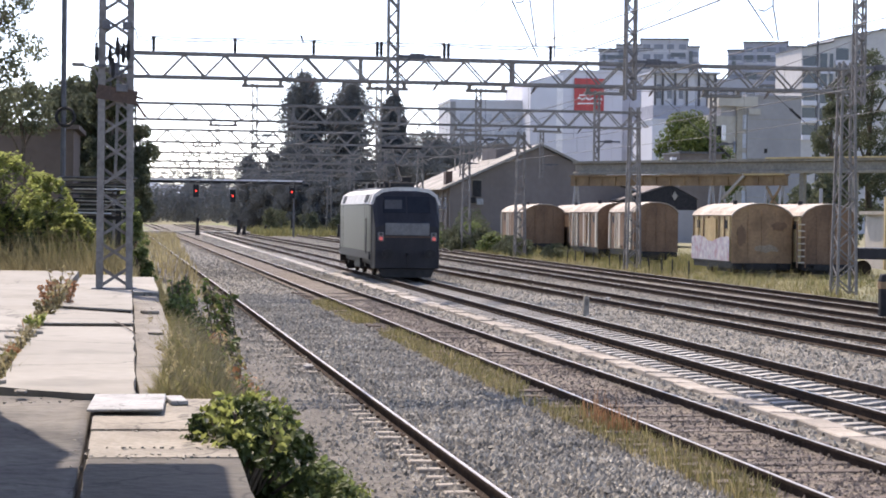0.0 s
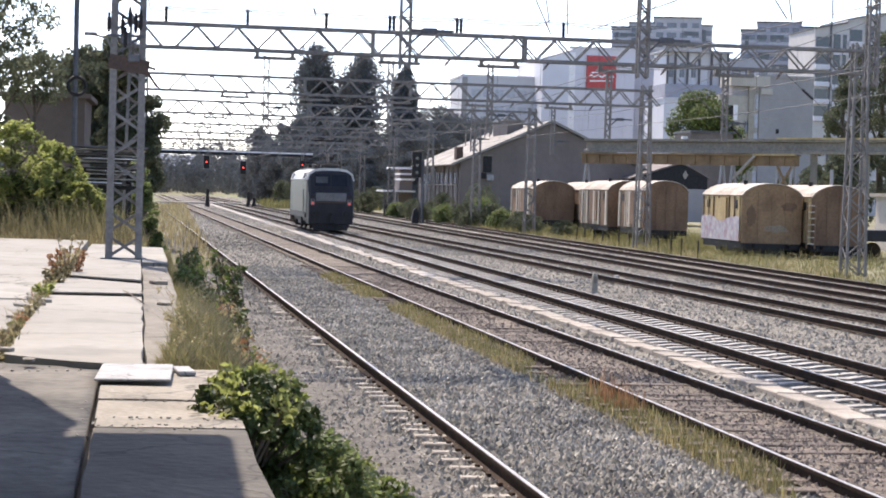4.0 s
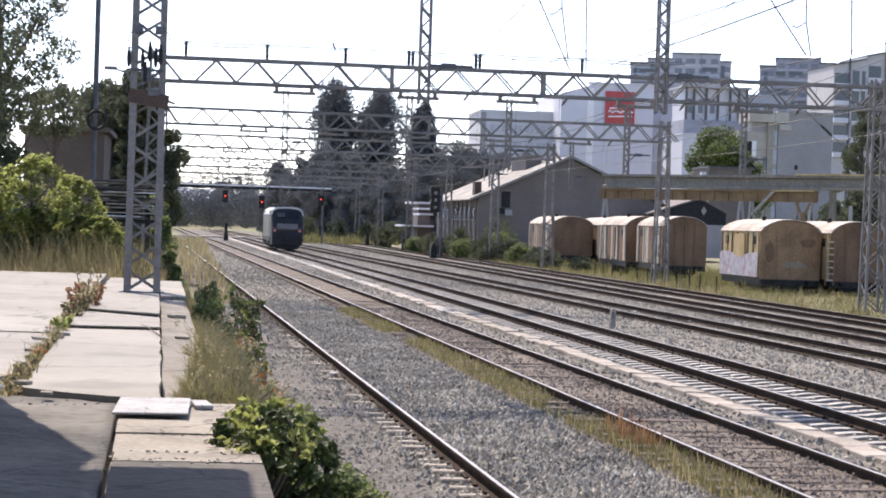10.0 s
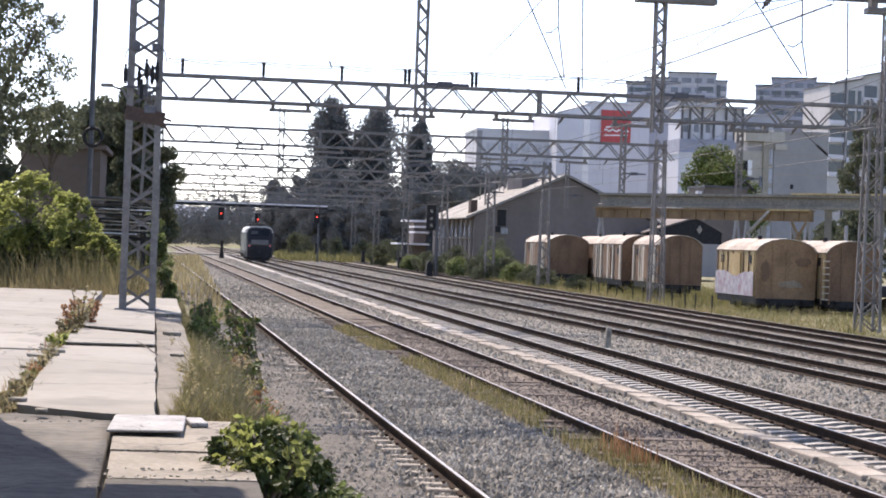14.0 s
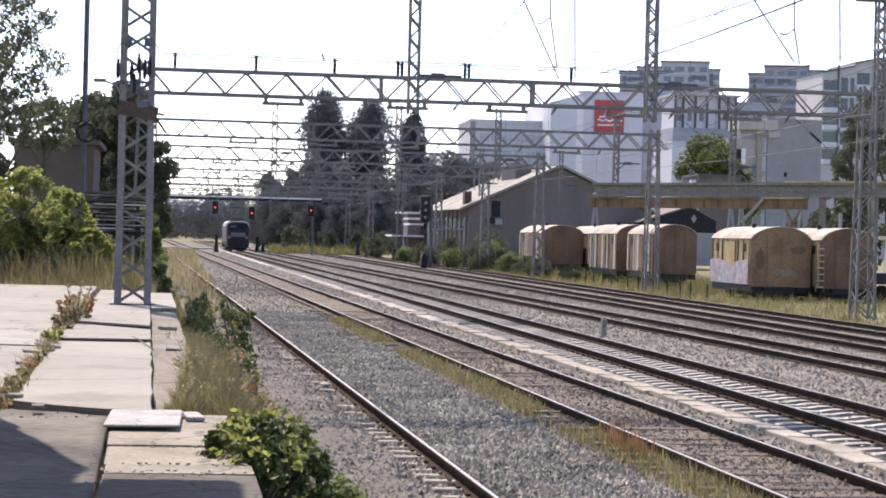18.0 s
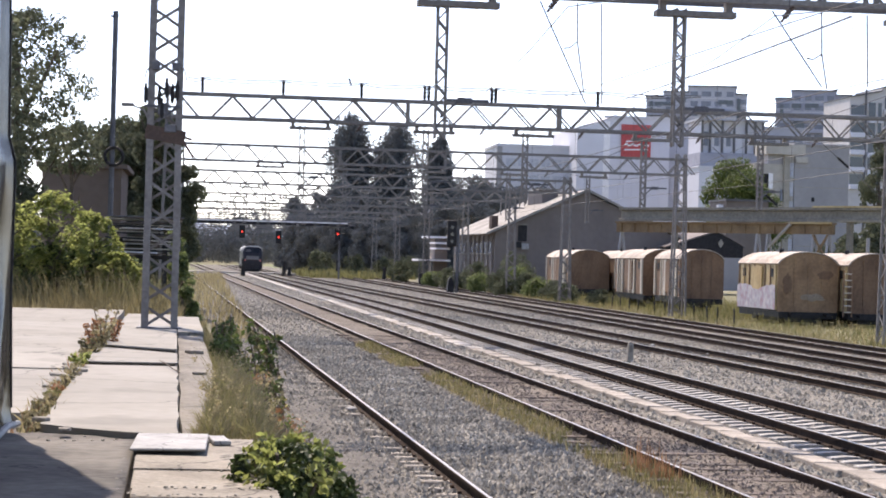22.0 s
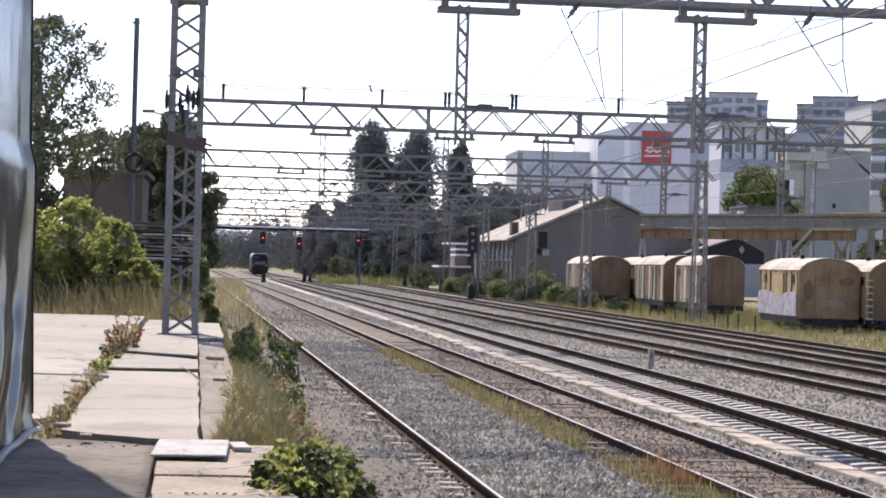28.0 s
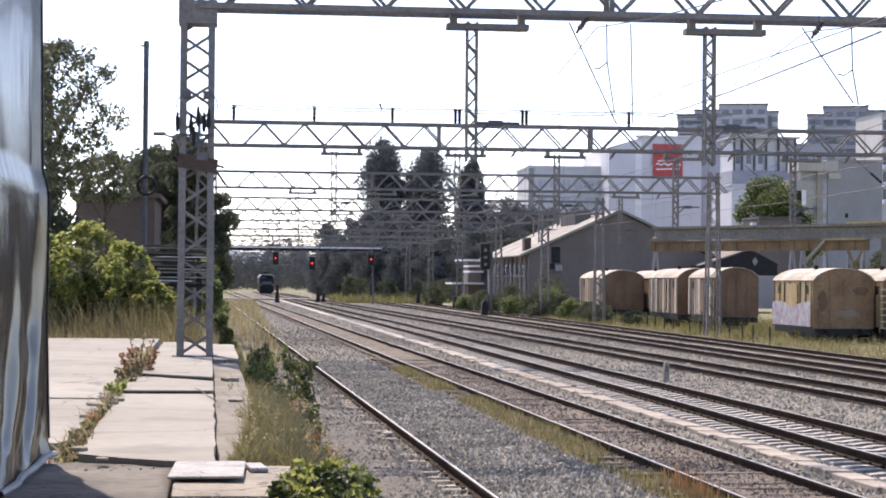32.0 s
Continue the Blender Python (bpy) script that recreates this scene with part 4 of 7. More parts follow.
# platform mast of the nearest portal
mast = thing("platform_mast", pose(-0.83, 34.0, PLAT - 0.04, 0, 0, 0.6), "grey steel lattice mast standing on the platform", "mast")
legs, flats = cross_mast(7.3, 0.50, 0.42, 0.115, 0.42, "mast")
for me in legs:
    part("leg", me, None, mast)
for me in flats:
    part("brace", me, None, mast)
part("rusty_plate", box(B(), -0.34, 0.34, -0.02, 0.02, 0, 0.24), M["rust"], mast, "rusty brown steel plate", m=pose(0.0, -0.26, 3.2, 0, 9, 0))
part("rusty_bracket", bar(bar(B(), (0.3, -0.25, 3.3), (0.47, -0.25, 3.25), 0.04), (0.3, -0.25, 3.25), (0.5, -0.25, 2.95), 0.04), M["rust"], mast)
for i, (x, z) in enumerate(((-0.33, 4.4), (-0.1, 4.35), (0.02, 4.5), (0.12, 4.4), (0.2, 4.45), (-0.05, 4.15))):
    part("switch_rod", ROD, None, mast, "dark switch rod", m=pose(x, -0.3, z - 0.55))
part("switch_bar", bar(bar(B(), (-0.36, -0.3, 3.8), (0.26, -0.3, 3.8), 0.04), (-0.12, -0.28, 3.55), (0.2, -0.28, 3.78), 0.04), M["steel_dark"], mast)
part("gusset", box(B(), -0.33, 0.33, -0.28, 0.28, 5.72, 6.12), M["steel"], mast)
part("base_plate", box(B(), -0.38, 0.38, -0.32, 0.32, 0.0, 0.03), M["steel_dark"], mast)
for x in (-0.17, 0.17):
    part("clamp", box(B(), x - 0.07, x + 0.07, -0.3, -0.2, 4.42, 4.56), M["steel_dark"], mast, "small dark clamp box", bevel=0.01)
part("switch_box", box(B(), -0.12, 0.04, -0.32, -0.18, 3.66, 3.86), M["steel_dark"], mast, "dark switch box", bevel=0.015)
part("switch_box", box(B(), 0.0, 0.2, -0.32, -0.2, 3.36, 3.5), M["steel_dark"], mast, "dark switch box", bevel=0.015)
for pts in (((-0.02, 3.66), (0.05, 3.55), (0.06, 3.42)), ((0.08, 3.86), (0.1, 3.6), (0.18, 3.5)), ((-0.08, 3.66), (-0.1, 3.3)), ((0.22, 4.5), (0.32, 4.44), (0.36, 4.25)), ((-0.22, 4.5), (-0.32, 4.42), (-0.36, 4.25))):
    lead = B()
    for a, b in zip(pts, pts[1:]):
        bar(lead, (a[0], -0.27, a[1]), (b[0], -0.27, b[1]), 0.022, n=5)
    part("lead", lead, M["wire"], mast, "bent dark cable lead")

# wires
def wire(name, pts, r, label, parent=None):
    bm = B()
    for a, b in zip(pts, pts[1:]):
        bar(bm, a, b, r * 2, n=4)
    return bm


def sag(p, q, drop, n=10):
    p, q = Vector(p), Vector(q)
    return [p.lerp(q, i / n) - Vector((0, 0, 4 * drop * (i / n) * (1 - i / n))) for i in range(n + 1)]


YS = [4.0] + [p[0] for p in PORTALS]
for key in ("side", "main", "second", "third"):
    w = thing("catenary_wire", pose(0, 0, 0), "thin overhead contact wire hung from a sagging carrier wire", "catenary wire", "catenary wires")
    c, s = TRACKS[key] if key != "main" else (10.9, -0.0145)
    for n, (a, b) in enumerate(zip(YS, YS[1:])):
        z = -0.5 if n % 2 else 0.5
        up = sag((tx(c, s, a) + z, a, 7.12), (tx(c, s, b) - z, b, 7.12), 0.75, 8)
        carrier = B()
        rings = [[carrier.verts.new(p + Vector((0.012 * math.cos(2.094 * k), 0, 0.012 * math.sin(2.094 * k)))) for k in range(3)] for p in up]
        for u, v in zip(rings, rings[1:]):
            for k in range(3):
                carrier.faces.new((u[k], u[(k + 1) % 3], v[(k + 1) % 3], v[k]))
        part("carrier_wire", carrier, M["wire"], w)
        lo = [(tx(c, s, a) + z, a, 5.55), (tx(c, s, b) - z, b, 5.55)]
        part("contact_wire", bar(B(), *lo, 0.018, n=3), M["wire"], w)
        if b < 160:
            for k in (1, 3, 5, 7):
                f = k / 8
                p = Vector(lo[0]).lerp(Vector(lo[1]), f)
                part("dropper", bar(B(), p, up[k], 0.011, n=3), M["wire"], w)
cable = thing("stay_cable", pose(0, 0, 0), "thick stay cable slanting between two portals", "cable")
for p, q in zip(sag((11.3, 34, 7.16), (13.9, 67.3, 8.25), 0.05, 6), sag((11.3, 34, 7.16), (13.9, 67.3, 8.25), 0.05, 6)[1:]):
    part("cable", bar(B(), p, q, 0.042, n=5), M["wire"], cable)
feeder = thing("feeder_wire", pose(0, 0, 0), "pair of thin feeder wires on insulators along the portal", "wire")
for a, b in zip((-0.9,) + POTS, POTS + (17.0,)):
    for top, droop in ((8.60, 0.05), (8.55, 0.11)):
        line = sag((a, 67.3, top), (b, 67.3, top), droop, 4)
        bm = B()
        for p, q in zip(line, line[1:]):
            bar(bm, p, q, 0.034, n=4)
        part("wire", bm, M["wire"], feeder)
part("wire_tag", prism(B(), [(-0.07, 0.13), (0.02, 0.11), (0.075, -0.12), (0.03, -0.13), (-0.02, 0.0)], "y", -0.03, 0.03), M["steel_dark"], feeder, "small dark tag clipped to the wire", m=pose(4.62, 67.3, 8.63))
stay_kit = (((17.47, 6.80), (19.87, 4.79), (19.43, 5.19)), ((21.4, 7.1), (24.4, 4.6), (22.0, 6.6)))
for p, q, i in stay_kit:
    st = thing("tension_stay", pose(0, 67.3, 0), "slanting stay wire with a dark rod insulator", "stay wire", "tension stays")
    part("wire", bar(B(), (p[0], 0, p[1]), (q[0], 0, q[1]), 0.03, n=5), M["wire"], st)
    d = (Vector((q[0], 0, q[1])) - Vector((p[0], 0, p[1]))).normalized() * 0.55
    rod = B()
    bar(rod, (i[0], 0, i[1]), (i[0] + d.x, 0, i[1] + d.z), 0.07, n=8)
    for k in range(5):
        f = 0.15 + 0.17 * k
        bar(rod, (i[0] + d.x * f, 0, i[1] + d.z * f), (i[0] + d.x * (f + 0.06), 0, i[1] + d.z * (f + 0.06)), 0.12, n=8)
    part("insulator", rod, M["black"], st, "dark rod insulator")
# ---- locomotive ----
def locomotive():
    lo = thing("locomotive", pose(main_x(80), 80, 0), "black electric locomotive with grey sides running on the main line", "locomotive")
    W, LL = 1.47, 13.6
    def ring(y, w, top, shoulder, bottom=0.95, cove=0.42):
        return [(-w, y, bottom), (-w, y, shoulder), (-w + cove * 0.35, y, shoulder + (top - shoulder) * 0.62), (-w + cove * 1.1, y, top - 0.06), (-w * 0.35, y, top),
                (w * 0.35, y, top), (w - cove * 1.1, y, top - 0.06), (w - cove * 0.35, y, shoulder + (top - shoulder) * 0.62), (w, y, shoulder), (w, y, bottom)]
    def loft(rings, cap0=True, cap1=True):
        bm = B()
        vs = [[bm.verts.new(p) for p in r] for r in rings]
        n = len(vs[0])
        for a, b in zip(vs, vs[1:]):
            for i in range(n):
                j = (i + 1) % n
                bm.faces.new((a[i], a[j], b[j], b[i]))
        if cap0:
            bm.faces.new(vs[0])
        if cap1:
            bm.faces.new(vs[-1][::-1])
        return bm
    part("body", loft([ring(1.45, W, 3.72, 3.06), ring(LL - 1.45, W, 3.72, 3.06)]), M["loco_black"], lo)
    for flip in (False, True):
        def ends(y):
            return LL - y if flip else y
        rings = [ring(ends(y), w, t, s, b) for y, w, t, s, b in ((1.45, W, 3.72, 3.06, 0.95), (1.05, 1.45, 3.74, 3.04, 0.62), (0.72, 1.41, 3.70, 2.98, 0.45), (0.55, 1.38, 3.55, 2.92, 0.42), (0.12, 1.35, 2.45, 2.2, 0.42), (0.0, 1.32, 2.25, 2.05, 0.45))]
        cab = part("cab", loft(rings), M["loco_black"], lo, "black rounded cab end", bevel=0.0)
        def on(z):
            """The face's depth at a height."""
            return 0.12 + (z - 2.45) * 0.39 if z > 2.45 else 0.12 - (2.45 - z) * 0.6 if z > 2.25 else 0.0
        sgn = -1 if flip else 1
        ws = B()
        for x0, x1 in ((-0.98, -0.04), (0.04, 0.98)):
            v = [ws.verts.new((x, ends(on(z) - 0.012), z)) for x, z in ((x0, 2.72), (x1, 2.72), (x1 * 0.96, 3.4), (x0 * 0.96, 3.4))]
            v2 = [ws.verts.new((p.co.x, p.co.y + sgn * 0.05, p.co.z)) for p in v]
            ws.faces.new(v)
            for i in range(4):
                ws.faces.new((v[i], v2[i], v2[(i + 1) % 4], v[(i + 1) % 4]))
        if not flip:
            # A paler grey-blue panel over the left windscreen pane.
            part("sun_blind", box(B(), -0.92, -0.2, on(3.05) - 0.075, on(3.05) - 0.06, 2.82, 3.26), M["loco_pale_pane"], lo, "paler grey left pane of the windscreen", m=Matrix.Translation((0, 0, 0)))
        part("windscreen", ws, M["loco_glass"], lo, "dark tinted windscreen")
        part("front_panel", box(B(), -0.92, 0.92, *sorted((ends(-0.02), ends(0.2))), 1.80, 2.30), M["loco_panel"], lo, "grey panel across the nose", bevel=0.02)
        part("nose_stripe", box(B(), -1.0, 1.0, *sorted((ends(-0.012), ends(0.1))), 1.70, 1.765), M["rust"], lo, "dark red stripe below the panel")
        for sx in (-1, 1):
            skin = B()
            strip = [[skin.verts.new((sx * (w + 0.014), ends(y), z)) for z in (0.98, zt)] for y, w, zt in ((1.74, W, 3.03), (1.45, W, 3.03), (1.05, 1.452, 3.0), (0.74, 1.417, 2.95))]
            back = [[skin.verts.new((v.co.x - sx * 0.05, v.co.y, v.co.z)) for v in pair] for pair in strip]
            for a, b in ((strip, back),):
                for i in range(3):
                    skin.faces.new((a[i][0], a[i + 1][0], a[i + 1][1], a[i][1]))
                    skin.faces.new((b[i][0], b[i][1], b[i + 1][1], b[i + 1][0]))
                    for k in (0, 1):
                        skin.faces.new((a[i][k], b[i][k], b[i + 1][k], a[i + 1][k]))
                for i in (0, 3):
                    skin.faces.new((a[i][0], a[i][1], b[i][1], b[i][0]))
            part("cab_side", skin, M["loco_grey"], lo, "grey side of the cab")
        for sx in (-1, 1):
            lamp = part("lamp_housing", box(B(), sx * 1.1 - 0.13, sx * 1.1 + 0.13, *sorted((ends(-0.03), ends(0.1))), 1.55, 1.92), M["loco_panel"], lo, "grey lamp housing", bevel=0.03)
            if not flip:
                part("tail_lamp", bar(B(), (sx * 1.1, -0.05, 1.66), (sx * 1.1, 0.0, 1.66), 0.17, n=10), M["tail_lamp"], lamp, "lit red tail lamp")
                part("white_lamp", bar(B(), (sx * 1.1, -0.045, 1.84), (sx * 1.1, 0.0, 1.84), 0.13, n=10), M["glass"], lamp, "dark headlamp")
            buf = part("buffer", bar(B(), (sx * 0.88, ends(0.1), 1.05), (sx * 0.88, ends(-0.45), 1.05), 0.22, n=10), M["black"], lo)
            part("buffer_head", bar(B(), (sx * 0.88, ends(-0.45), 1.05), (sx * 0.88, ends(-0.52), 1.05), 0.46, 0.36, n=12), M["black"], buf)
        part("coupling", bar(bar(B(), (0, ends(0), 1.0), (0, ends(-0.35), 0.95), 0.1), (0, ends(-0.3), 0.98), (0, ends(-0.3), 0.5), 0.07), M["black"], lo)
        part("snow_plough", prism(B(), [(-1.0, 0.06), (1.0, 0.06), (1.28, 0.62), (-1.28, 0.62)], "y", *sorted((ends(0.12), ends(0.3)))), M["black"], lo)
    # sides and roof
    for sx in (-1, 1):
        part("side_panel", box(B(), *sorted((sx * (W + 0.002), sx * (W + 0.022))), 1.75, LL - 1.75, 1.12, 3.04), M["loco_grey"], lo, "grey panelled side", bevel=0.006)
        for y in (1.62, LL - 1.62):
            part("handrail", bar(B(), (sx * (W + 0.06), y, 1.0), (sx * (W + 0.06), y, 2.5), 0.035), M["loco_panel"], lo, "bright handrail")
        for k in range(2):
            part("panel_joint", box(B(), *sorted((sx * (W + 0.02), sx * (W + 0.03))), 2.4 + 8.6 * k - 0.02, 2.4 + 8.6 * k + 0.02, 1.14, 3.02), M["loco_black"], lo)
        cove = B()
        for y0, y1 in ((1.3, LL - 1.3),):
            prof = [(sx * (W + 0.012), 3.07), (sx * (W - 0.137), 3.487), (sx * (W - 0.452), 3.672), (sx * (W - 0.452), 3.70), (sx * (W - 0.12), 3.515), (sx * (W + 0.03), 3.09)]
            prism(cove, prof, "y", y0, y1)
        part("roof_cove", cove, M["loco_roof"], lo, "pale roof edge")
        for y in (2.2, 10.9):
            part("roof_grille", prism(B(), [(sx * (W + 0.02), 3.14), (sx * (W - 0.10), 3.46), (sx * (W - 0.07), 3.475), (sx * (W + 0.04), 3.15)], "y", y - 0.55, y + 0.55), M["black"], lo, "black intake grille")
        part("sill", box(B(), *sorted((sx * (W - 0.1), sx * (W + 0.025))), 0.9, LL - 0.9, 0.78, 1.1), M["loco_black"], lo)
    part("roof_band", prism(B(), [(-1.46, 3.06), (-1.33, 3.48), (-0.99, 3.71), (-0.4, 3.79), (0.4, 3.79), (0.99, 3.71), (1.33, 3.48), (1.46, 3.06), (1.38, 3.06), (-1.38, 3.06)], "y", 0.64, 1.3), M["loco_roof"], lo, "pale band round the cab roof")
    part("roof_deck", box(B(), -1.0, 1.0, 2.2, LL - 2.2, 3.7, 3.78), M["loco_panel"], lo, bevel=0.02)
    for y in (2.9, LL - 2.9):
        pan = part("pantograph", box(box(B(), -0.75, -0.65, y - 0.9, y + 0.9, 3.95, 4.02), 0.65, 0.75, y - 0.9, y + 0.9, 3.95, 4.02), M["black"], lo, "dark pantograph frame")
        for sx in (-0.7, 0.7):
            for dy in (-0.8, 0.8):
                part("insulator", POT, None, pan, m=pose(sx, y + dy, 3.75) @ Matrix.Scale(0.45, 4))
        if y < 5:
            part("lower_arm", bar(B(), (0, y - 0.8, 4.02), (0, y + 0.9, 4.75), 0.08), M["black"], pan)
            part("upper_arm", bar(bar(B(), (0, y + 0.9, 4.75), (-0.35, y - 0.6, 5.45), 0.045), (0, y + 0.9, 4.75), (0.35, y - 0.6, 5.45), 0.045), M["loco_panel"], pan)
            part("collector_strip", bar(bar(B(), (-0.9, y - 0.6, 5.47), (0.9, y - 0.6, 5.47), 0.06), (-0.9, y - 0.4, 5.45), (0.9, y - 0.4, 5.45), 0.05), M["black"], pan)
        else:
            part("lower_arm", bar(bar(B(), (0, y - 0.8, 4.05), (0, y + 0.9, 4.12), 0.08), (-0.9, y, 4.2), (0.9, y, 4.2), 0.06), M["black"], pan)
    for y, x in ((4.8, -0.4), (6.0, 0.3), (7.4, -0.2), (8.6, 0.4), (9.4, -0.3)):
        part("insulator", POT, None, lo, m=pose(x, y, 3.78) @ Matrix.Scale(0.7, 4))
    part("busbar", bar(B(), (0, 4.5, 4.1), (0, 9.6, 4.1), 0.05), M["black"], lo)
    for y, w, h in ((2.0, 0.5, 0.22), (5.2, 0.7, 0.3), (6.7, 0.45, 0.35), (8.1, 0.75, 0.25)):
        part("roof_box", box(B(), -w, w, y - 0.4, y + 0.4, 3.78, 3.78 + h), M["black"], lo, "dark roof equipment box", bevel=0.03)
    part("underframe", box(B(), -1.2, 1.2, 1.2, LL - 1.2, 0.55, 0.96), M["black"], lo)
    part("transformer", box(B(), -1.3, 1.3, 5.7, 7.9, 0.3, 0.95), M["black"], lo, bevel=0.04)
    wheels = []
    wheel = B()
    for sx in (-0.75, 0.75):
        bar(wheel, (sx - 0.065, 0, 0), (sx + 0.065, 0, 0), 1.15, 1.15, n=20)
    bar(wheel, (-0.75, 0, 0), (0.75, 0, 0), 0.18, n=8)
    WHEEL = mesh_of(wheel, "wheelset", M["rail_side"])
    for cy in (3.5, LL - 3.5):
        bogie = part("bogie", box(box(box(B(), -1.12, -0.95, cy - 2.1, cy + 2.1, 0.5, 0.82), 0.95, 1.12, cy - 2.1, cy + 2.1, 0.5, 0.82), -1.0, 1.0, cy - 0.3, cy + 0.3, 0.45, 0.75), M["black"], lo, bevel=0.03)
        for dy in (-1.5, 1.5):
            wheels.append((part("wheelset", WHEEL, None, lo, m=pose(0, cy + dy, 0.575)), cy + dy))
            for sx in (-1.05, 1.05):
                part("axle_box", box(B(), sx - 0.12, sx + 0.12, cy + dy - 0.22, cy + dy + 0.22, 0.38, 0.82), M["black"], bogie)
    return lo, wheels


loco, loco_wheels = locomotive()


# ---- covered wagons ----
def wagon(m, length, width, label, side, graf=False, end_paint="wagon_end"):
    w = thing("covered_wagon", m, label, "wagon", "covered wagons")
    hw, eave, top = width / 2, 2.95, 3.55
    arch = [(hw * math.sin(a), eave + (top - eave) * (math.cos(a * 1.0) - math.cos(1.25)) / (1 - math.cos(1.25))) for a in (i * 0.25 - 1.25 for i in range(11))]
    k = hw / arch[-1][0]
    arch = [(x * k, z) for x, z in arch]
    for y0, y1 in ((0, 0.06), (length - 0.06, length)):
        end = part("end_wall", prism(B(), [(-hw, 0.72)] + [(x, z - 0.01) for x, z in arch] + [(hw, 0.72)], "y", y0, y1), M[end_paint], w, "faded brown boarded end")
        for x in (-hw * 0.45, 0, hw * 0.45):
            yy = -0.03 if y0 == 0 else length + 0.03
            part("end_rib", box(B(), x - 0.02, x + 0.02, *sorted((yy, y0 if y0 == 0 else y1)), 0.97, eave + 0.25), M[end_paint], end)
    part("floor", box(B(), -hw, hw, 0.06, length - 0.06, 0.72, 0.8), M["black"], w)
    for sx in (-1, 1):
        ribbed = side == "wagon_cream"
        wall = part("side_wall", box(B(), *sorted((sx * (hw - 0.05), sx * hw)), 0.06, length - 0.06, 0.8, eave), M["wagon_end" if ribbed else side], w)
        n = 11 if ribbed else 7
        for i in range(n + 1):
            y = 0.25 + (length - 0.5) * i / n
            d = 0.12 + 0.09 * math.sin(i * 2.3 + length) if ribbed else 0.035
            if ribbed and (i * 7 + int(length * 3)) % 5 in (1, 3):
                continue
            part("side_rib", box(B(), *sorted((sx * hw, sx * (hw + (0.085 if ribbed else 0.05)))), y - d, y + d, 0.82, eave - 0.02), M[side if ribbed else ("wagon_end" if i % 3 else side)], wall, "cream painted upright board" if ribbed else "")
        part("sliding_door", box(B(), *sorted((sx * (hw + 0.01), sx * (hw + 0.075))), length * 0.36, length * 0.62, 1.02, eave - 0.12), M["wagon_end" if ribbed else side], w, "closed sliding door")
        for y in (length * 0.14, length * 0.84):
            part("vent", box(B(), *sorted((sx * (hw + 0.005), sx * (hw + 0.03))), y - 0.25, y + 0.25, 2.35, 2.75), M["black"], wall, "dark louvred opening")
        if graf and sx < 0:
            top = [(length - 0.12 - (length - 0.24) * i / 24, 1.86 + 0.05 * math.sin(i * 1.3) * math.sin(i * 0.53) + 0.13 * math.sin(i * 0.37)) for i in range(25)]
            part("graffiti", prism(B(), [(0.12, 0.8), (length - 0.12, 0.8)] + top, "x", -hw - 0.086, -hw - 0.081), M["graffiti"], wall, "pink and violet spray-paint patches")
    roof = B()
    outer = [(x * 1.03, z + 0.04) for x, z in arch]
    prism(roof, outer + [(x, z) for x, z in arch[::-1]], "y", -0.08, length + 0.08)
    part("roof", roof, M["wagon_roof"], w, "pale weathered curved roof", smooth=False)
    part("roof_vent", bar(B(), (-0.5, length * 0.4, 3.5), (-0.5, length * 0.4, 3.72), 0.22, n=8), M["black"], w)
    part("underframe", box(box(B(), -0.95, -0.8, 0.1, length - 0.1, 0.5, 0.715), 0.8, 0.95, 0.1, length - 0.1, 0.5, 0.715), M["black"], w)
    part("buffer_beam", box(B(), -hw + 0.05, hw - 0.05, -0.05, 0.1, 0.42, 0.71), M["black"], w)
    # Added black box stands for shade and running gear under the floor.
    part("brake_gear", box(B(), -0.8, 0.8, 0.3, length - 0.3, 0.22, 0.62), M["black"], w, "black box added to fill the dark space under the floor")
    part("solebar", box(box(B(), -hw + 0.04, -hw + 0.14, 0.1, length - 0.1, 0.45, 0.71), hw - 0.14, hw - 0.04, 0.1, length - 0.1, 0.45, 0.71), M["black"], w)
    for y in (length * 0.22, length * 0.78):
        ax = part("axle", bar(B(), (-0.85, y, 0.5), (0.85, y, 0.5), 0.14, n=8), M["black"], w)
        for sx in (-0.75, 0.75):
            part("wheel", bar(B(), (sx - 0.06, y, 0.5), (sx + 0.06, y, 0.5), 0.98, 0.98, n=18), M["rail_side"], ax)
    for sx in (-0.85, 0.85):
        part("buffer", bar(B(), (sx, -0.05, 0.62), (sx, -0.5, 0.62), 0.2, 0.2, n=8), M["black"], w)
    return w


def ladder(m):
    l = thing("wagon_ladder", m, "cream painted ladder between two wagons", "ladder")
    for x in (-0.2, 0.2):
        part("stile", box(B(), x - 0.03, x + 0.03, -0.02, 0.02, 0.0, 2.2), M["wagon_end"], l)
    for i in range(7):
        part("rung", box(B(), -0.17, 0.17, -0.02, 0.02, 0.2 + 0.3 * i, 0.25 + 0.3 * i), M["wagon_cream"], l)


near_wagon = wagon(pose(28.15, 90.0, -0.16), 6.9, 2.95, "faded tan covered wagon with graffiti on its sunlit yellow side", "wagon_side", True, "wagon_tan")
wagon(pose(31.15, 89.0, -0.16), 7.2, 2.75, "dark brown covered wagon with a pale curved roof", "wagon_side")
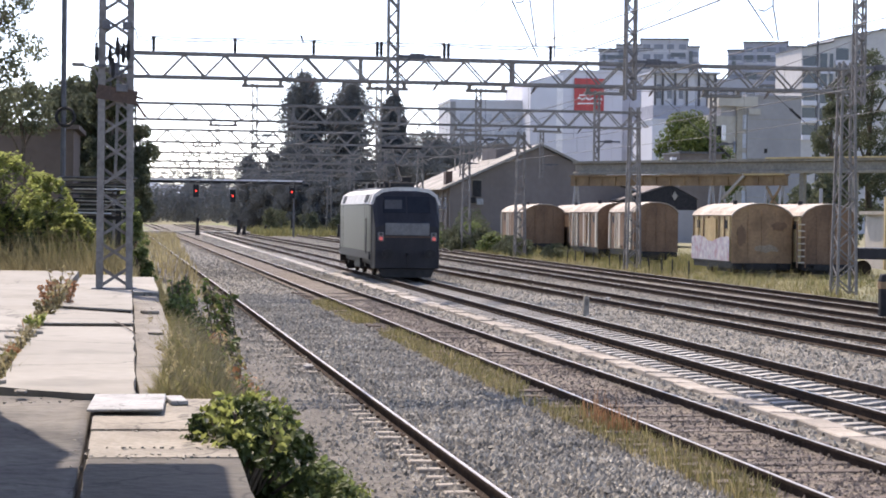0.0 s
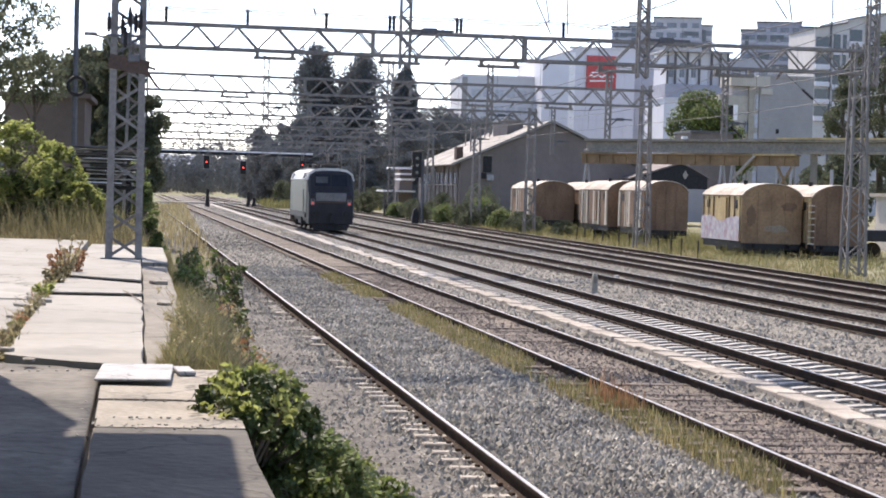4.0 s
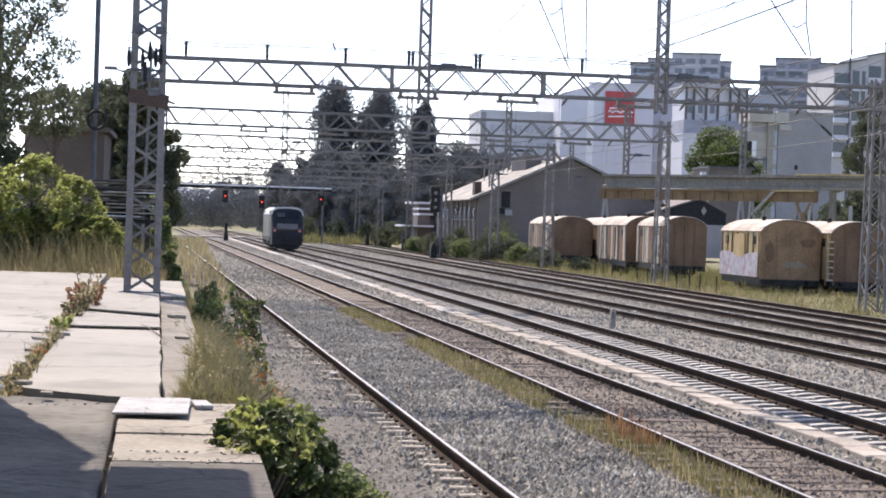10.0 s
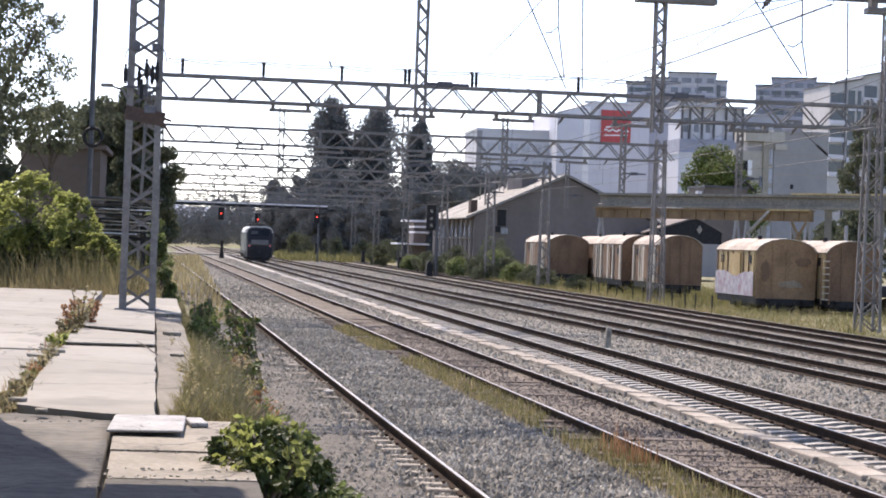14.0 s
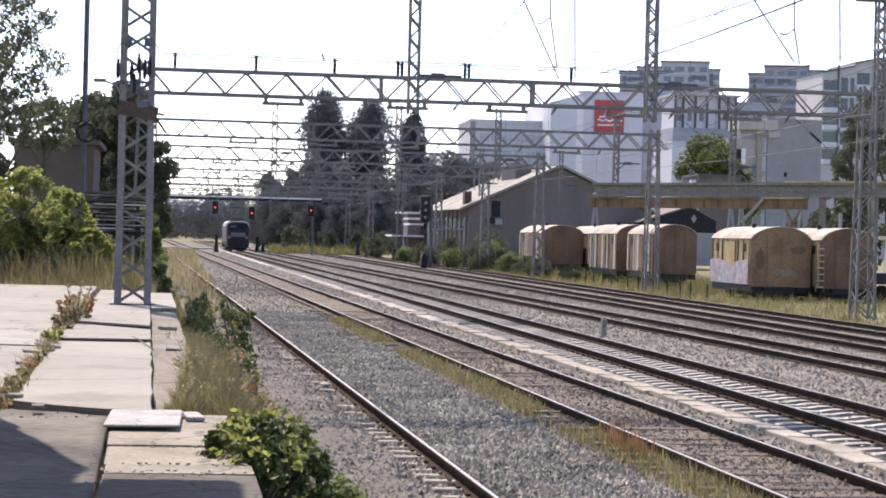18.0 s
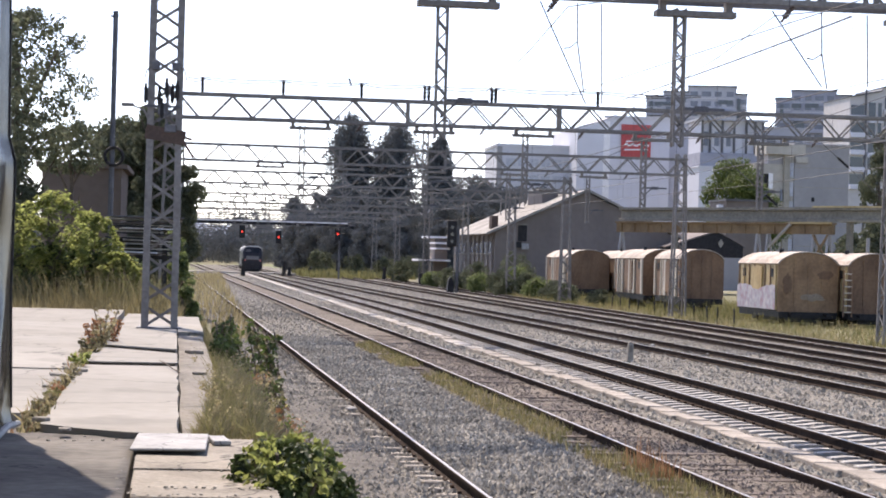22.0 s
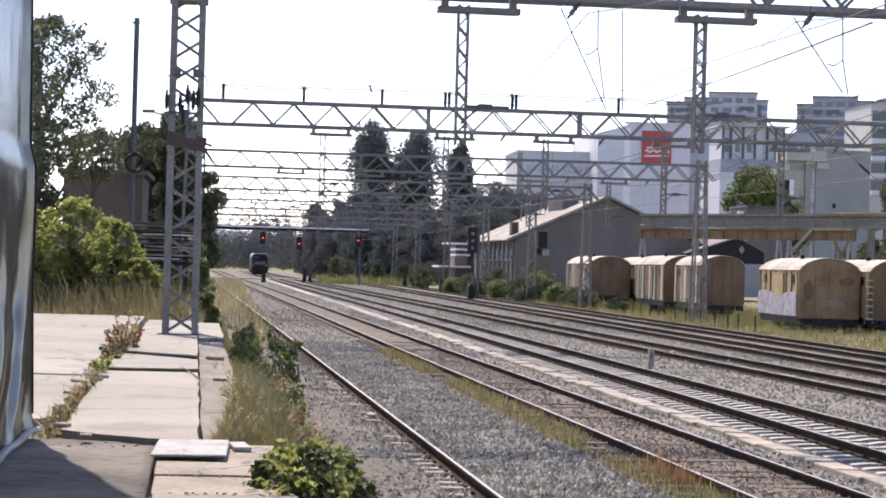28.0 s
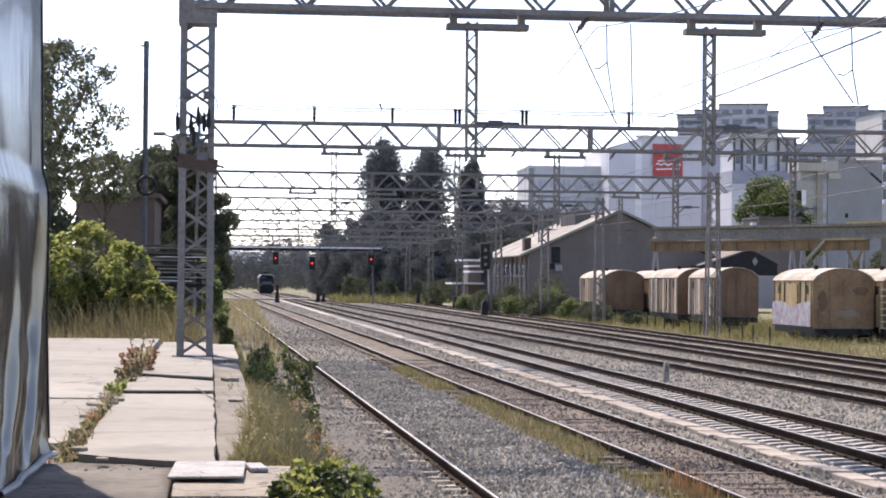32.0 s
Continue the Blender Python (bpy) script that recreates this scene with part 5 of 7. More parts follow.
for m, w, h, name, seed in ((pose(28.4, 89.96, 1.0), 0.75, 0.5, "wagon_smear", 3), (pose(28.95, 89.955, 2.0), 0.5, 0.6, "wagon_end", 5), (pose(27.15, 89.95, 1.25), 0.3, 1.3, "wagon_end", 9)):
    rnd = random.Random(seed)
    blot = B()
    prism(blot, [(w * math.cos(0.42 * i) * rnd.uniform(0.55, 1.0), h * 0.5 + h * 0.5 * math.sin(0.42 * i) * rnd.uniform(0.5, 1.0)) for i in range(15)], "y", -0.004, 0.0)
    part("paint_patch", blot, M[name], near_wagon, "weathered paint patch", m=near_wagon.matrix_basis.inverted() @ m)
ladder(pose(29.72, 88.85, 0.4))
wagon(pose(28.1, 110.0, 0.0), 6.3, 2.6, "brown covered wagon with ribbed cream side", "wagon_cream")
wagon(pose(27.7, 117.5, 0.0), 8.2, 2.7, "brown covered wagon with ribbed cream side", "wagon_cream")
wagon(pose(27.4, 140.0, 0.0), 9.5, 3.0, "brown covered wagon with a white-edged roof beside the shed", "wagon_cream")
wagon(pose(30.6, 138.0, 0.0), 9.0, 2.9, "brown covered wagon half hidden behind the others", "wagon_cream")
fence_rnd = random.Random(21)
FENCE = mesh_of(prism(B(), [(-0.035, 0), (0.035, 0), (0.03, 0.85), (0.0, 0.92), (-0.03, 0.85)], "y", -0.035, 0.035), "fence_post", M["black"])
for i in range(11):
    p = new("fence_post", FENCE)
    p.matrix_basis = pose(24.2 + fence_rnd.uniform(-0.1, 0.1), 88 + 2.9 * i + fence_rnd.uniform(-0.7, 0.7), -0.22, fence_rnd.uniform(-3, 3), fence_rnd.uniform(-4, 4), 0)
    tagged(p, "thin dark fence post in the dry grass", "fence post", "fence posts")
bollard = thing("track_bollard", pose(20.4, 53.6, -0.2), "dark weathered post beside the tracks", "post")
part("post", prism(B(), [(-0.13, 0), (0.13, 0), (0.13, 1.15), (0.08, 1.32), (-0.08, 1.32), (-0.13, 1.15)], "y", -0.13, 0.13), M["black"], bollard, bevel=0.03)
part("band", box(B(), -0.14, 0.14, -0.14, 0.14, 0.9, 1.1), M["crane_yellow"], bollard, "faded yellow band")
# ---- buildings ----
def windows(parent, x0, x1, z0, z1, nx, nz, face, w, h, axis="y", recess=0.12, material="window"):
    """Rows of recessed panes with frames on a wall that faces the railway; face: the wall's plane."""
    pane = mesh_of(box(B(), -w / 2, w / 2, -0.02, 0.02, 0, h), "pane", M[material])
    frame_bm = B()
    t = max(0.08, w * 0.07)
    for a in ((-w / 2 - t, w / 2 + t, -0.1, 0.05, -t, 0), (-w / 2 - t, w / 2 + t, -0.1, 0.05, h, h + t), (-w / 2 - t, -w / 2, -0.1, 0.05, 0, h), (w / 2, w / 2 + t, -0.1, 0.05, 0, h), (-0.04, 0.04, -0.06, 0.05, 0, h)):
        box(frame_bm, *a)
    fr = mesh_of(frame_bm, "window_frame", M["grey_wall"])
    for i in range(nx):
        for k in range(nz):
            x = x0 + (x1 - x0) * (i + 0.5) / nx
            z = z0 + (z1 - z0) * (k + 0.5) / nz - h / 2
            m = pose(x, face - 0.02, z) if axis == "y" else pose(face - 0.02, x, z, 0, 0, -90)
            win = part("window", fr, None, parent, m=m)
            part("pane", pane, None, win)


def block(name, x0, x1, y0, y1, h, material, label, category="building", z0=-0.4, group="", parapet=0.6):
    b = thing(name, pose(0, 0, 0), label, category, group)
    part("wall", box(B(), x0, x1, y0, y1, z0, h), M[material], b)
    part("roof_edge", box(B(), x0 - 0.25, x1 + 0.25, y0 - 0.25, y1 + 0.25, h + 0.004, h + parapet), M[material], b)
    return b


# long goods shed with a low gable
shed = thing("goods_shed", pose(27.0, 185, -0.1, 0, 0, 1.2), "old brown-grey goods shed with a low pale corrugated gable roof", "shed")
SW, EH, RH, SL = 17.6, 5.45, 9.65, 27.0
wall = part("wall", prism(B(), [(0, 0), (SW, 0), (SW, EH), (SW / 2, RH - 0.15), (0, EH)], "y", 0.0, SL), M["hut_wall"], shed)
for sx, n in ((0, 22), (1, 22)):
    for i in range(n):
        y0, y1 = -0.5 + (SL + 1) * i / n, -0.5 + (SL + 1) * (i + 1) / n - 0.03
        bm = B()
        e, r = ((-0.9, EH - 0.25), (SW / 2 + 0.02, RH)) if sx == 0 else ((SW + 0.9, EH - 0.25), (SW / 2 - 0.02, RH))
        prism(bm, [e, r, (r[0], r[1] + 0.1), (e[0], e[1] + 0.1)], "y", y0, y1)
        part("roof_sheet", bm, M["hut_roof"], shed)
lantern = part("ridge_vent", box(B(), SW / 2 - 2.6, SW / 2 - 1.0, 9.0, 17.0, RH - 1.1, RH + 0.25), M["hut_wall"], shed, "raised ridge vent")
part("vent_roof", box(B(), SW / 2 - 2.9, SW / 2 - 0.7, 8.8, 17.2, RH + 0.26, RH + 0.42), M["hut_roof"], lantern)
part("roof_hatch", box(B(), 0.1, 0.75, 3.0, 4.4, EH - 0.1, EH + 1.6), M["rust"], shed, "rusty chimney stub on the roof edge")
for i in range(6):
    part("vent_post", box(B(), SW / 2 - 5.4 + 0.5 * i, SW / 2 - 5.3 + 0.5 * i, 17.5, 17.6, RH - 2.2 + 0.2 * i, RH - 0.1), M["hut_roof"], shed, "pale slat of the roof light")
part("aircon_box", box(B(), 2.55, 3.2, -0.4, -0.06, 3.85, 4.4), M["white"], shed, "white air conditioner on the gable wall")
part("vent_hood", box(B(), 1.8, 2.5, -0.3, -0.06, 4.0, 4.55), M["black"], shed, "dark vent hood on the gable wall")
part("barge_board", bar(bar(B(), (-0.9, -0.52, EH - 0.2), (SW / 2, -0.52, RH + 0.05), 0.08, 0.22), (SW / 2, -0.52, RH + 0.05), (SW + 0.9, -0.52, EH - 0.2), 0.08, 0.22), M["hut_roof"], shed)
for x, z, w, h in ((2.2, 4.6, 0.85, 1.55), (13.5, 1.0, 2.6, 3.0)):
    o = part("window", box(B(), x, x + w, -0.06, 0.02, z, z + h), M["black"], shed, "dark opening in the gable wall")
    part("lintel", box(B(), x - 0.1, x + w + 0.1, -0.1, 0.0, z + h, z + h + 0.15), M["concrete_dark"], o)
for i in range(9):
    o = part("window", box(B(), -0.05, 0.02, 2 + 2.8 * i, 3.4 + 2.8 * i, 3.4, 4.5), M["window"], shed, "dusty side window")
    part("sill", box(B(), -0.14, -0.0, 1.9 + 2.8 * i, 3.5 + 2.8 * i, 3.28, 3.4), M["concrete"], o)
for i in range(9):
    part("pilaster", box(B(), -0.16, 0.0, 0.7 + 2.8 * i, 1.1 + 2.8 * i, 0, EH - 0.3), M["hut_wall"], shed)

annex = thing("low_annex", pose(24.5, 214, -0.1), "low lean-to with white roof edges beyond the goods shed", "shed")
for i, (z, x0, x1) in enumerate(((5.0, -0.9, 1.6), (4.35, 0.05, 1.6), (3.75, 0.05, 1.6), (2.45, -1.95, 1.6))):
    part("roof", box(B(), x0, x1, -0.6 * i, 5, z, z + 0.2), M["sign_white"], annex)
part("wall", box(B(), 0.1, 1.5, 0.5, 5, 0, 4.95), M["hut_wall"], annex)
for x in (-1.8, -0.4, 1.3):
    part("post", box(B(), x - 0.06, x + 0.06, -1.7, -1.58, 0, 2.45), M["steel_dark"], annex)

dark_shed = thing("dark_shed", pose(43.3, 182, 0.35, 0, 0, 1.2), "small dark gabled shed behind the wagons", "shed")
part("wall", prism(B(), [(0, 0), (7.2, 0), (7.2, 4.2), (4.6, 5.5), (0, 4.0)], "y", 0, 10), M["black"], dark_shed)
part("roof", prism(B(), [(-0.4, 3.92), (4.6, 5.55), (4.6, 5.68), (-0.4, 4.05)], "y", -0.1, 10.4), M["hut_wall"], dark_shed)
part("roof", prism(B(), [(4.6, 5.55), (7.4, 4.15), (7.4, 4.28), (4.6, 5.68)], "y", -0.1, 10.4), M["hut_wall"], dark_shed)
part("badge", prism(B(), [(4.72, 4.45), (5.0, 4.02), (5.28, 4.45), (5.0, 4.88)], "y", -0.06, -0.002), M["concrete"], dark_shed, "pale diamond sign")
part("low_wall", box(B(), -9, 10, -3, -2.7, 0, 3.1), M["tan_wall"], dark_shed, "pale rendered wall")

# white factory with a red sign
fac = thing("white_factory", pose(0, 0, 0), "large white clad factory with a red sign on its wall", "factory")
part("wall", prism(B(), [(78.8, -0.4), (99.3, -0.4), (99.3, 34.6), (86.3, 35.0), (84.6, 33.8), (78.8, 32.3)], "y", 420, 452), M["white_wall"], fac)
part("wall", box(B(), 99.3, 106.5, 423, 452, -0.4, 33.2), M["tower_wall"], fac)
part("cornice", box(B(), 84.6, 99.6, 419.6, 420.0, 34.35, 34.9), M["grey_wall"], fac)
# Sunlight on the wall's edge is put in as a whiter strip.
part("stair_strip", box(B(), 84.6, 86.0, 419.85, 420, -0.4, 33.6), M["sign_white"], fac, "vertical wall strip with sunlight put into its white")
for i in range(6):
    part("cladding_joint", box(B(), 86.2, 99.2, 419.93, 420.0, 4 + 5 * i, 4.12 + 5 * i), M["grey_wall"], fac)
for i in range(4):
    part("cladding_joint", box(B(), 88 + 3 * i, 88.1 + 3 * i, 419.93, 420.0, 0, 34), M["grey_wall"], fac)
sign = part("sign", box(B(), 88.45, 95.05, 419.6, 419.85, 26.0, 33.05), M["sign_red"], fac, "square red sign with a white stroke")
stroke = B()
for i in range(12):
    x = 89.2 + 0.45 * i
    bar(stroke, (x, 419.55, 28.6 + 0.25 * math.sin(i * 1.9)), (x + 0.42, 419.55, 28.6 + 0.25 * math.sin(i * 1.9 + 1.9)), 0.1, 0.34)
bar(stroke, (89.5, 419.55, 29.3), (91.2, 419.55, 29.5), 0.1, 0.3)
bar(stroke, (89.2, 419.55, 27.5), (94.4, 419.55, 27.7), 0.1, 0.28)
part("stroke", stroke, M["sign_white"], sign, "white flourish")

gl = block("office_block", 62.8, 81.0, 430, 450, 28.0, "grey_wall", "grey flat-roofed office block with faint windows")
windows(gl, 64.5, 80.2, 8, 26.4, 6, 5, 430, 2.0, 1.7, material="pale_glass")
part("edge_pier", box(B(), 62.6, 63.8, 429.6, 430, 0, 28), M["tan_wall"], gl)

def tower(x0, steps, body, slots, bands, label):
    """A tower that faces the yard; steps: (x0, x1, top) of each roof step, all along its front."""
    a = math.degrees(math.atan2(x0, 600))
    k = math.cos(radians(a))
    t = thing("apartment_tower", pose(x0, 600, 0, 0, 0, -a), label, "apartment tower", "apartment towers")
    for n, (u, v, top) in enumerate(steps):
        u, v, d = (u - x0) * k, (v - x0) * k, 0.3 * (n % 2)
        part("wall", box(B(), u, v, d, 16, -0.4, top), M[body], t)
        part("roof_edge", box(B(), u - 0.25, v + 0.25, d - 0.5, 16.2, top + 0.004, top + 0.42), M["steel_dark"], t, "dark flat roof edge")
        for z in np.arange(top - 3.2, 28, -3.05):
            part("floor_band", box(B(), u + 0.1, v - 0.1, d - 0.12, d, z - 0.55, z - 0.25), M["grey_wall"], t, "paler floor edge")
            m = max(1, int((v - u) / 3.1))
            for i in range(m):
                c = u + (v - u) * (i + 0.5) / m
                w = (v - u) / m * (0.3 if (i + n) % 3 else 0.4)
                win = part("window", box(B(), c - w, c + w, d - 0.05, d + 0.02, z + 0.15, z + 1.75), M["window"], t)
                part("sill", box(B(), c - w - 0.1, c + w + 0.1, d - 0.2, d - 0.06, z, z + 0.15), M["grey_wall"], win)
    for u, v, z0, z1 in slots:
        part("loggia", box(B(), (u - x0) * k, (v - x0) * k, -0.14, 0.02, z0, z1), M["glass"], t, "dark recessed loggia")
    for u, v, z0, z1 in bands:
        part("balcony", box(B(), (u - x0) * k, (v - x0) * k, -1.4, -0.15, z0, z1), M["blue_shade_wall"], t, "grey-blue balcony front")
    return t


tower(150.0, ((134.0, 139.6, 55.3), (139.6, 147.5, 56.9), (147.5, 162.8, 58.7), (162.8, 166.3, 56.4)), "tower_wall",
      ((163.1, 164.2, 51.6, 55.2), (163.1, 164.2, 46.0, 50.0), (136.8, 142.0, 52.7, 53.8), (135.2, 136.2, 46, 54), (157.1, 161.8, 53.3, 54.6)), ((134.4, 147.0, 49.6, 50.8), (150, 162, 50.2, 51.4)), "grey-blue apartment tower with a stepped roof")
tower(188.0, ((175.6, 180.8, 56.2), (180.8, 195.3, 58.7), (195.3, 200.2, 57.3)), "blue_shade_wall",
      ((180.9, 184.0, 53.4, 54.7), (185.2, 189.6, 53.5, 54.8), (193.5, 194.9, 50.8, 54.9), (196.4, 197.5, 50.9, 55.0), (177.0, 178.2, 50.6, 54.4), (181.5, 185.0, 46.0, 49.0)), ((181, 199, 49.2, 50.4), (181, 199, 45.4, 46.6)), "stepped-roof apartment tower, its shade put into darker grey-blue walls")

rb = thing("apartment_block", pose(0, 0, 0), "long cream apartment block with dark balconies", "apartment block")
part("wall", prism(B(), [(149.9, -0.4), (190, -0.4), (190, 52), (162.2, 46.9), (157.8, 46.0), (157.8, 45.2), (149.9, 43.6)], "y", 450, 470), M["cream_wall"], rb)
part("roof_edge", prism(B(), [(149.7, 43.6), (157.7, 45.22), (157.7, 45.5), (149.7, 43.9)], "y", 449.4, 470), M["steel_dark"], rb, "dark sloping roof edge")
part("roof_edge", prism(B(), [(157.8, 46.02), (162.2, 46.92), (190, 52.02), (190, 52.4), (162.2, 47.25), (157.8, 46.35)], "y", 449.4, 470), M["steel_dark"], rb, "dark sloping roof edge")
for k in range(5):
    dz = -4.1 * k
    for x0, x1, z0, z1 in ((150.2, 153.4, 39.4, 41.8), (154.5, 156.2, 38.8, 42.5), (156.8, 157.7, 38.9, 42.5), (158.4, 161.5, 41.0, 43.8), (163.0, 165.6, 41.6, 44.8)):
        lg = part("loggia", box(B(), x0, x1, 449.93, 450.02, z0 + dz, z1 + dz), M["glass"], rb, "dark recessed loggia")
        part("balcony_rail", box(B(), x0 - 0.2, x1 + 0.15, 449.1, 449.92, z0 + dz - 1.2, z0 + dz - 0.05), M["white_wall"], lg, "pale balcony front")
part("wall_pipe", box(B(), 153.55, 153.95, 449.6, 449.98, 0, 45.6), M["steel_dark"], rb, "dark chimney pipe")
part("end_wall", box(B(), 162.3, 162.9, 449.4, 449.99, 30, 46.6), M["brown_wall"], rb, "brown wall edge")

mid = block("flat_block", 96.0, 109.6, 380, 396, 22.2, "white_wall", "low flat-roofed block with a glazed white top floor", parapet=0.3)
part("band", box(B(), 96.1, 109.5, 380.1, 392, 22.51, 25.2), M["blue_shade_wall"], mid, "grey-blue parapet band")
part("inner_wall", box(B(), 96.4, 109.2, 381.0, 391, 25.2, 31.6), M["white_wall"], mid, "white panels of the top floor")
for x in (96.6, 98.2, 100.7, 103.1, 105.6, 107.4, 109.0):
    part("frame_post", box(B(), x - 0.18, x + 0.18, 380.3, 380.8, 25.21, 31.6), M["steel_dark"], mid, "dark upright post")
for x in (97.0, 99.2, 101.6):
    part("window", box(B(), x, x + 0.9, 380.92, 381.02, 26.6, 29.4), M["window"], mid)
part("frame_beam", box(B(), 95.8, 109.8, 379.6, 392, 31.604, 32.0), M["tower_wall"], mid, "grey roof edge")
wing = block("flat_block", 109.9, 119.0, 384, 398, 30.6, "tower_wall", "grey-blue flat-roofed block beside the glazed one", parapet=0.4)
for k in range(4):
    for i in range(3):
        win = part("window", box(B(), 110.8 + 2.8 * i, 112.6 + 2.8 * i, 383.9, 384.02, 27.6 - 3.2 * k, 29.2 - 3.2 * k), M["window"], wing)
        part("sill", box(B(), 110.6 + 2.8 * i, 112.8 + 2.8 * i, 383.7, 384.0, 27.35 - 3.2 * k, 27.6 - 3.2 * k), M["white_wall"], win)

conc = block("concrete_building", 91.2, 100.0, 300, 316, 22.0, "tan_wall", "plain grey concrete building with a stair tower", parapet=0.35)
st = part("stair_tower", box(B(), 84.8, 89.5, 300.5, 309, -0.4, 19.0), M["tan_stair"], conc, "tan rendered stair tower")
part("stair_cap", box(B(), 86.4, 92.8, 299.7, 306, 20.5, 22.1), M["tan_stair"], conc, "pale projecting roof slab")
part("stair_neck", box(B(), 87.0, 91.2, 300.6, 306, 19.0, 20.5), M["tan_wall"], conc)
part("pier", box(B(), 89.5, 90.4, 299.9, 302, -0.4, 20.5), M["concrete"], conc, "darker concrete pier")
part("recess_wall", box(B(), 90.4, 91.2, 300.3, 303, -0.4, 20.5), M["pale_concrete"], conc)
win = part("window", box(B(), 86.2, 87.1, 300.38, 300.52, 15.2, 17.4), M["black"], conc, "open dark window")
part("shutter", box(B(), 87.12, 87.8, 300.3, 300.5, 15.1, 17.5), M["sign_white"], win, "white open shutter")
win = part("window", box(B(), 94.0, 94.5, 299.94, 300.02, 13.2, 13.9), M["black"], conc, "small dark wall opening")
for k in range(6):
    part("formwork_joint", box(B(), 91.3, 99.9, 299.97, 300.0, 3 + 3.1 * k, 3.08 + 3.1 * k), M["concrete"], conc)

part("window", box(B(), 88.9, 89.3, 299.85, 299.95, 13.0, 15.0), M["window"], conc)
for k in range(5):
    part("stair_window", box(B(), 90.5, 91.1, 300.22, 300.32, 5.0 + 3.0 * k, 7.2 + 3.0 * k), M["pale_glass"], conc, "pale stair window")
part("lower_roof", box(B(), 91.3, 93.2, 299.6, 299.98, 19.3, 20.2), M["tan_stair"], conc, "tan parapet step")
low_shed = thing("grey_shed", pose(63.7, 238, -0.4), "dark grey flat-roofed shed before the green tree", "shed")
part("wall", box(B(), 0, 5.4, 0, 8, 0, 11.2), M["hut_wall"], low_shed)
part("roof", box(B(), -0.2, 5.6, -0.3, 8.2, 11.204, 11.45), M["steel_dark"], low_shed)
part("vent_box", box(B(), -1.0, -0.4, 0, 1, 9.7, 10.7), M["white_wall"], low_shed, "small white vent box")
block("concrete_hut", -7.2, -3.85, 85, 92, 6.1, "brown_wall", "plain weathered concrete hut behind the trees", "hut", parapet=0.2)

# crane runway across the yard
crane = thing("gantry_crane", pose(34.0, 160, 0, 0, 0, -51.0), "old yellow-brown gantry crane spanning the yard", "gantry crane")
part("girder", prism(B(), [(-0.5, 6.2), (0.5, 6.2), (0.5, 6.4), (0.15, 6.45), (0.15, 7.05), (0.5, 7.1), (0.5, 7.3), (-0.5, 7.3), (-0.5, 7.1), (-0.15, 7.05), (-0.15, 6.45), (-0.5, 6.4)], "x", 0.0, 34), M["crane_grey"], crane, "long grey-brown girder")
# Pale bar puts the walkway edge's sunlight into colour.
part("walkway_edge", bar(B(), (19.0, -0.55, 7.35), (34, -0.55, 7.35), 0.12), M["wagon_side"], crane, "walkway edge with sunlight put into its pale yellow")
part("girder", box(box(B(), 0.0, 21.0, -0.75, -0.45, 5.25, 6.0), 0.0, 21.0, -0.95, -0.25, 6.0, 6.12), M["crane_yellow"], crane, "yellow-brown lower girder")
for i in range(15):
    part("stiffener", box(B(), 0.5 + 1.38 * i, 0.58 + 1.38 * i, -0.86, -0.75, 5.3, 5.95), M["crane_yellow"], crane)
for x in (0.4, 14.0, 15.0, 19.2, 20.5):
    part("leg", bar(bar(B(), (x, -0.6, 5.25), (x - 0.3, -1.0, 0.0), 0.16), (x, -0.4, 5.25), (x + 0.3, 0.1, 0.0), 0.16), M["tan_wall"], crane, "pale slender leg")
part("cross_brace", bar(bar(B(), (19.2, -0.7, 5.2), (20.5, -0.7, 3.2), 0.14), (20.5, -0.7, 5.2), (19.2, -0.7, 3.2), 0.14), M["crane_yellow"], crane)
part("brace", bar(B(), (15.3, -0.95, 4.2), (17.3, -0.95, 6.0), 0.2), M["pale_concrete"], crane)
part("rail", bar(B(), (17.3, -0.95, 6.1), (21.0, -0.95, 6.1), 0.14), M["wagon_side"], crane)
for x in (5.5, 22, 26.5, 32):
    part("post", box(B(), x - 0.2, x + 0.2, -0.2, 0.2, 0, 6.19), M["crane_grey"], crane)
far_legs = thing("yard_post", pose(40.0, 116, 0), "pale steel post in the yard", "post")
part("shaft", bar(B(), (0, 0, 0), (0, 0, 4.6), 0.22, n=8), M["tan_wall"], far_legs)

# ---- signals ----
gan = thing("signal_gantry", pose(-10, 235, 0.33, 0, 0, 0.6), "dark signal bridge across the tracks with three red signals", "signal gantry")
part("deck", box(B(), 0, 26.4, -0.5, 0.5, 5.8, 6.15), M["black"], gan)
# The deck's sunlit top edge is put in as this white box.
part("handrail", box(B(), 0, 26.4, -0.55, -0.5, 6.15, 6.3), M["sign_white"], gan, "pale deck edge with sunlight put into its white")
for x in (0.3, 25.45):
    part("leg", box(B(), x - 0.09, x + 0.09, -0.12, 0.12, -0.75, 5.8), M["steel_dark"], gan)
for i in range(12):
    part("rail_post", box(B(), 1 + 2.2 * i, 1.08 + 2.2 * i, -0.5, -0.42, 6.15, 6.9), M["steel_dark"], gan)
for x, lit in ((13.75, 4.9), (18.1, 4.35), (25.15, 4.9)):
    head = part("signal_head", box(B(), x - 0.33, x + 0.33, -0.75, -0.4, lit - 0.75, lit + 0.75), M["black"], gan, "black signal head", bevel=0.05)
    part("signal_lamp", bar(B(), (x, -0.80, lit), (x, -0.75, lit), 0.19, n=12), M["red_lamp"], head, "lit red signal lamp")
    part("hood", prism(B(), [(x - 0.3, lit + 0.22), (x + 0.3, lit + 0.22), (x + 0.3, lit + 0.27), (x - 0.3, lit + 0.27)], "y", -1.05, -0.76), M["black"], head)

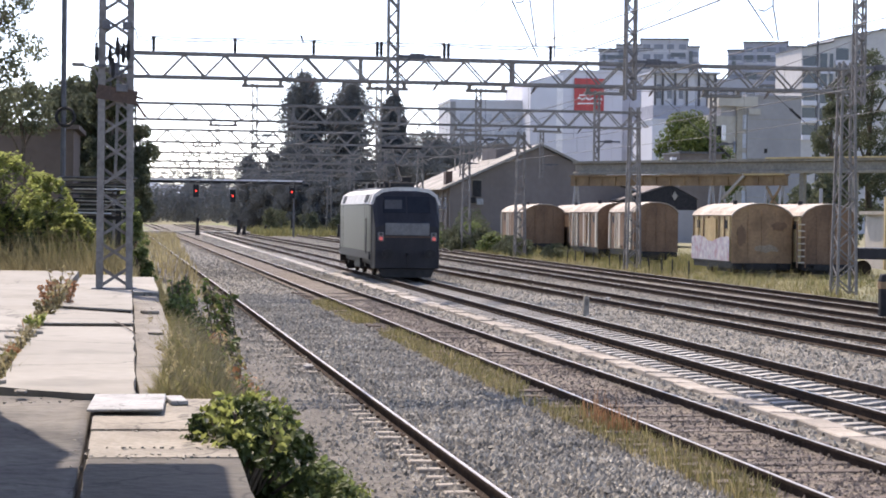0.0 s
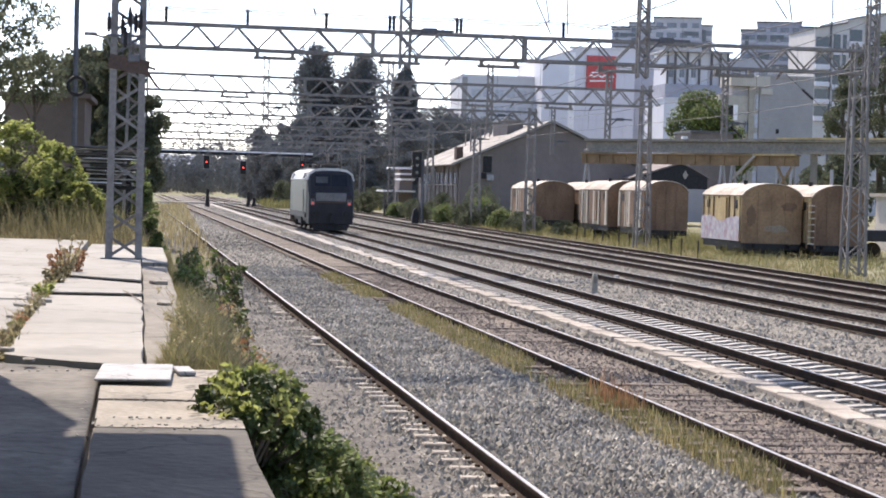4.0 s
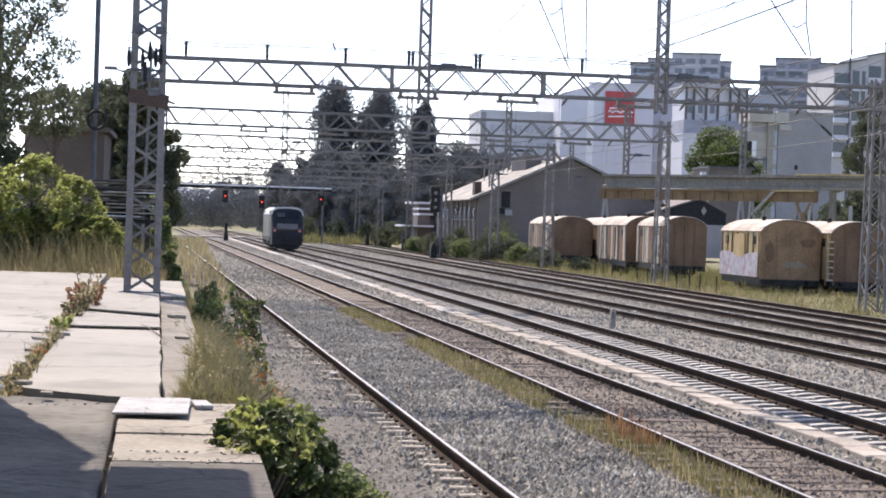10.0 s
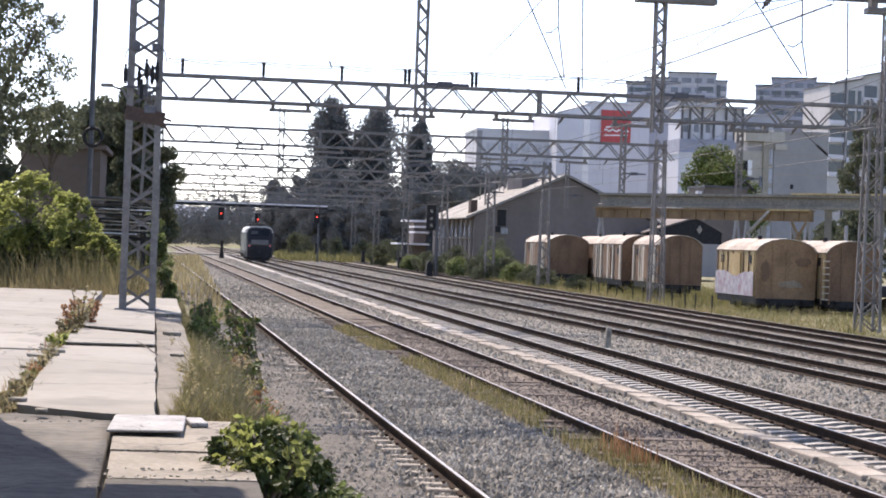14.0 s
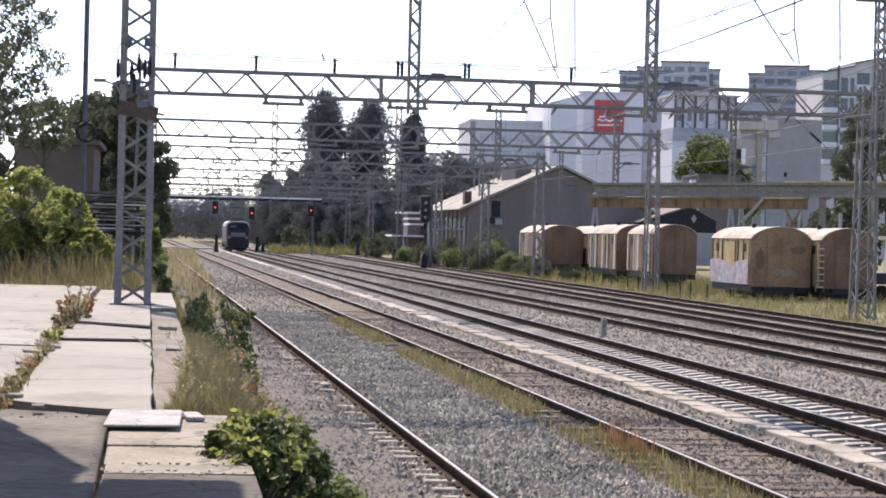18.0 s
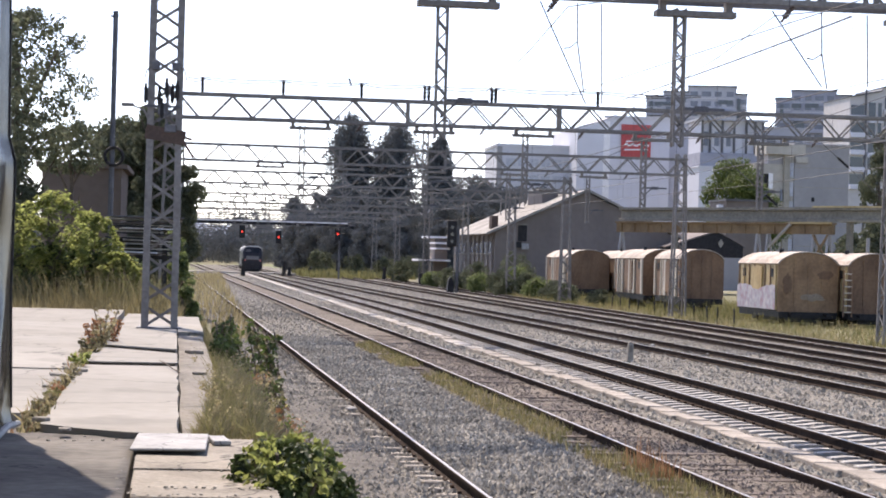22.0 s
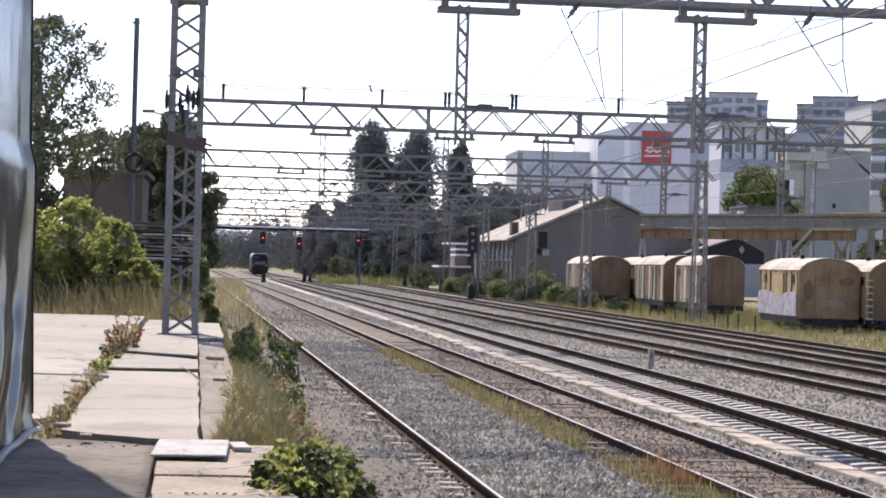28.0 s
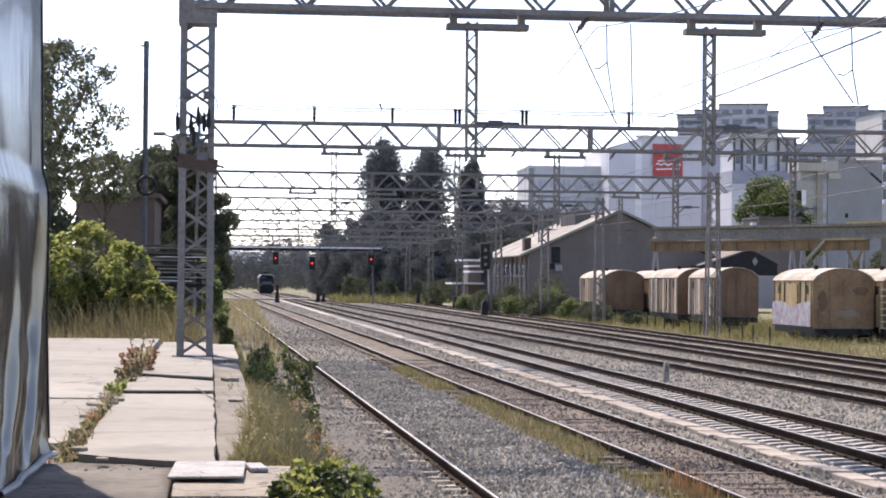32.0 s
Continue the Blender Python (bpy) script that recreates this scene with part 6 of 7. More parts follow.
def dwarf(x, y, h):
    d = thing("dwarf_signal", pose(x, y, -0.2), "small black ground signal beside the track", "ground signal", "ground signals")
    part("post", prism(B(), [(-0.3, 0), (0.3, 0), (0.14, h * 0.75), (-0.14, h * 0.75)], "y", -0.15, 0.15), M["black"], d)
    part("head", box(B(), -0.2, 0.2, -0.2, 0.15, h * 0.72, h), M["black"], d, bevel=0.04)


for a in ((4.2, 247, 2.2), (9.6, 255, 2.0), (17.0, 262, 2.3), (21.6, 200, 1.3), (10.6, 262, 1.2), (21.0, 236, 1.6), (13.4, 262, 1.2)):
    dwarf(*a)

sg = thing("main_signal", pose(20.3, 164, -0.2), "tall black signal on a post by the sidings", "signal")
part("post", bar(B(), (0.45, 0, 0), (0.45, 0, 5.4), 0.3, n=8), M["steel_dark"], sg)
hd = part("head", box(B(), -0.5, 0.3, -0.5, -0.1, 3.9, 6.1), M["black"], sg, "black signal head", bevel=0.08)
for z in (4.3, 4.9, 5.5):
    part("lens", bar(B(), (-0.1, -0.54, z), (-0.1, -0.5, z), 0.3, n=10), M["glass"], hd)
part("cabinet", prism(B(), [(-0.4, 0), (0.2, 0), (0.12, 1.0), (-0.1, 1.35), (-0.32, 1.0)], "y", -0.4, 0.2), M["black"], sg)
part("ladder", box(box(B(), 0.1, 0.14, -0.3, -0.26, 0, 4), 0.4, 0.44, -0.3, -0.26, 0, 4), M["steel"], sg)

peg = thing("marker_post", pose(12.1, 55.4, -0.22, 0, 1.5, 0), "short weathered concrete marker post in the ballast", "marker post")
part("post", prism(B(), [(-0.09, 0), (0.09, 0), (0.075, 0.52), (0.03, 0.6), (-0.05, 0.6), (-0.075, 0.52)], "y", -0.08, 0.08), M["concrete"], peg, bevel=0.012)
part("number_plate", box(B(), -0.05, 0.05, -0.085, -0.08, 0.3, 0.5), M["concrete_dark"], peg)

# ---- far side of the platform ----
tpole = thing("wooden_pole", pose(-3.02, 60, 0.6, 0, 0.0, 0), "tall dark wooden pole among the trees", "pole")
part("shaft", bar(B(), (0, 0, 0), (0.0, 0, 9.25), 0.17, 0.17, n=8), M["steel_dark"], tpole)
hoop = B()
turns = [[hoop.verts.new((0.06 + (0.27 + 0.05 * math.cos(v)) * math.cos(u), -0.12 + 0.05 * math.sin(v), 4.85 + (0.27 + 0.05 * math.cos(v)) * math.sin(u))) for v in (math.tau * j / 6 for j in range(6))] for u in (math.tau * i / 16 for i in range(16))]
for i in range(16):
    for j in range(6):
        hoop.faces.new((turns[i - 1][j - 1], turns[i - 1][j], turns[i][j], turns[i][j - 1]))
part("hoop", hoop, M["black"], tpole, "coiled dark cable")
part("cross_pin", bar(B(), (-0.16, 0, 9.1), (0.1, 0, 9.1), 0.05), M["steel_dark"], tpole)
lamp = thing("street_lamp", pose(-1.75, 55, 0.8), "grey street lamp with a curved arm beyond the platform", "street lamp")
part("pole", bar(B(), (0, 0, 0), (0, 0, 5.4), 0.12, n=8), M["steel"], lamp)
part("arm", bar(bar(B(), (0, 0, 5.4), (-0.18, 0, 5.75), 0.06), (-0.18, 0, 5.75), (-0.5, 0, 5.85), 0.05), M["steel"], lamp)
part("head", box(B(), -0.8, -0.45, -0.08, 0.08, 5.82, 5.92), M["steel"], lamp, bevel=0.02)
rack = thing("timber_stack", pose(-1.83, 54, 0.9, 0, 0, 2), "untidy stack of grey and white planks on a dark rack", "timber stack")
for x in (-0.6, 0.6):
    part("post", box(B(), x - 0.07, x + 0.07, -0.8, 0.8, 0, 2.05), M["black"], rack)
part("rack_shelf", box(B(), -0.85, 0.8, -0.85, 0.85, 1.5, 1.6), M["black"], rack)
for i in range(22):
    z = 1.62 + 0.046 * i
    a, b = -0.8 + random.uniform(-0.3, 0.5), 0.8 + random.uniform(-0.6, 0.3)
    part("plank", box(B(), a, b, -0.9 + random.uniform(-0.2, 0.3), 0.75, 0, random.uniform(0.02, 0.04)), M[("wood", "sign_white", "black", "concrete", "wood", "black", "pale_concrete")[i % 7]], rack, m=pose(0, 0, z, 0, random.uniform(-1.5, 1.5), random.uniform(-5, 5)))
part("sheet", box(B(), -1.0, 1.1, -0.95, 0.9, 2.62, 2.65), M["steel_dark"], rack, "dark sheet on top")
crossing = thing("level_crossing", pose(0, 281, 0), "pale road surface crossing the tracks", "level crossing", kind="structure")
part("deck", box(B(), -4, 22, -2.5, 2.5, -0.3, 0.015), M["pale_concrete"], crossing)


# things standing past the wagons
flat = thing("flat_wagon", pose(33.2, 92, -0.2), "low dark flat wagon standing past the covered ones", "wagon")
part("deck", box(B(), 0.0, 5.5, 0, 2.6, 0.95, 1.5), M["loco_black"], flat, bevel=0.03)
for x in (0.9, 4.4):
    part("wheel", bar(B(), (x, 0.5, 0.45), (x, 0.62, 0.45), 0.9, 0.9, n=16), M["rail_side"], flat)
    part("wheel", bar(B(), (x, 2.0, 0.45), (x, 2.12, 0.45), 0.9, 0.9, n=16), M["rail_side"], flat)
shack = thing("yard_shack", pose(40.3, 105, -0.2), "small tan shack beside the wagons", "hut")
part("wall", box(B(), 0, 4.0, 0, 4, 0, 3.2), M["tan_stair"], shack)
part("roof", box(B(), -0.3, 4.3, -0.4, 4.3, 3.2, 3.4), M["concrete"], shack)
part("door", box(B(), 0.5, 1.4, -0.05, 0.02, 0.0, 2.0), M["white_wall"], shack, "pale door")
part("corner_post", box(B(), -0.45, -0.25, -0.3, -0.1, 0, 4.2), M["wagon_side"], shack, "yellow post")
# ---- tarpaulin stand beside the camera ----
def tarp_stand():
    c = thing("tarpaulin_stand", pose(-1.42, 14.5, PLAT - 0.018), "tall stand draped in shiny creased silver tarpaulin", "tarpaulin")
    outline = ((0.0, 0.05), (0.06, 0.03), (0.14, 0.012), (1.0, -0.012), (1.75, -0.006), (1.93, -0.010), (2.1, -0.055), (3.3, -0.075), (5.25, -0.10))
    zs, xs = [p[0] for p in outline], [p[1] for p in outline]
    near_end = 2.75
    bm = B()
    grid = []
    for j in range(141):
        z = 5.25 * j / 140
        edge = float(np.interp(z, zs, xs))
        low = max(0.0, min(1.0, (1.8 - z) / 0.9))
        line = []
        for i in range(101):
            y = -near_end * (1 - i / 100)
            calm = min(1.0, -y / 0.25)
            swag = math.sin(5.0 * (y + 1.3 * math.exp(-1.5 * z)) + 3.0 * noise.noise((y * 0.7, z * 0.7, 4)))
            fold = low * (0.04 * swag + 0.010 * math.sin(15 * (y + 1.3 * math.exp(-1.5 * z)) + 4 * noise.noise((y * 1.5, z, 8))))
            fold *= min(1.0, 0.25 + z / 0.35)
            fold += low * 0.03 * noise.noise((y * 1.5, z * 2.4, 12)) * min(1.0, 0.25 + z / 0.35)
            fold += 0.020 * noise.noise((y * 1.3 + z * 0.4, z * 0.8, 2)) + 0.006 * noise.noise((y * 5, z * 2.2, 6))
            line.append(bm.verts.new((edge + calm * (fold - 0.035) - 0.012 * calm, y, z)))
        back = [bm.verts.new((edge - 0.16 * k, 0.03 + 0.02 * math.sin(k), z)) for k in range(1, 8)]
        grid.append(line + back)
    for a, b in zip(grid, grid[1:]):
        for i in range(len(a) - 1):
            bm.faces.new((a[i], a[i + 1], b[i + 1], b[i]))
    foot = [v.co + Vector((0.02, 0, 0.03)) for v in grid[0][:101]]
    part("tarpaulin", bm, M["foil"], c, smooth=True)
    hem = B()
    rings = [[hem.verts.new(p + Vector((0.025 * math.cos(1.047 * k), 0, 0.025 * math.sin(1.047 * k)))) for k in range(6)] for p in foot[::5]]
    for a, b in zip(rings, rings[1:]):
        for k in range(6):
            hem.faces.new((a[k], a[(k + 1) % 6], b[(k + 1) % 6], b[k]))
    part("hem", hem, M["white"], c, "white rope hem")
    strip = B()
    for (z0, x0), (z1, x1) in zip(outline[2:], outline[3:]):
        bar(strip, (x0 - 0.004, 0.05, z0), (x1 - 0.004, 0.05, z1), 0.025, 0.03)
    part("edge_strip", strip, M["black"], c, "dark corner edge")
    return c


tarp_stand()
# ---- plants ----
RNG = np.random.default_rng(11)


def leaf_cloud(name, centres, radii, count, size, material, up=0.35, sunward=0.0):
    """Many small folded leaves spread through clumps; radii: (x, y, z) of each clump; sunward above 0 turns them to the light, below 0 edge-on to it."""
    centres, radii = np.array(centres, float), np.array(radii, float)
    if radii.ndim == 1:
        radii = np.repeat(radii[:, None], 3, 1)
    vol = radii.prod(1) ** 0.67
    pick = RNG.choice(len(centres), count, p=vol / vol.sum())
    d = RNG.normal(size=(count, 3))
    d /= np.linalg.norm(d, axis=1)[:, None]
    d *= RNG.random((count, 1)) ** 0.4
    p = centres[pick] + d * radii[pick]
    nrm = d + RNG.normal(0, 0.7, (count, 3)) + np.array((0, 0, up)) + max(0.0, sunward) * np.array(to_sun)
    if sunward < 0:
        nrm += sunward * (nrm @ np.array(to_sun))[:, None] * np.array(to_sun)[None]
    nrm /= np.linalg.norm(nrm, axis=1)[:, None]
    t = np.cross(nrm, RNG.normal(size=(count, 3)))
    t /= np.linalg.norm(t, axis=1)[:, None] + 1e-9
    b = np.cross(nrm, t)
    s = size * RNG.uniform(0.55, 1.3, (count, 1))
    v = np.stack([p - t * s, p + b * s * 0.55 + nrm * s * 0.12, p + t * s, p - b * s * 0.55 + nrm * s * 0.12], 1)
    f = (np.array([[0, 1, 2], [0, 2, 3]])[None] + 4 * np.arange(count)[:, None, None]).reshape(-1, 3)
    me = bpy.data.meshes.new(name)
    me.from_pydata(v.reshape(-1, 3).tolist(), [], f.tolist())
    me.materials.append(material)
    return me


def blades(name, spots, height, width, material, lean=0.35, per=1):
    """Grass: thin bent blades, three points tall, at the given spots (x, y, z, scale)."""
    spots = np.repeat(np.array(spots, float), per, 0)
    n = len(spots)
    h = height * spots[:, 3] * RNG.uniform(0.5, 1.25, n)
    a = RNG.uniform(0, 6.28, n)
    l = h * lean * RNG.uniform(0.1, 1.3, n)
    dx, dy = np.cos(a), np.sin(a)
    w = width * RNG.uniform(0.6, 1.3, n)
    p = spots[:, :3] + np.stack([RNG.normal(0, 0.05, n), RNG.normal(0, 0.05, n), np.zeros(n)], -1) * (per > 1)
    side = np.stack([-np.sin(a + 0.8), np.cos(a + 0.8), np.zeros(n)], -1) * w[:, None] / 2
    midp = p + np.stack([dx * l * 0.35, dy * l * 0.35, h * 0.6], -1)
    tip = p + np.stack([dx * l, dy * l, h], -1)
    v = np.stack([p - side, p + side, midp + side * 0.8, midp - side * 0.8, tip], 1)
    f4 = np.array([[0, 1, 2], [0, 2, 3], [3, 2, 4]])
    f = (f4[None] + 5 * np.arange(n)[:, None, None]).reshape(-1, 3)
    me = bpy.data.meshes.new(name)
    me.from_pydata(v.reshape(-1, 3).tolist(), [], f.tolist())
    me.materials.append(material)
    return me


def trunk_mesh(h, r, limbs, spread, seed):
    rnd = random.Random(seed)
    bm = B()
    def limb(p, q, r0, r1, n=7):
        d = (Vector(q) - Vector(p)).normalized()
        s = d.orthogonal().normalized()
        u = d.cross(s)
        rings = []
        for c, rr in ((Vector(p), r0), (Vector(p).lerp(Vector(q), 0.5) + Vector((rnd.uniform(-1, 1), rnd.uniform(-1, 1), 0)) * r0 * 0.6, (r0 + r1) / 2), (Vector(q), r1)):
            rings.append([bm.verts.new(c + (s * math.cos(6.283 * i / n) + u * math.sin(6.283 * i / n)) * rr) for i in range(n)])
        for a, b in zip(rings, rings[1:]):
            for i in range(n):
                bm.faces.new((a[i], a[(i + 1) % n], b[(i + 1) % n], b[i]))
    limb((0, 0, 0), (rnd.uniform(-0.2, 0.2), 0, h * 0.85), r, r * 0.3)
    for i in range(limbs):
        z = h * (0.3 + 0.5 * i / limbs)
        a = 2.4 * i + rnd.random()
        limb((0, 0, z), (spread * math.cos(a), spread * math.sin(a), z + h * rnd.uniform(0.12, 0.3)), r * 0.4, r * 0.1, 5)
    return mesh_of(bm, "trunk", M["bark"], smooth=True)


def tree(x, y, z, h, spread, leaves, size, material, label, seed, shape="round", low=0.3, category="tree", name="tree", group="", up=0.35):
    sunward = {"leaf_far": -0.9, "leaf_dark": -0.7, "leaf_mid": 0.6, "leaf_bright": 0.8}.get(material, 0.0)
    rnd = random.Random(seed)
    t = thing(name, pose(x, y, z), label, category, group)
    part("trunk", trunk_mesh(h, max(0.08, h * 0.022), 7, spread * 0.6, seed), None, t)
    cs, rs = [], []
    n = {"round": 46, "poplar": 80, "airy": 190, "bushy": 150}[shape]
    for i in range(n):
        f = low + (1 - low) * (i + rnd.random()) / n
        if shape == "poplar":
            w = spread * min(1.0, (1.03 - f) * 4.5) ** 0.6 * (0.8 + 0.3 * rnd.random())
            a, q = rnd.uniform(0, 6.28), rnd.random() ** 0.5 * 0.72
            r = spread * rnd.uniform(0.34, 0.5) * min(1, 0.3 + (1.05 - f) * 4)
        else:
            w = spread * math.sin(math.pi * min(0.98, 0.12 + 0.86 * (f - low) / (1 - low))) ** 0.6
            a, q = rnd.uniform(0, 6.28), rnd.random() ** 0.5
            r = spread * (rnd.uniform(0.16, 0.40) if shape == "round" else rnd.uniform(0.05, 0.13) if shape == "bushy" else rnd.uniform(0.07, 0.2))
            w *= 1.12 if shape in ("airy", "bushy") else 1.0
        cs.append((w * q * math.cos(a), w * q * math.sin(a), h * f))
        rs.append((r, r, r * (1.5 if shape == "poplar" else 0.85)))
    part("crown", leaf_cloud("crown", cs, rs, leaves, size, M[material], up, sunward), None, t)
    return t


# poplars and the belt of trees behind the goods shed
for x, h, s, sd in ((23.1, 26.3, 4.1, 1), (31.0, 24.7, 4.3, 2), (38.3, 23.2, 2.5, 3)):
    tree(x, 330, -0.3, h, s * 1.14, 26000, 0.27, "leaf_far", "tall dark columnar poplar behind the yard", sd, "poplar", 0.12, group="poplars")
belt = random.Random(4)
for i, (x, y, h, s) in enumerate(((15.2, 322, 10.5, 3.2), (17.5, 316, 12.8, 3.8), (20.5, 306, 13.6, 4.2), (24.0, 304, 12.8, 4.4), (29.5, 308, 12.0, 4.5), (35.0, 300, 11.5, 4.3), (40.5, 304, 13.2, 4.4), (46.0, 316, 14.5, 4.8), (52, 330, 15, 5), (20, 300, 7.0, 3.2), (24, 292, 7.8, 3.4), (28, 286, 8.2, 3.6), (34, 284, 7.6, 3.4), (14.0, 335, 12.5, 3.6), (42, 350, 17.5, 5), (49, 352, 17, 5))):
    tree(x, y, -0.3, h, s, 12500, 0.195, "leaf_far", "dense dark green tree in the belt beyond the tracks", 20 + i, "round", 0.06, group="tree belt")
for i, (x, y, h, s) in enumerate(((15.0, 275, 4.2, 1.4), (17, 288, 3.8, 2.0), (19.5, 262, 3.4, 1.8), (23.5, 262, 3.2, 1.7), (26, 255, 3.5, 1.8), (21.5, 222, 2.8, 1.3))):
    tree(x, y, -0.3, h * 0.85, s, 3000, 0.12, "leaf_dark", "green bush beside the far tracks", 50 + i, "round", 0.05, "bush", "bush", "far bushes")
for i, (x, y, h, s) in enumerate(((23.6, 172, 2.5, 1.5), (25.2, 160, 2.3, 1.6), (26.3, 168, 3.4, 1.7), (24.6, 150, 1.7, 1.4), (22.6, 186, 1.8, 1.2), (24.2, 143, 1.4, 1.2), (24.0, 131, 1.2, 1.1), (25.2, 124, 0.9, 1.0), (23.2, 152, 1.2, 1.0), (22.9, 165, 1.5, 1.3), (23.6, 158, 1.9, 1.3), (24.4, 137, 1.3, 1.2), (22.3, 176, 1.5, 1.2), (21.9, 192, 1.4, 1.2))):
    tree(x, y, -0.2, h, s, 3400, 0.085, "leaf_mid" if i % 4 == 1 else "leaf_dark", "green bush growing against the goods shed", 60 + i, "round", 0.04, "bush", "bush", "shed bushes")
tree(70.2, 258, -0.3, 16.2, 6.0, 24000, 0.22, "leaf", "bright green round tree behind the crane", 80)
for i, (x, y, h, w) in enumerate(((70.6, 202, 15.6, 2.6), (73.2, 205, 18.8, 3.2), (77.0, 207, 21.5, 4.0), (82.5, 206, 22.5, 4.4))):
    tree(x, y, -0.3, h, w, 11000, 0.16, "leaf_dark", "broad grey-green leafy tree beside the concrete building", 84 + i, "round", 0.12, group="yard trees")

far_belt = thing("far_woods", pose(0, 0, 0), "hazy woods along the far end of the line", "woods", kind="stuff")
fc, fr = [], []
for i in range(150):
    x, y = belt.uniform(-45, 36), belt.uniform(560, 720)
    h = belt.uniform(8, 16) * (0.75 if -8 < x < 8 else 1)
    fc += [(x, y, h * 0.3), (x + belt.uniform(-2, 2), y, h * 0.7)]
    fr += [(3.2, 2.6, h * 0.34), (2.3, 2.2, h * 0.28)]
for i in range(60):
    x, y = belt.uniform(-45, -9), belt.uniform(330, 540)
    h = belt.uniform(8, 13)
    fc += [(x, y, h * 0.3), (x + belt.uniform(-2, 2), y, h * 0.7)]
    fr += [(3.2, 2.6, h * 0.34), (2.3, 2.2, h * 0.28)]
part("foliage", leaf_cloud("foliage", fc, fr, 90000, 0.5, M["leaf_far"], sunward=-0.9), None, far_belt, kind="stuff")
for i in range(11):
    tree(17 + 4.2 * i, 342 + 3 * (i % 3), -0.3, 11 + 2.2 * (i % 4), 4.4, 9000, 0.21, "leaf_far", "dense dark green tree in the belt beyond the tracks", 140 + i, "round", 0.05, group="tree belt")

for i in range(8):
    tree(55 + 4.2 * i, 172 + 4 * (i % 3), -0.3, 4.6 + 1.3 * (i % 3), 2.6, 2600, 0.26, "leaf_dark", "dark bushy tree behind the crane", 160 + i, "round", 0.04, group="yard trees")

# trees and bushes beyond the platform
tree(-5.75, 60, 0.6, 9.1, 2.1, 9500, 0.075, "leaf_dark", "tall leafy tree with loose outer twigs", 90, "airy", 0.52)
tree(-7.5, 57, 0.6, 10.6, 2.6, 13000, 0.08, "leaf_dark", "tall leafy tree with loose outer twigs", 97, "airy", 0.12)
tree(-6.0, 56, 0.6, 5.2, 1.5, 7500, 0.10, "leaf_dark", "dark undergrowth below the tall trees", 98, "round", 0.03, "bush", "bush", "platform bushes")
tree(-2.9, 94, 0.2, 8.9, 2.2, 24000, 0.125, "leaf_dark", "dark tree behind the platform mast", 91, "round", 0.06)
tree(-2.15, 84, 0.2, 8.1, 1.6, 21000, 0.10, "leaf_dark", "dark tree behind the platform mast", 92, "round", 0.04)
tree(-5.6, 104, 0.2, 8.8, 2.8, 9500, 0.15, "leaf_dark", "dark tree behind the concrete hut", 93, "round", 0.08)
tree(-10.5, 70, 0.4, 9.5, 3.2, 5000, 0.16, "leaf_dark", "dark tree at the platform's far side", 94, "airy", 0.05)
tree(-5.6, 80, 0.3, 7.3, 1.5, 3600, 0.085, "leaf_dark", "grey-green tree hanging over the concrete hut", 96, "airy", 0.74)
tree(-6.5, 58, 0.6, 6.6, 1.5, 9000, 0.085, "leaf_dark", "dense dark tree below the taller ones", 95, "round", 0.05)
tree(-4.3, 97, 0.2, 8.6, 2.0, 15000, 0.125, "leaf_dark", "dark tree behind the concrete hut", 89, "round", 0.05)
tree(-3.6, 76, 0.2, 2.6, 1.3, 3000, 0.11, "leaf_dark", "dark undergrowth below the tall trees", 99, "round", 0.03, "bush", "bush", "platform bushes")
for i, (x, y, h, s) in enumerate(((-3.75, 48, 3.15, 0.95), (-4.9, 47, 2.9, 1.0), (-3.0, 50, 2.7, 0.8), (-2.25, 49, 1.7, 0.6))):
    tree(x, y, 0.8, h, s, 4000, 0.062, "leaf_bright", "bright green bush beyond the platform end", 100 + i, "airy", 0.36, "bush", "bush", "platform bushes", up=1.3)
# Dark clumps paint the shade inside the platform bush.
for i, (x, y, h, s) in enumerate(((-3.7, 48.1, 2.3, 0.85), (-4.7, 47.3, 1.9, 0.9), (-3.0, 49.6, 2.1, 0.7))):
    tree(x, y, 0.8, h * 0.8, s * 0.85, 5000, 0.07, "leaf_vine", "undergrowth with the bush's inner shade put into its dark leaves", 105 + i, "round", 0.03, "bush", "bush", "platform bushes")
for i, (x, y, h, s) in enumerate(((-0.95, 60, 2.2, 0.5), (-1.3, 76, 3.0, 0.7), (-0.6, 48, 1.4, 0.4), (-1.9, 50, 2.0, 0.6))):
    tree(x, y, 0.3, h, s, 2000, 0.07, "leaf_mid", "leafy shrub behind the platform mast", 110 + i, "round", 0.05, "bush", "bush", "platform bushes")


def clump(name, x, y, z, cs, rs, count, size, material, label, category="bush"):
    t = thing(name, pose(x, y, z), label, category)
    for c in cs[:12]:
        part("stem", bar(B(), (c[0] * 0.2, c[1] * 0.2, -0.3), c, 0.016, n=4), M["bark"], t)
    part("leaves", leaf_cloud("leaves", cs, rs, count, size, M[material]), None, t)
    return t


rb = random.Random(8)
def blobs(n, sx, sy, sz, r):
    return [(rb.uniform(-sx, sx), rb.uniform(-sy, sy), rb.uniform(0, sz)) for _ in range(n)], [r * rb.uniform(0.7, 1.2) for _ in range(n)]


def mound(n, rx, ry, rz, r, low=-0.2, shell=0.0):
    """Clump centres spread through the upper part of a mound."""
    cs = []
    while len(cs) < n:
        d = Vector((rb.uniform(-1, 1), rb.uniform(-1, 1), rb.uniform(low, 1)))
        if shell <= d.length <= 1:
            cs.append((d.x * rx, d.y * ry, d.z * rz))
    return cs, [r * rb.uniform(0.7, 1.2) for _ in cs]


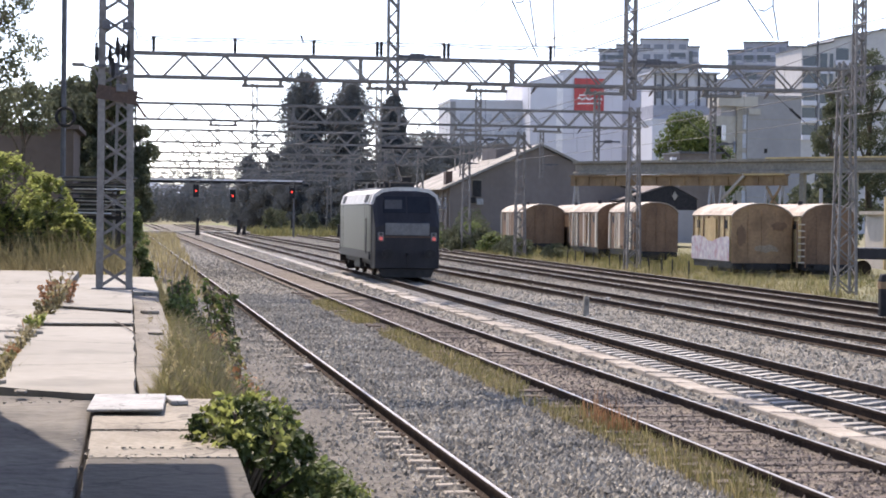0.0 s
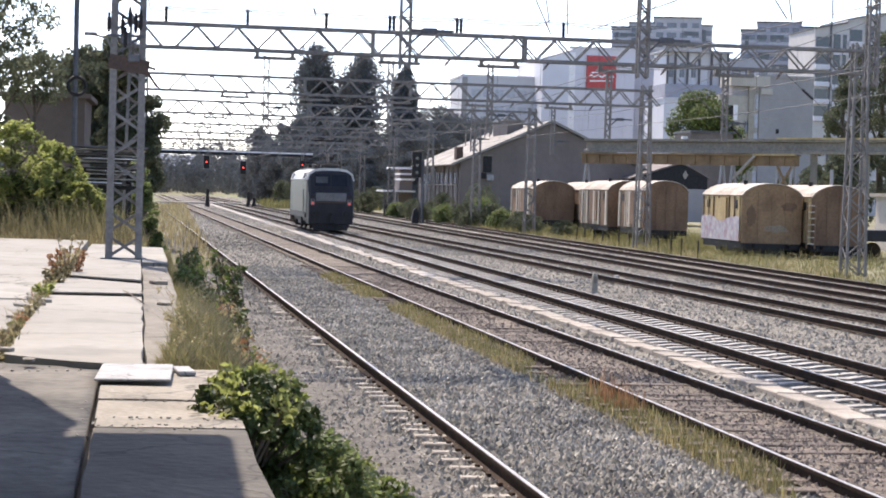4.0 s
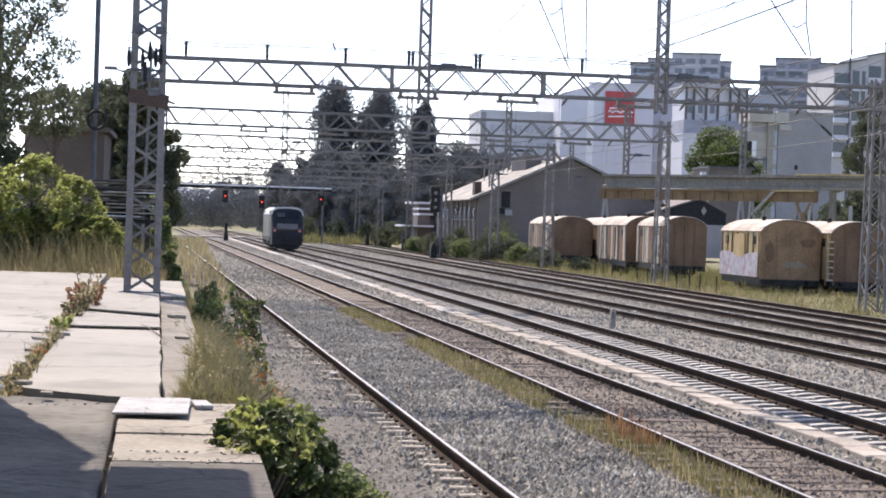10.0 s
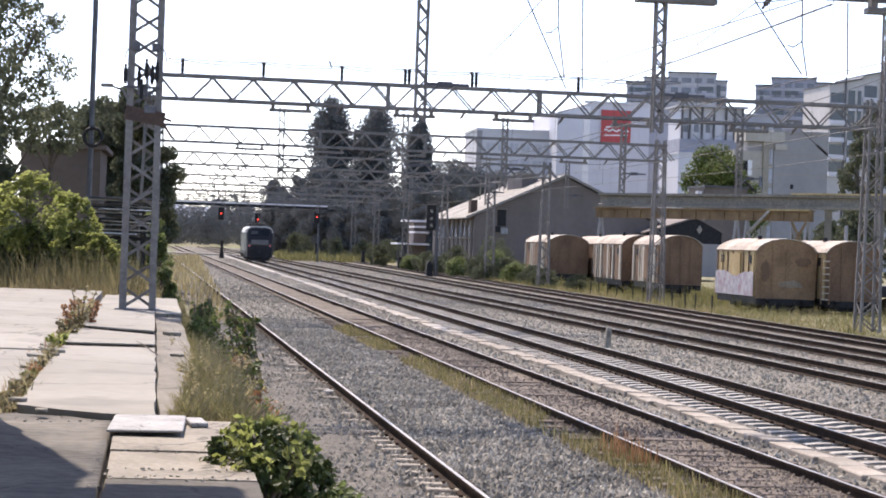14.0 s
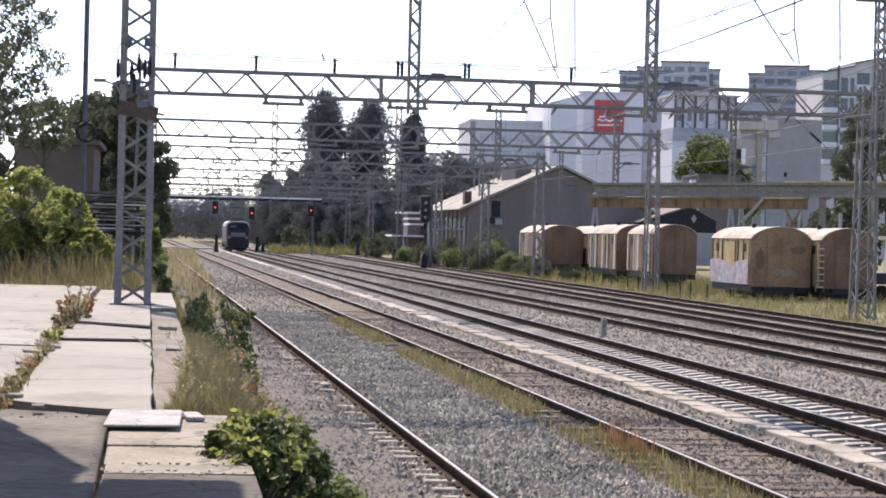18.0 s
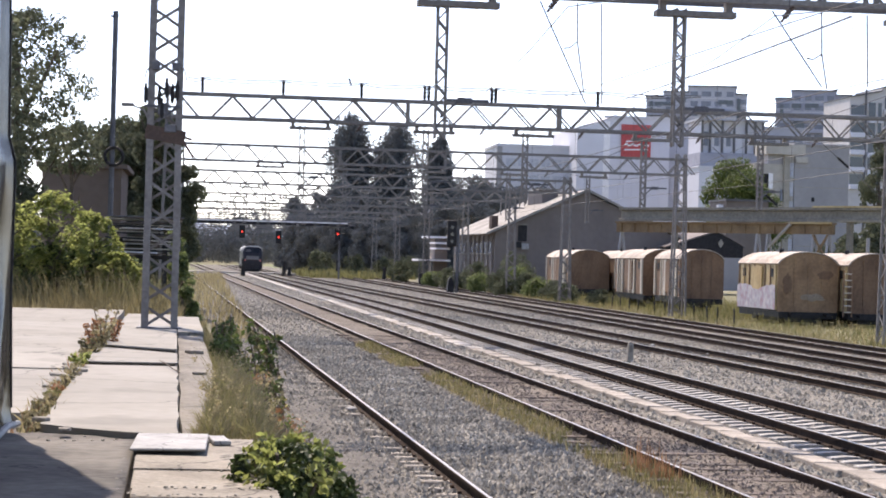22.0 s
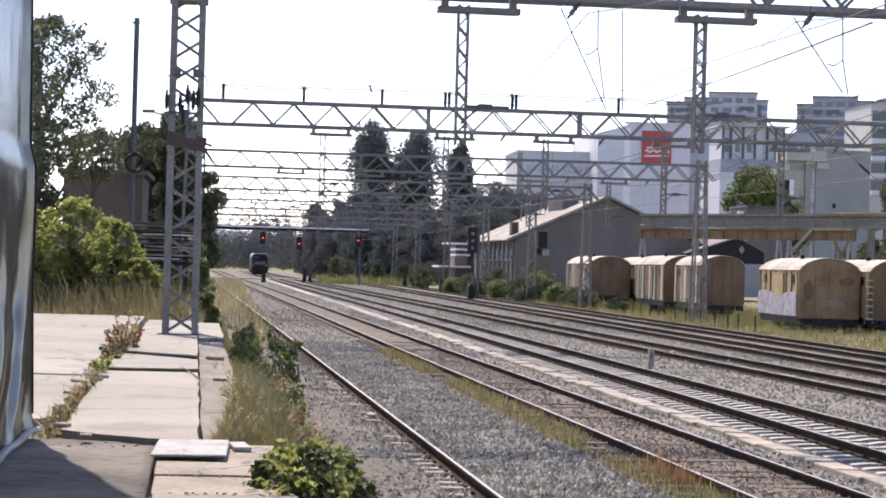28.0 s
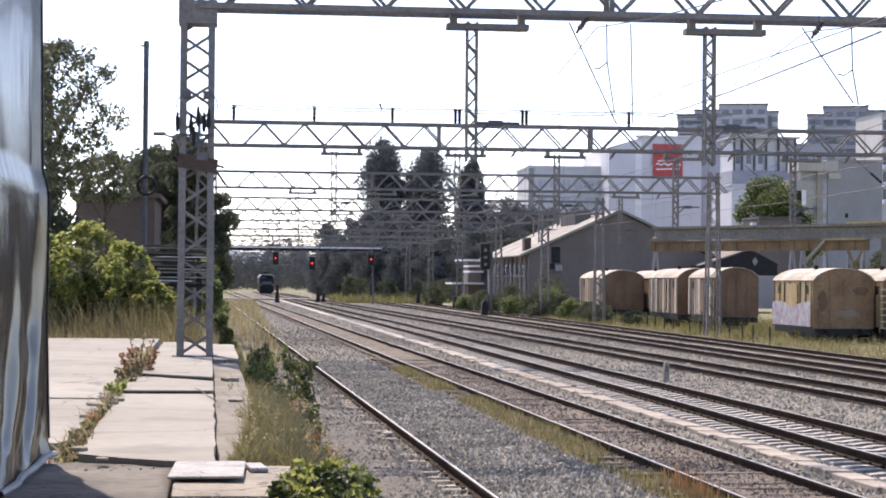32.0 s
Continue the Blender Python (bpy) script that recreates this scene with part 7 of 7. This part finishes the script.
# Dark mounds carry the bush's shade, bright shells its sunlit top, in leaf colour.
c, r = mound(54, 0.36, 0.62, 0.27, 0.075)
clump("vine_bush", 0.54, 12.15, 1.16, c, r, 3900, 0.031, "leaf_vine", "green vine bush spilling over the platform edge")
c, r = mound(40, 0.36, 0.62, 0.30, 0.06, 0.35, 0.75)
clump("vine_bush", 0.52, 12.2, 1.17, c, r, 900, 0.029, "leaf_bright", "yellow-green top leaves with sunlight put into their colour")
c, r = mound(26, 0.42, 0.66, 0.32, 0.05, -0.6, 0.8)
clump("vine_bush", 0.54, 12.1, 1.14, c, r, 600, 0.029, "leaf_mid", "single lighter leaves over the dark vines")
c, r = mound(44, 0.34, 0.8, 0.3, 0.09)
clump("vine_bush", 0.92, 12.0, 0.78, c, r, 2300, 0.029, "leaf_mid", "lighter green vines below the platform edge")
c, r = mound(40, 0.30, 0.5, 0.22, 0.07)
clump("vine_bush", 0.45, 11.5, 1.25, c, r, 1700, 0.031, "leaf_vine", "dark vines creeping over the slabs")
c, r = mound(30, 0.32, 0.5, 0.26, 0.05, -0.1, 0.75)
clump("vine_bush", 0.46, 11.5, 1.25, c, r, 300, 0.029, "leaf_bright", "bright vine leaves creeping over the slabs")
c, r = blobs(60, 0.5, 2.2, 0.30, 0.11)
clump("vine_bush", 1.2, 14.6, 0.12, c, r, 2600, 0.04, "leaf", "low green vines on the bank")
c, r = blobs(50, 0.5, 2.0, 0.34, 0.09)
clump("vine_bush", 1.22, 14.4, 0.14, c, r, 1700, 0.034, "leaf_bright", "low yellow-green weeds on the bank")
c, r = blobs(30, 0.22, 1.0, 0.3, 0.09)
clump("vine_bush", 0.72, 12.2, 0.60, c, r, 2300, 0.033, "leaf", "dark vines hanging over the platform edge")
c, r = blobs(30, 0.3, 0.9, 0.3, 0.09)
clump("vine_bush", 1.02, 13.2, 0.45, c, r, 1300, 0.034, "leaf_mid", "lighter green vines below the platform edge")
c, r = blobs(44, 0.3, 1.7, 0.3, 0.09)
clump("vine_bush", 0.98, 12.3, 0.40, c, r, 2200, 0.03, "weed_olive", "low olive weeds below the vines")
c, r = blobs(30, 0.4, 1.6, 0.2, 0.08)
clump("vine_bush", 1.45, 15.2, 0.02, c, r, 700, 0.03, "grass", "dry withered weeds at the foot of the bank")
def climber(x, y, z, reach, h, leaves, size, seed):
    """A climbing shrub: a few arching stems with drooping leaves along them."""
    rnd = random.Random(seed)
    t = thing("climbing_shrub", pose(x, y, z), "dark green climbing shrub arching over the bank", "bush", "bank shrubs")
    cs, rs = [], []
    for k in range(4):
        dx, dy, top = reach * rnd.uniform(0.5, 1.1), rnd.uniform(-0.5, 0.5), h * rnd.uniform(0.75, 1.05)
        arc = [(-dx * math.sin(2.1 * f) * 0.9 + 0.05 * k, dy * f, top * math.sin(2.0 * f)) for f in (i / 9 for i in range(10))]
        bm = B()
        for p, q in zip(arc, arc[1:]):
            bar(bm, p, q, 0.022, n=5)
        part("stem", bm, M["bark"], t)
        for p in arc[3:]:
            for _ in range(2):
                cs.append((p[0] + rnd.uniform(-0.06, 0.06), p[1] + rnd.uniform(-0.12, 0.12), p[2] - rnd.uniform(0.0, 0.16)))
                rs.append((0.055, 0.09, 0.085))
    part("leaves", leaf_cloud("leaves", cs, rs, int(leaves * 0.6), size * 0.9, M["leaf"]), None, t)
    part("young_leaves", leaf_cloud("young_leaves", cs, rs, int(leaves * 0.35), size * 0.75, M["weed_olive"]), None, t, "paler olive young leaves")


climber(0.92, 27.0, 0.42, 0.26, 1.22, 250, 0.06, 3)
climber(0.86, 26.2, 0.35, 0.12, 0.75, 160, 0.06, 4)
climber(0.80, 28.2, 0.50, 0.30, 1.15, 170, 0.06, 5)
climber(0.28, 31.0, 0.70, 0.18, 0.92, 190, 0.06, 6)
climber(0.55, 33.5, 0.45, 0.25, 0.95, 200, 0.06, 7)
c, r = blobs(10, 0.22, 2.2, 0.25, 0.12)
clump("vine_bush", 0.26, 31.5, 1.12, c, r, 420, 0.05, "leaf", "leafy weeds at the platform edge")


for i in range(16):
    y = 15.2 + 1.05 * i
    c, r = blobs(20, 0.26, 0.7, 0.4, 0.09)
    clump("bank_shrub", 0.70 - 0.004 * y + rb.uniform(-0.08, 0.12), y, 0.62 + rb.uniform(0, 0.12), c, r, 170, 0.03, ("leaf_vine", "grass_green", "leaf", "grass", "weed_red", "grass_green")[i % 6], "low leafy weed on the platform bank", "weed")


def grass_field(name, n, spot, height, width, material, label, lean=0.4, per=1):
    me = blades(name, spot(n), height, width, M[material], lean, per)
    return tagged(new(name, me), label, "grass", kind="stuff")


def bank_spot(n):
    y = 13.9 + 65 * RNG.random(n) ** 1.6
    f = RNG.random(n)
    x = 0.50 + PS * y + f * (0.95 - 0.004 * y)
    z = np.where(y < 43, 1.2, 0.35) * (1 - f * 0.68) ** 1.2 - 0.22
    lump = np.array([0.75 + 0.9 * noise.noise((a * 1.6, b * 0.55, 9)) for a, b in zip(x, y)]).clip(0.25, 1.6)
    return np.stack([x, y, z, lump * RNG.uniform(0.4, 1.15, n) * np.where((y > 14) & (y < 32), 1.35 - 0.6 * f, np.where(y < 14, 0.4, 0.8))], -1)


grass_field("bank_grass", 20000, bank_spot, 0.34, 0.007, "weed_olive", "tall dry grass on the platform bank", 0.9)
grass_field("bank_weeds", 17000, bank_spot, 0.28, 0.009, "grass_green", "green weeds on the platform bank", 0.9)


def strip_weed_spot(n):
    y = 14.0 + 8.5 * RNG.random(n) ** 1.5
    k = (y - 14.0) / 8.5
    x = 0.14 + 0.36 * k ** 0.7 + RNG.random(n) * (0.66 - 0.25 * k) + PS * y
    z = np.where(x - PS * y < 0.48, PLAT - 0.085, PLAT - 0.085 - 0.62 * (x - PS * y - 0.48))
    lump = np.array([0.55 + 0.9 * noise.noise((a * 4.0, b * 1.3, 19)) for a, b in zip(x, y)]).clip(0.1, 1.4)
    return np.stack([x, y, z, lump * RNG.uniform(0.5, 1.15, n)], -1)


grass_field("strip_weeds", 5200, strip_weed_spot, 0.34, 0.007, "weed_olive", "dry brown weeds growing over the platform edge", 0.8)
grass_field("strip_green_weeds", 4200, strip_weed_spot, 0.30, 0.008, "grass_green", "thin olive weeds growing over the platform edge", 0.8)
seed_heads = []
for a in range(26):
    seed_heads.append((0.2 + 0.6 * rb.random() - 0.0175 * (yy := 14.2 + 6 * rb.random()), yy, PLAT + rb.uniform(0.02, 0.22)))
sh = thing("seed_stalks", pose(0, 0, 0), "dry brown seed heads on thin stalks", "weed", kind="stuff")
part("seeds", leaf_cloud("seeds", seed_heads, [(0.035, 0.05, 0.07)] * 26, 700, 0.014, M["grass"]), None, sh)


def tussock_spot(y0, y1, count):
    def spot(n):
        ty = y0 + (y1 - y0) * RNG.random(count)
        tf = RNG.random(count) ** 1.4 * 0.75
        k = RNG.integers(0, count, n)
        x = 0.60 + PS * ty[k] + tf[k] * 0.7 + RNG.normal(0, 0.06, n)
        z = 1.2 * (1 - tf[k] * 0.68) ** 1.2 - 0.26
        return np.stack([x, ty[k] + RNG.normal(0, 0.14, n), z, (0.55 + 0.6 * ((k * 37) % 11) / 11) * RNG.uniform(0.5, 1.1, n)], -1)
    return spot


grass_field("dry_tussocks", 7500, tussock_spot(14.3, 26, 70), 0.45, 0.007, "weed_olive", "tussocks of tall dry grass beside the platform", 0.75)
grass_field("green_tussocks", 9000, tussock_spot(14.3, 28, 60), 0.42, 0.008, "grass_green", "tussocks of green grass beside the platform", 0.75)


def strip_spot(x0, x1, y0, y1, z, patch=0.0):
    def spot(n):
        y = y0 + (y1 - y0) * RNG.random(n * 3) ** 1.3
        x = x0 + (x1 - x0) * RNG.random(n * 3) - 0.0245 * y
        keep = np.array([noise.noise((a * 0.7, b * 0.22, 5)) > patch for a, b in zip(x, y)])
        x, y = x[keep][:n], y[keep][:n]
        return np.stack([x, y, np.full(len(x), z), RNG.uniform(0.4, 1.2, len(x))], -1)
    return spot


grass_field("siding_grass", 8500, strip_spot(6.1, 6.72, 15, 62, -0.2, -0.2), 0.2, 0.012, "grass_green", "grass growing along the siding rail")
grass_field("siding_dry_grass", 4600, strip_spot(6.0, 6.74, 15, 62, -0.2, -0.12), 0.22, 0.011, "grass", "dry grass along the siding rail")
grass_field("dock_weeds", 210, strip_spot(6.3, 6.65, 24.3, 26.5, -0.2, -1), 0.42, 0.014, "weed_red", "reddish dock weeds beside the rail", 0.2)
def joint_spot(n):
    y = 14.5 + 13 * RNG.random(n * 3)
    keep = np.array([noise.noise((1.0, b * 1.1, 2)) + 0.5 * noise.noise((3.0, b * 3.5, 7)) > -0.12 for b in y])
    y = y[keep][:n]
    k = len(y)
    return np.stack([-1.05 + PS * y + RNG.normal(0, 0.05, k), y, np.full(k, PLAT - 0.06), RNG.uniform(0.25, 1.0, k) ** 1.5], -1)


for i in range(15):
    y = 14.9 + 0.78 * i
    c, r = blobs(9, 0.06, 0.32, 0.09, 0.045)
    clump("joint_weed", -1.03 + PS * y, y, PLAT - 0.03, c, r, 150, 0.022, ("grass", "weed_olive", "grass", "grass_green", "weed_red")[i % 5], "low brown weed growing in the slab joint", "weed")
grass_field("joint_weeds", 700, joint_spot, 0.2, 0.012, "grass", "dry weeds in the slab joint", 0.9)
grass_field("joint_red_weeds", 160, joint_spot, 0.2, 0.014, "weed_red", "reddish weeds in the slab joint", 0.7)
grass_field("joint_green_weeds", 300, joint_spot, 0.14, 0.016, "grass_green", "green weeds in the slab joint", 0.9)
for k, (x, y, h, col) in enumerate(((-1.38, 26.6, 0.62, "grass"), (-1.48, 25.9, 0.42, "weed_red"), (-1.27, 27.0, 0.55, "weed_red"), (-1.36, 25.6, 0.50, "grass"), (-1.42, 24.4, 0.22, "weed_olive"), (-1.40, 21.9, 0.2, "leaf_bright"))):
    wp = thing("dock_plant", pose(x, y, PLAT - 0.05), "dried reddish dock plant growing from the slab joint", "weed", "dock plants")
    stems, cs, rs = B(), [], []
    for j in range(5):
        a = 1.26 * j + k
        tip = (0.16 * math.cos(a) * rb.uniform(0.4, 1.2), 0.16 * math.sin(a), h * rb.uniform(0.6, 1.05))
        bar(stems, (0, 0, 0), tip, 0.012, n=5)
        for f in (0.35, 0.55, 0.75, 0.95):
            cs.append((tip[0] * f, tip[1] * f, tip[2] * f))
            rs.append(0.045)
    part("stem", stems, M["bark"], wp)
    part("leaves", leaf_cloud("leaves", cs, rs, 190, 0.032, M[col]), None, wp)
grass_field("platform_end_grass", 19000, lambda n: np.stack([-9 + 8.4 * RNG.random(n), (gy := 44.8 + 6 * RNG.random(n)), np.full(n, 0.9), RNG.uniform(0.4, 1.3, n) * (0.35 + 0.12 * (gy - 44.8))], -1), 0.75, 0.018, "grass", "tall dry grass beyond the platform end")
grass_field("wagon_weeds", 9000, lambda n: (lambda k: np.stack([25.2 + 8.5 * ((k * 61) % 97) / 97 + RNG.normal(0, 0.25, n), 96.5 + 40 * (((k * 37) % 89) / 89) + RNG.normal(0, 0.3, n), np.full(n, -0.3), RNG.uniform(0.4, 1.1, n) * (0.5 + 0.6 * ((k * 17) % 13) / 13)], -1))(RNG.integers(0, 140, n)), 1.1, 0.03, "grass_green", "tall rough weeds round the standing wagons", 0.6)
grass_field("platform_tall_weeds", 5200, lambda n: (lambda k: np.stack([-7.5 + 6.6 * ((k * 61) % 97) / 97 + RNG.normal(0, 0.09, n), 44.6 + 1.9 * ((k * 37) % 53) / 53 + RNG.normal(0, 0.09, n), np.full(n, 0.9), RNG.uniform(0.45, 1.1, n) * (0.6 + 0.5 * ((k * 17) % 13) / 13)], -1))(RNG.integers(0, 90, n)), 1.35, 0.012, "weed_olive", "tall olive weeds in tufts beyond the platform end", 0.5)
grass_field("platform_front_grass", 9000, lambda n: np.stack([-9 + 8.3 * RNG.random(n), 43.7 + 3.0 * RNG.random(n) ** 0.8, np.full(n, 0.98), RNG.uniform(0.3, 1.25, n)], -1), 0.5, 0.014, "grass", "straw-coloured grass along the platform end", 0.6)
grass_field("platform_end_weeds", 4500, lambda n: np.stack([-9 + 7.5 * RNG.random(n), 46.2 + 5 * RNG.random(n), np.full(n, 0.85), RNG.uniform(0.5, 1.3, n)], -1), 1.0, 0.022, "grass_green", "tall green weeds beyond the platform end")
def yard_spot(seed, cut_off):
    def spot(n):
        x, y = 23.1 + 13 * RNG.random(n * 3) ** 1.3, 55 + 110 * RNG.random(n * 3)
        lump = np.array([noise.noise((a * 0.5, b * 0.3, seed)) + 0.5 * noise.noise((a * 1.7, b * 0.9, seed)) for a, b in zip(x, y)])
        keep = lump > cut_off
        x, y, lump = x[keep][:n], y[keep][:n], lump[keep][:n]
        return np.stack([x, y, np.full(len(x), -0.18), (0.55 + 0.8 * lump.clip(0, 1)) * RNG.uniform(0.4, 1.2, len(x))], -1)
    return spot


grass_field("yard_grass_blades", 20000, yard_spot(3, -0.1), 0.5, 0.024, "grass", "dry grass round the wagons", 0.7)
grass_field("yard_green_blades", 24000, yard_spot(8, -0.25), 0.5, 0.026, "grass_green", "olive grass round the wagons", 0.7)
grass_field("yard_weeds", 5000, yard_spot(14, 0.18), 0.7, 0.03, "grass_green", "taller green weeds round the wagons", 0.6)
grass_field("verge_grass", 5000, lambda n: np.stack([-2.5 + 4.0 * RNG.random(n), 60 + 190 * RNG.random(n), np.full(n, -0.25), RNG.uniform(0.4, 1.3, n)], -1), 0.55, 0.05, "grass", "pale dry grass on the verge")
grass_field("far_verge_grass", 5000, lambda n: np.stack([12 + 14 * RNG.random(n), 245 + 45 * RNG.random(n), np.full(n, -0.3), RNG.uniform(0.4, 1.3, n)], -1), 1.0, 0.15, "grass_green", "green grass on the far verge")


# ---- movement ----
def motions():
    rows = []
    for i in range(33):
        y = 80.0 + 9.3 * i
        rows.append((float(i), pose(main_x(y), y, 0, 0, 0, math.degrees(math.atan((main_x(y) - main_x(y + 14)) / 14)))))
    walk(loco, rows)
    step = math.degrees(9.3 / 15 / 0.575)
    for wheel, y in loco_wheels:
        walk(wheel, [(i / 15, pose(0, y, 0.575, -step * i, 0, 0)) for i in range(481)])


motions()
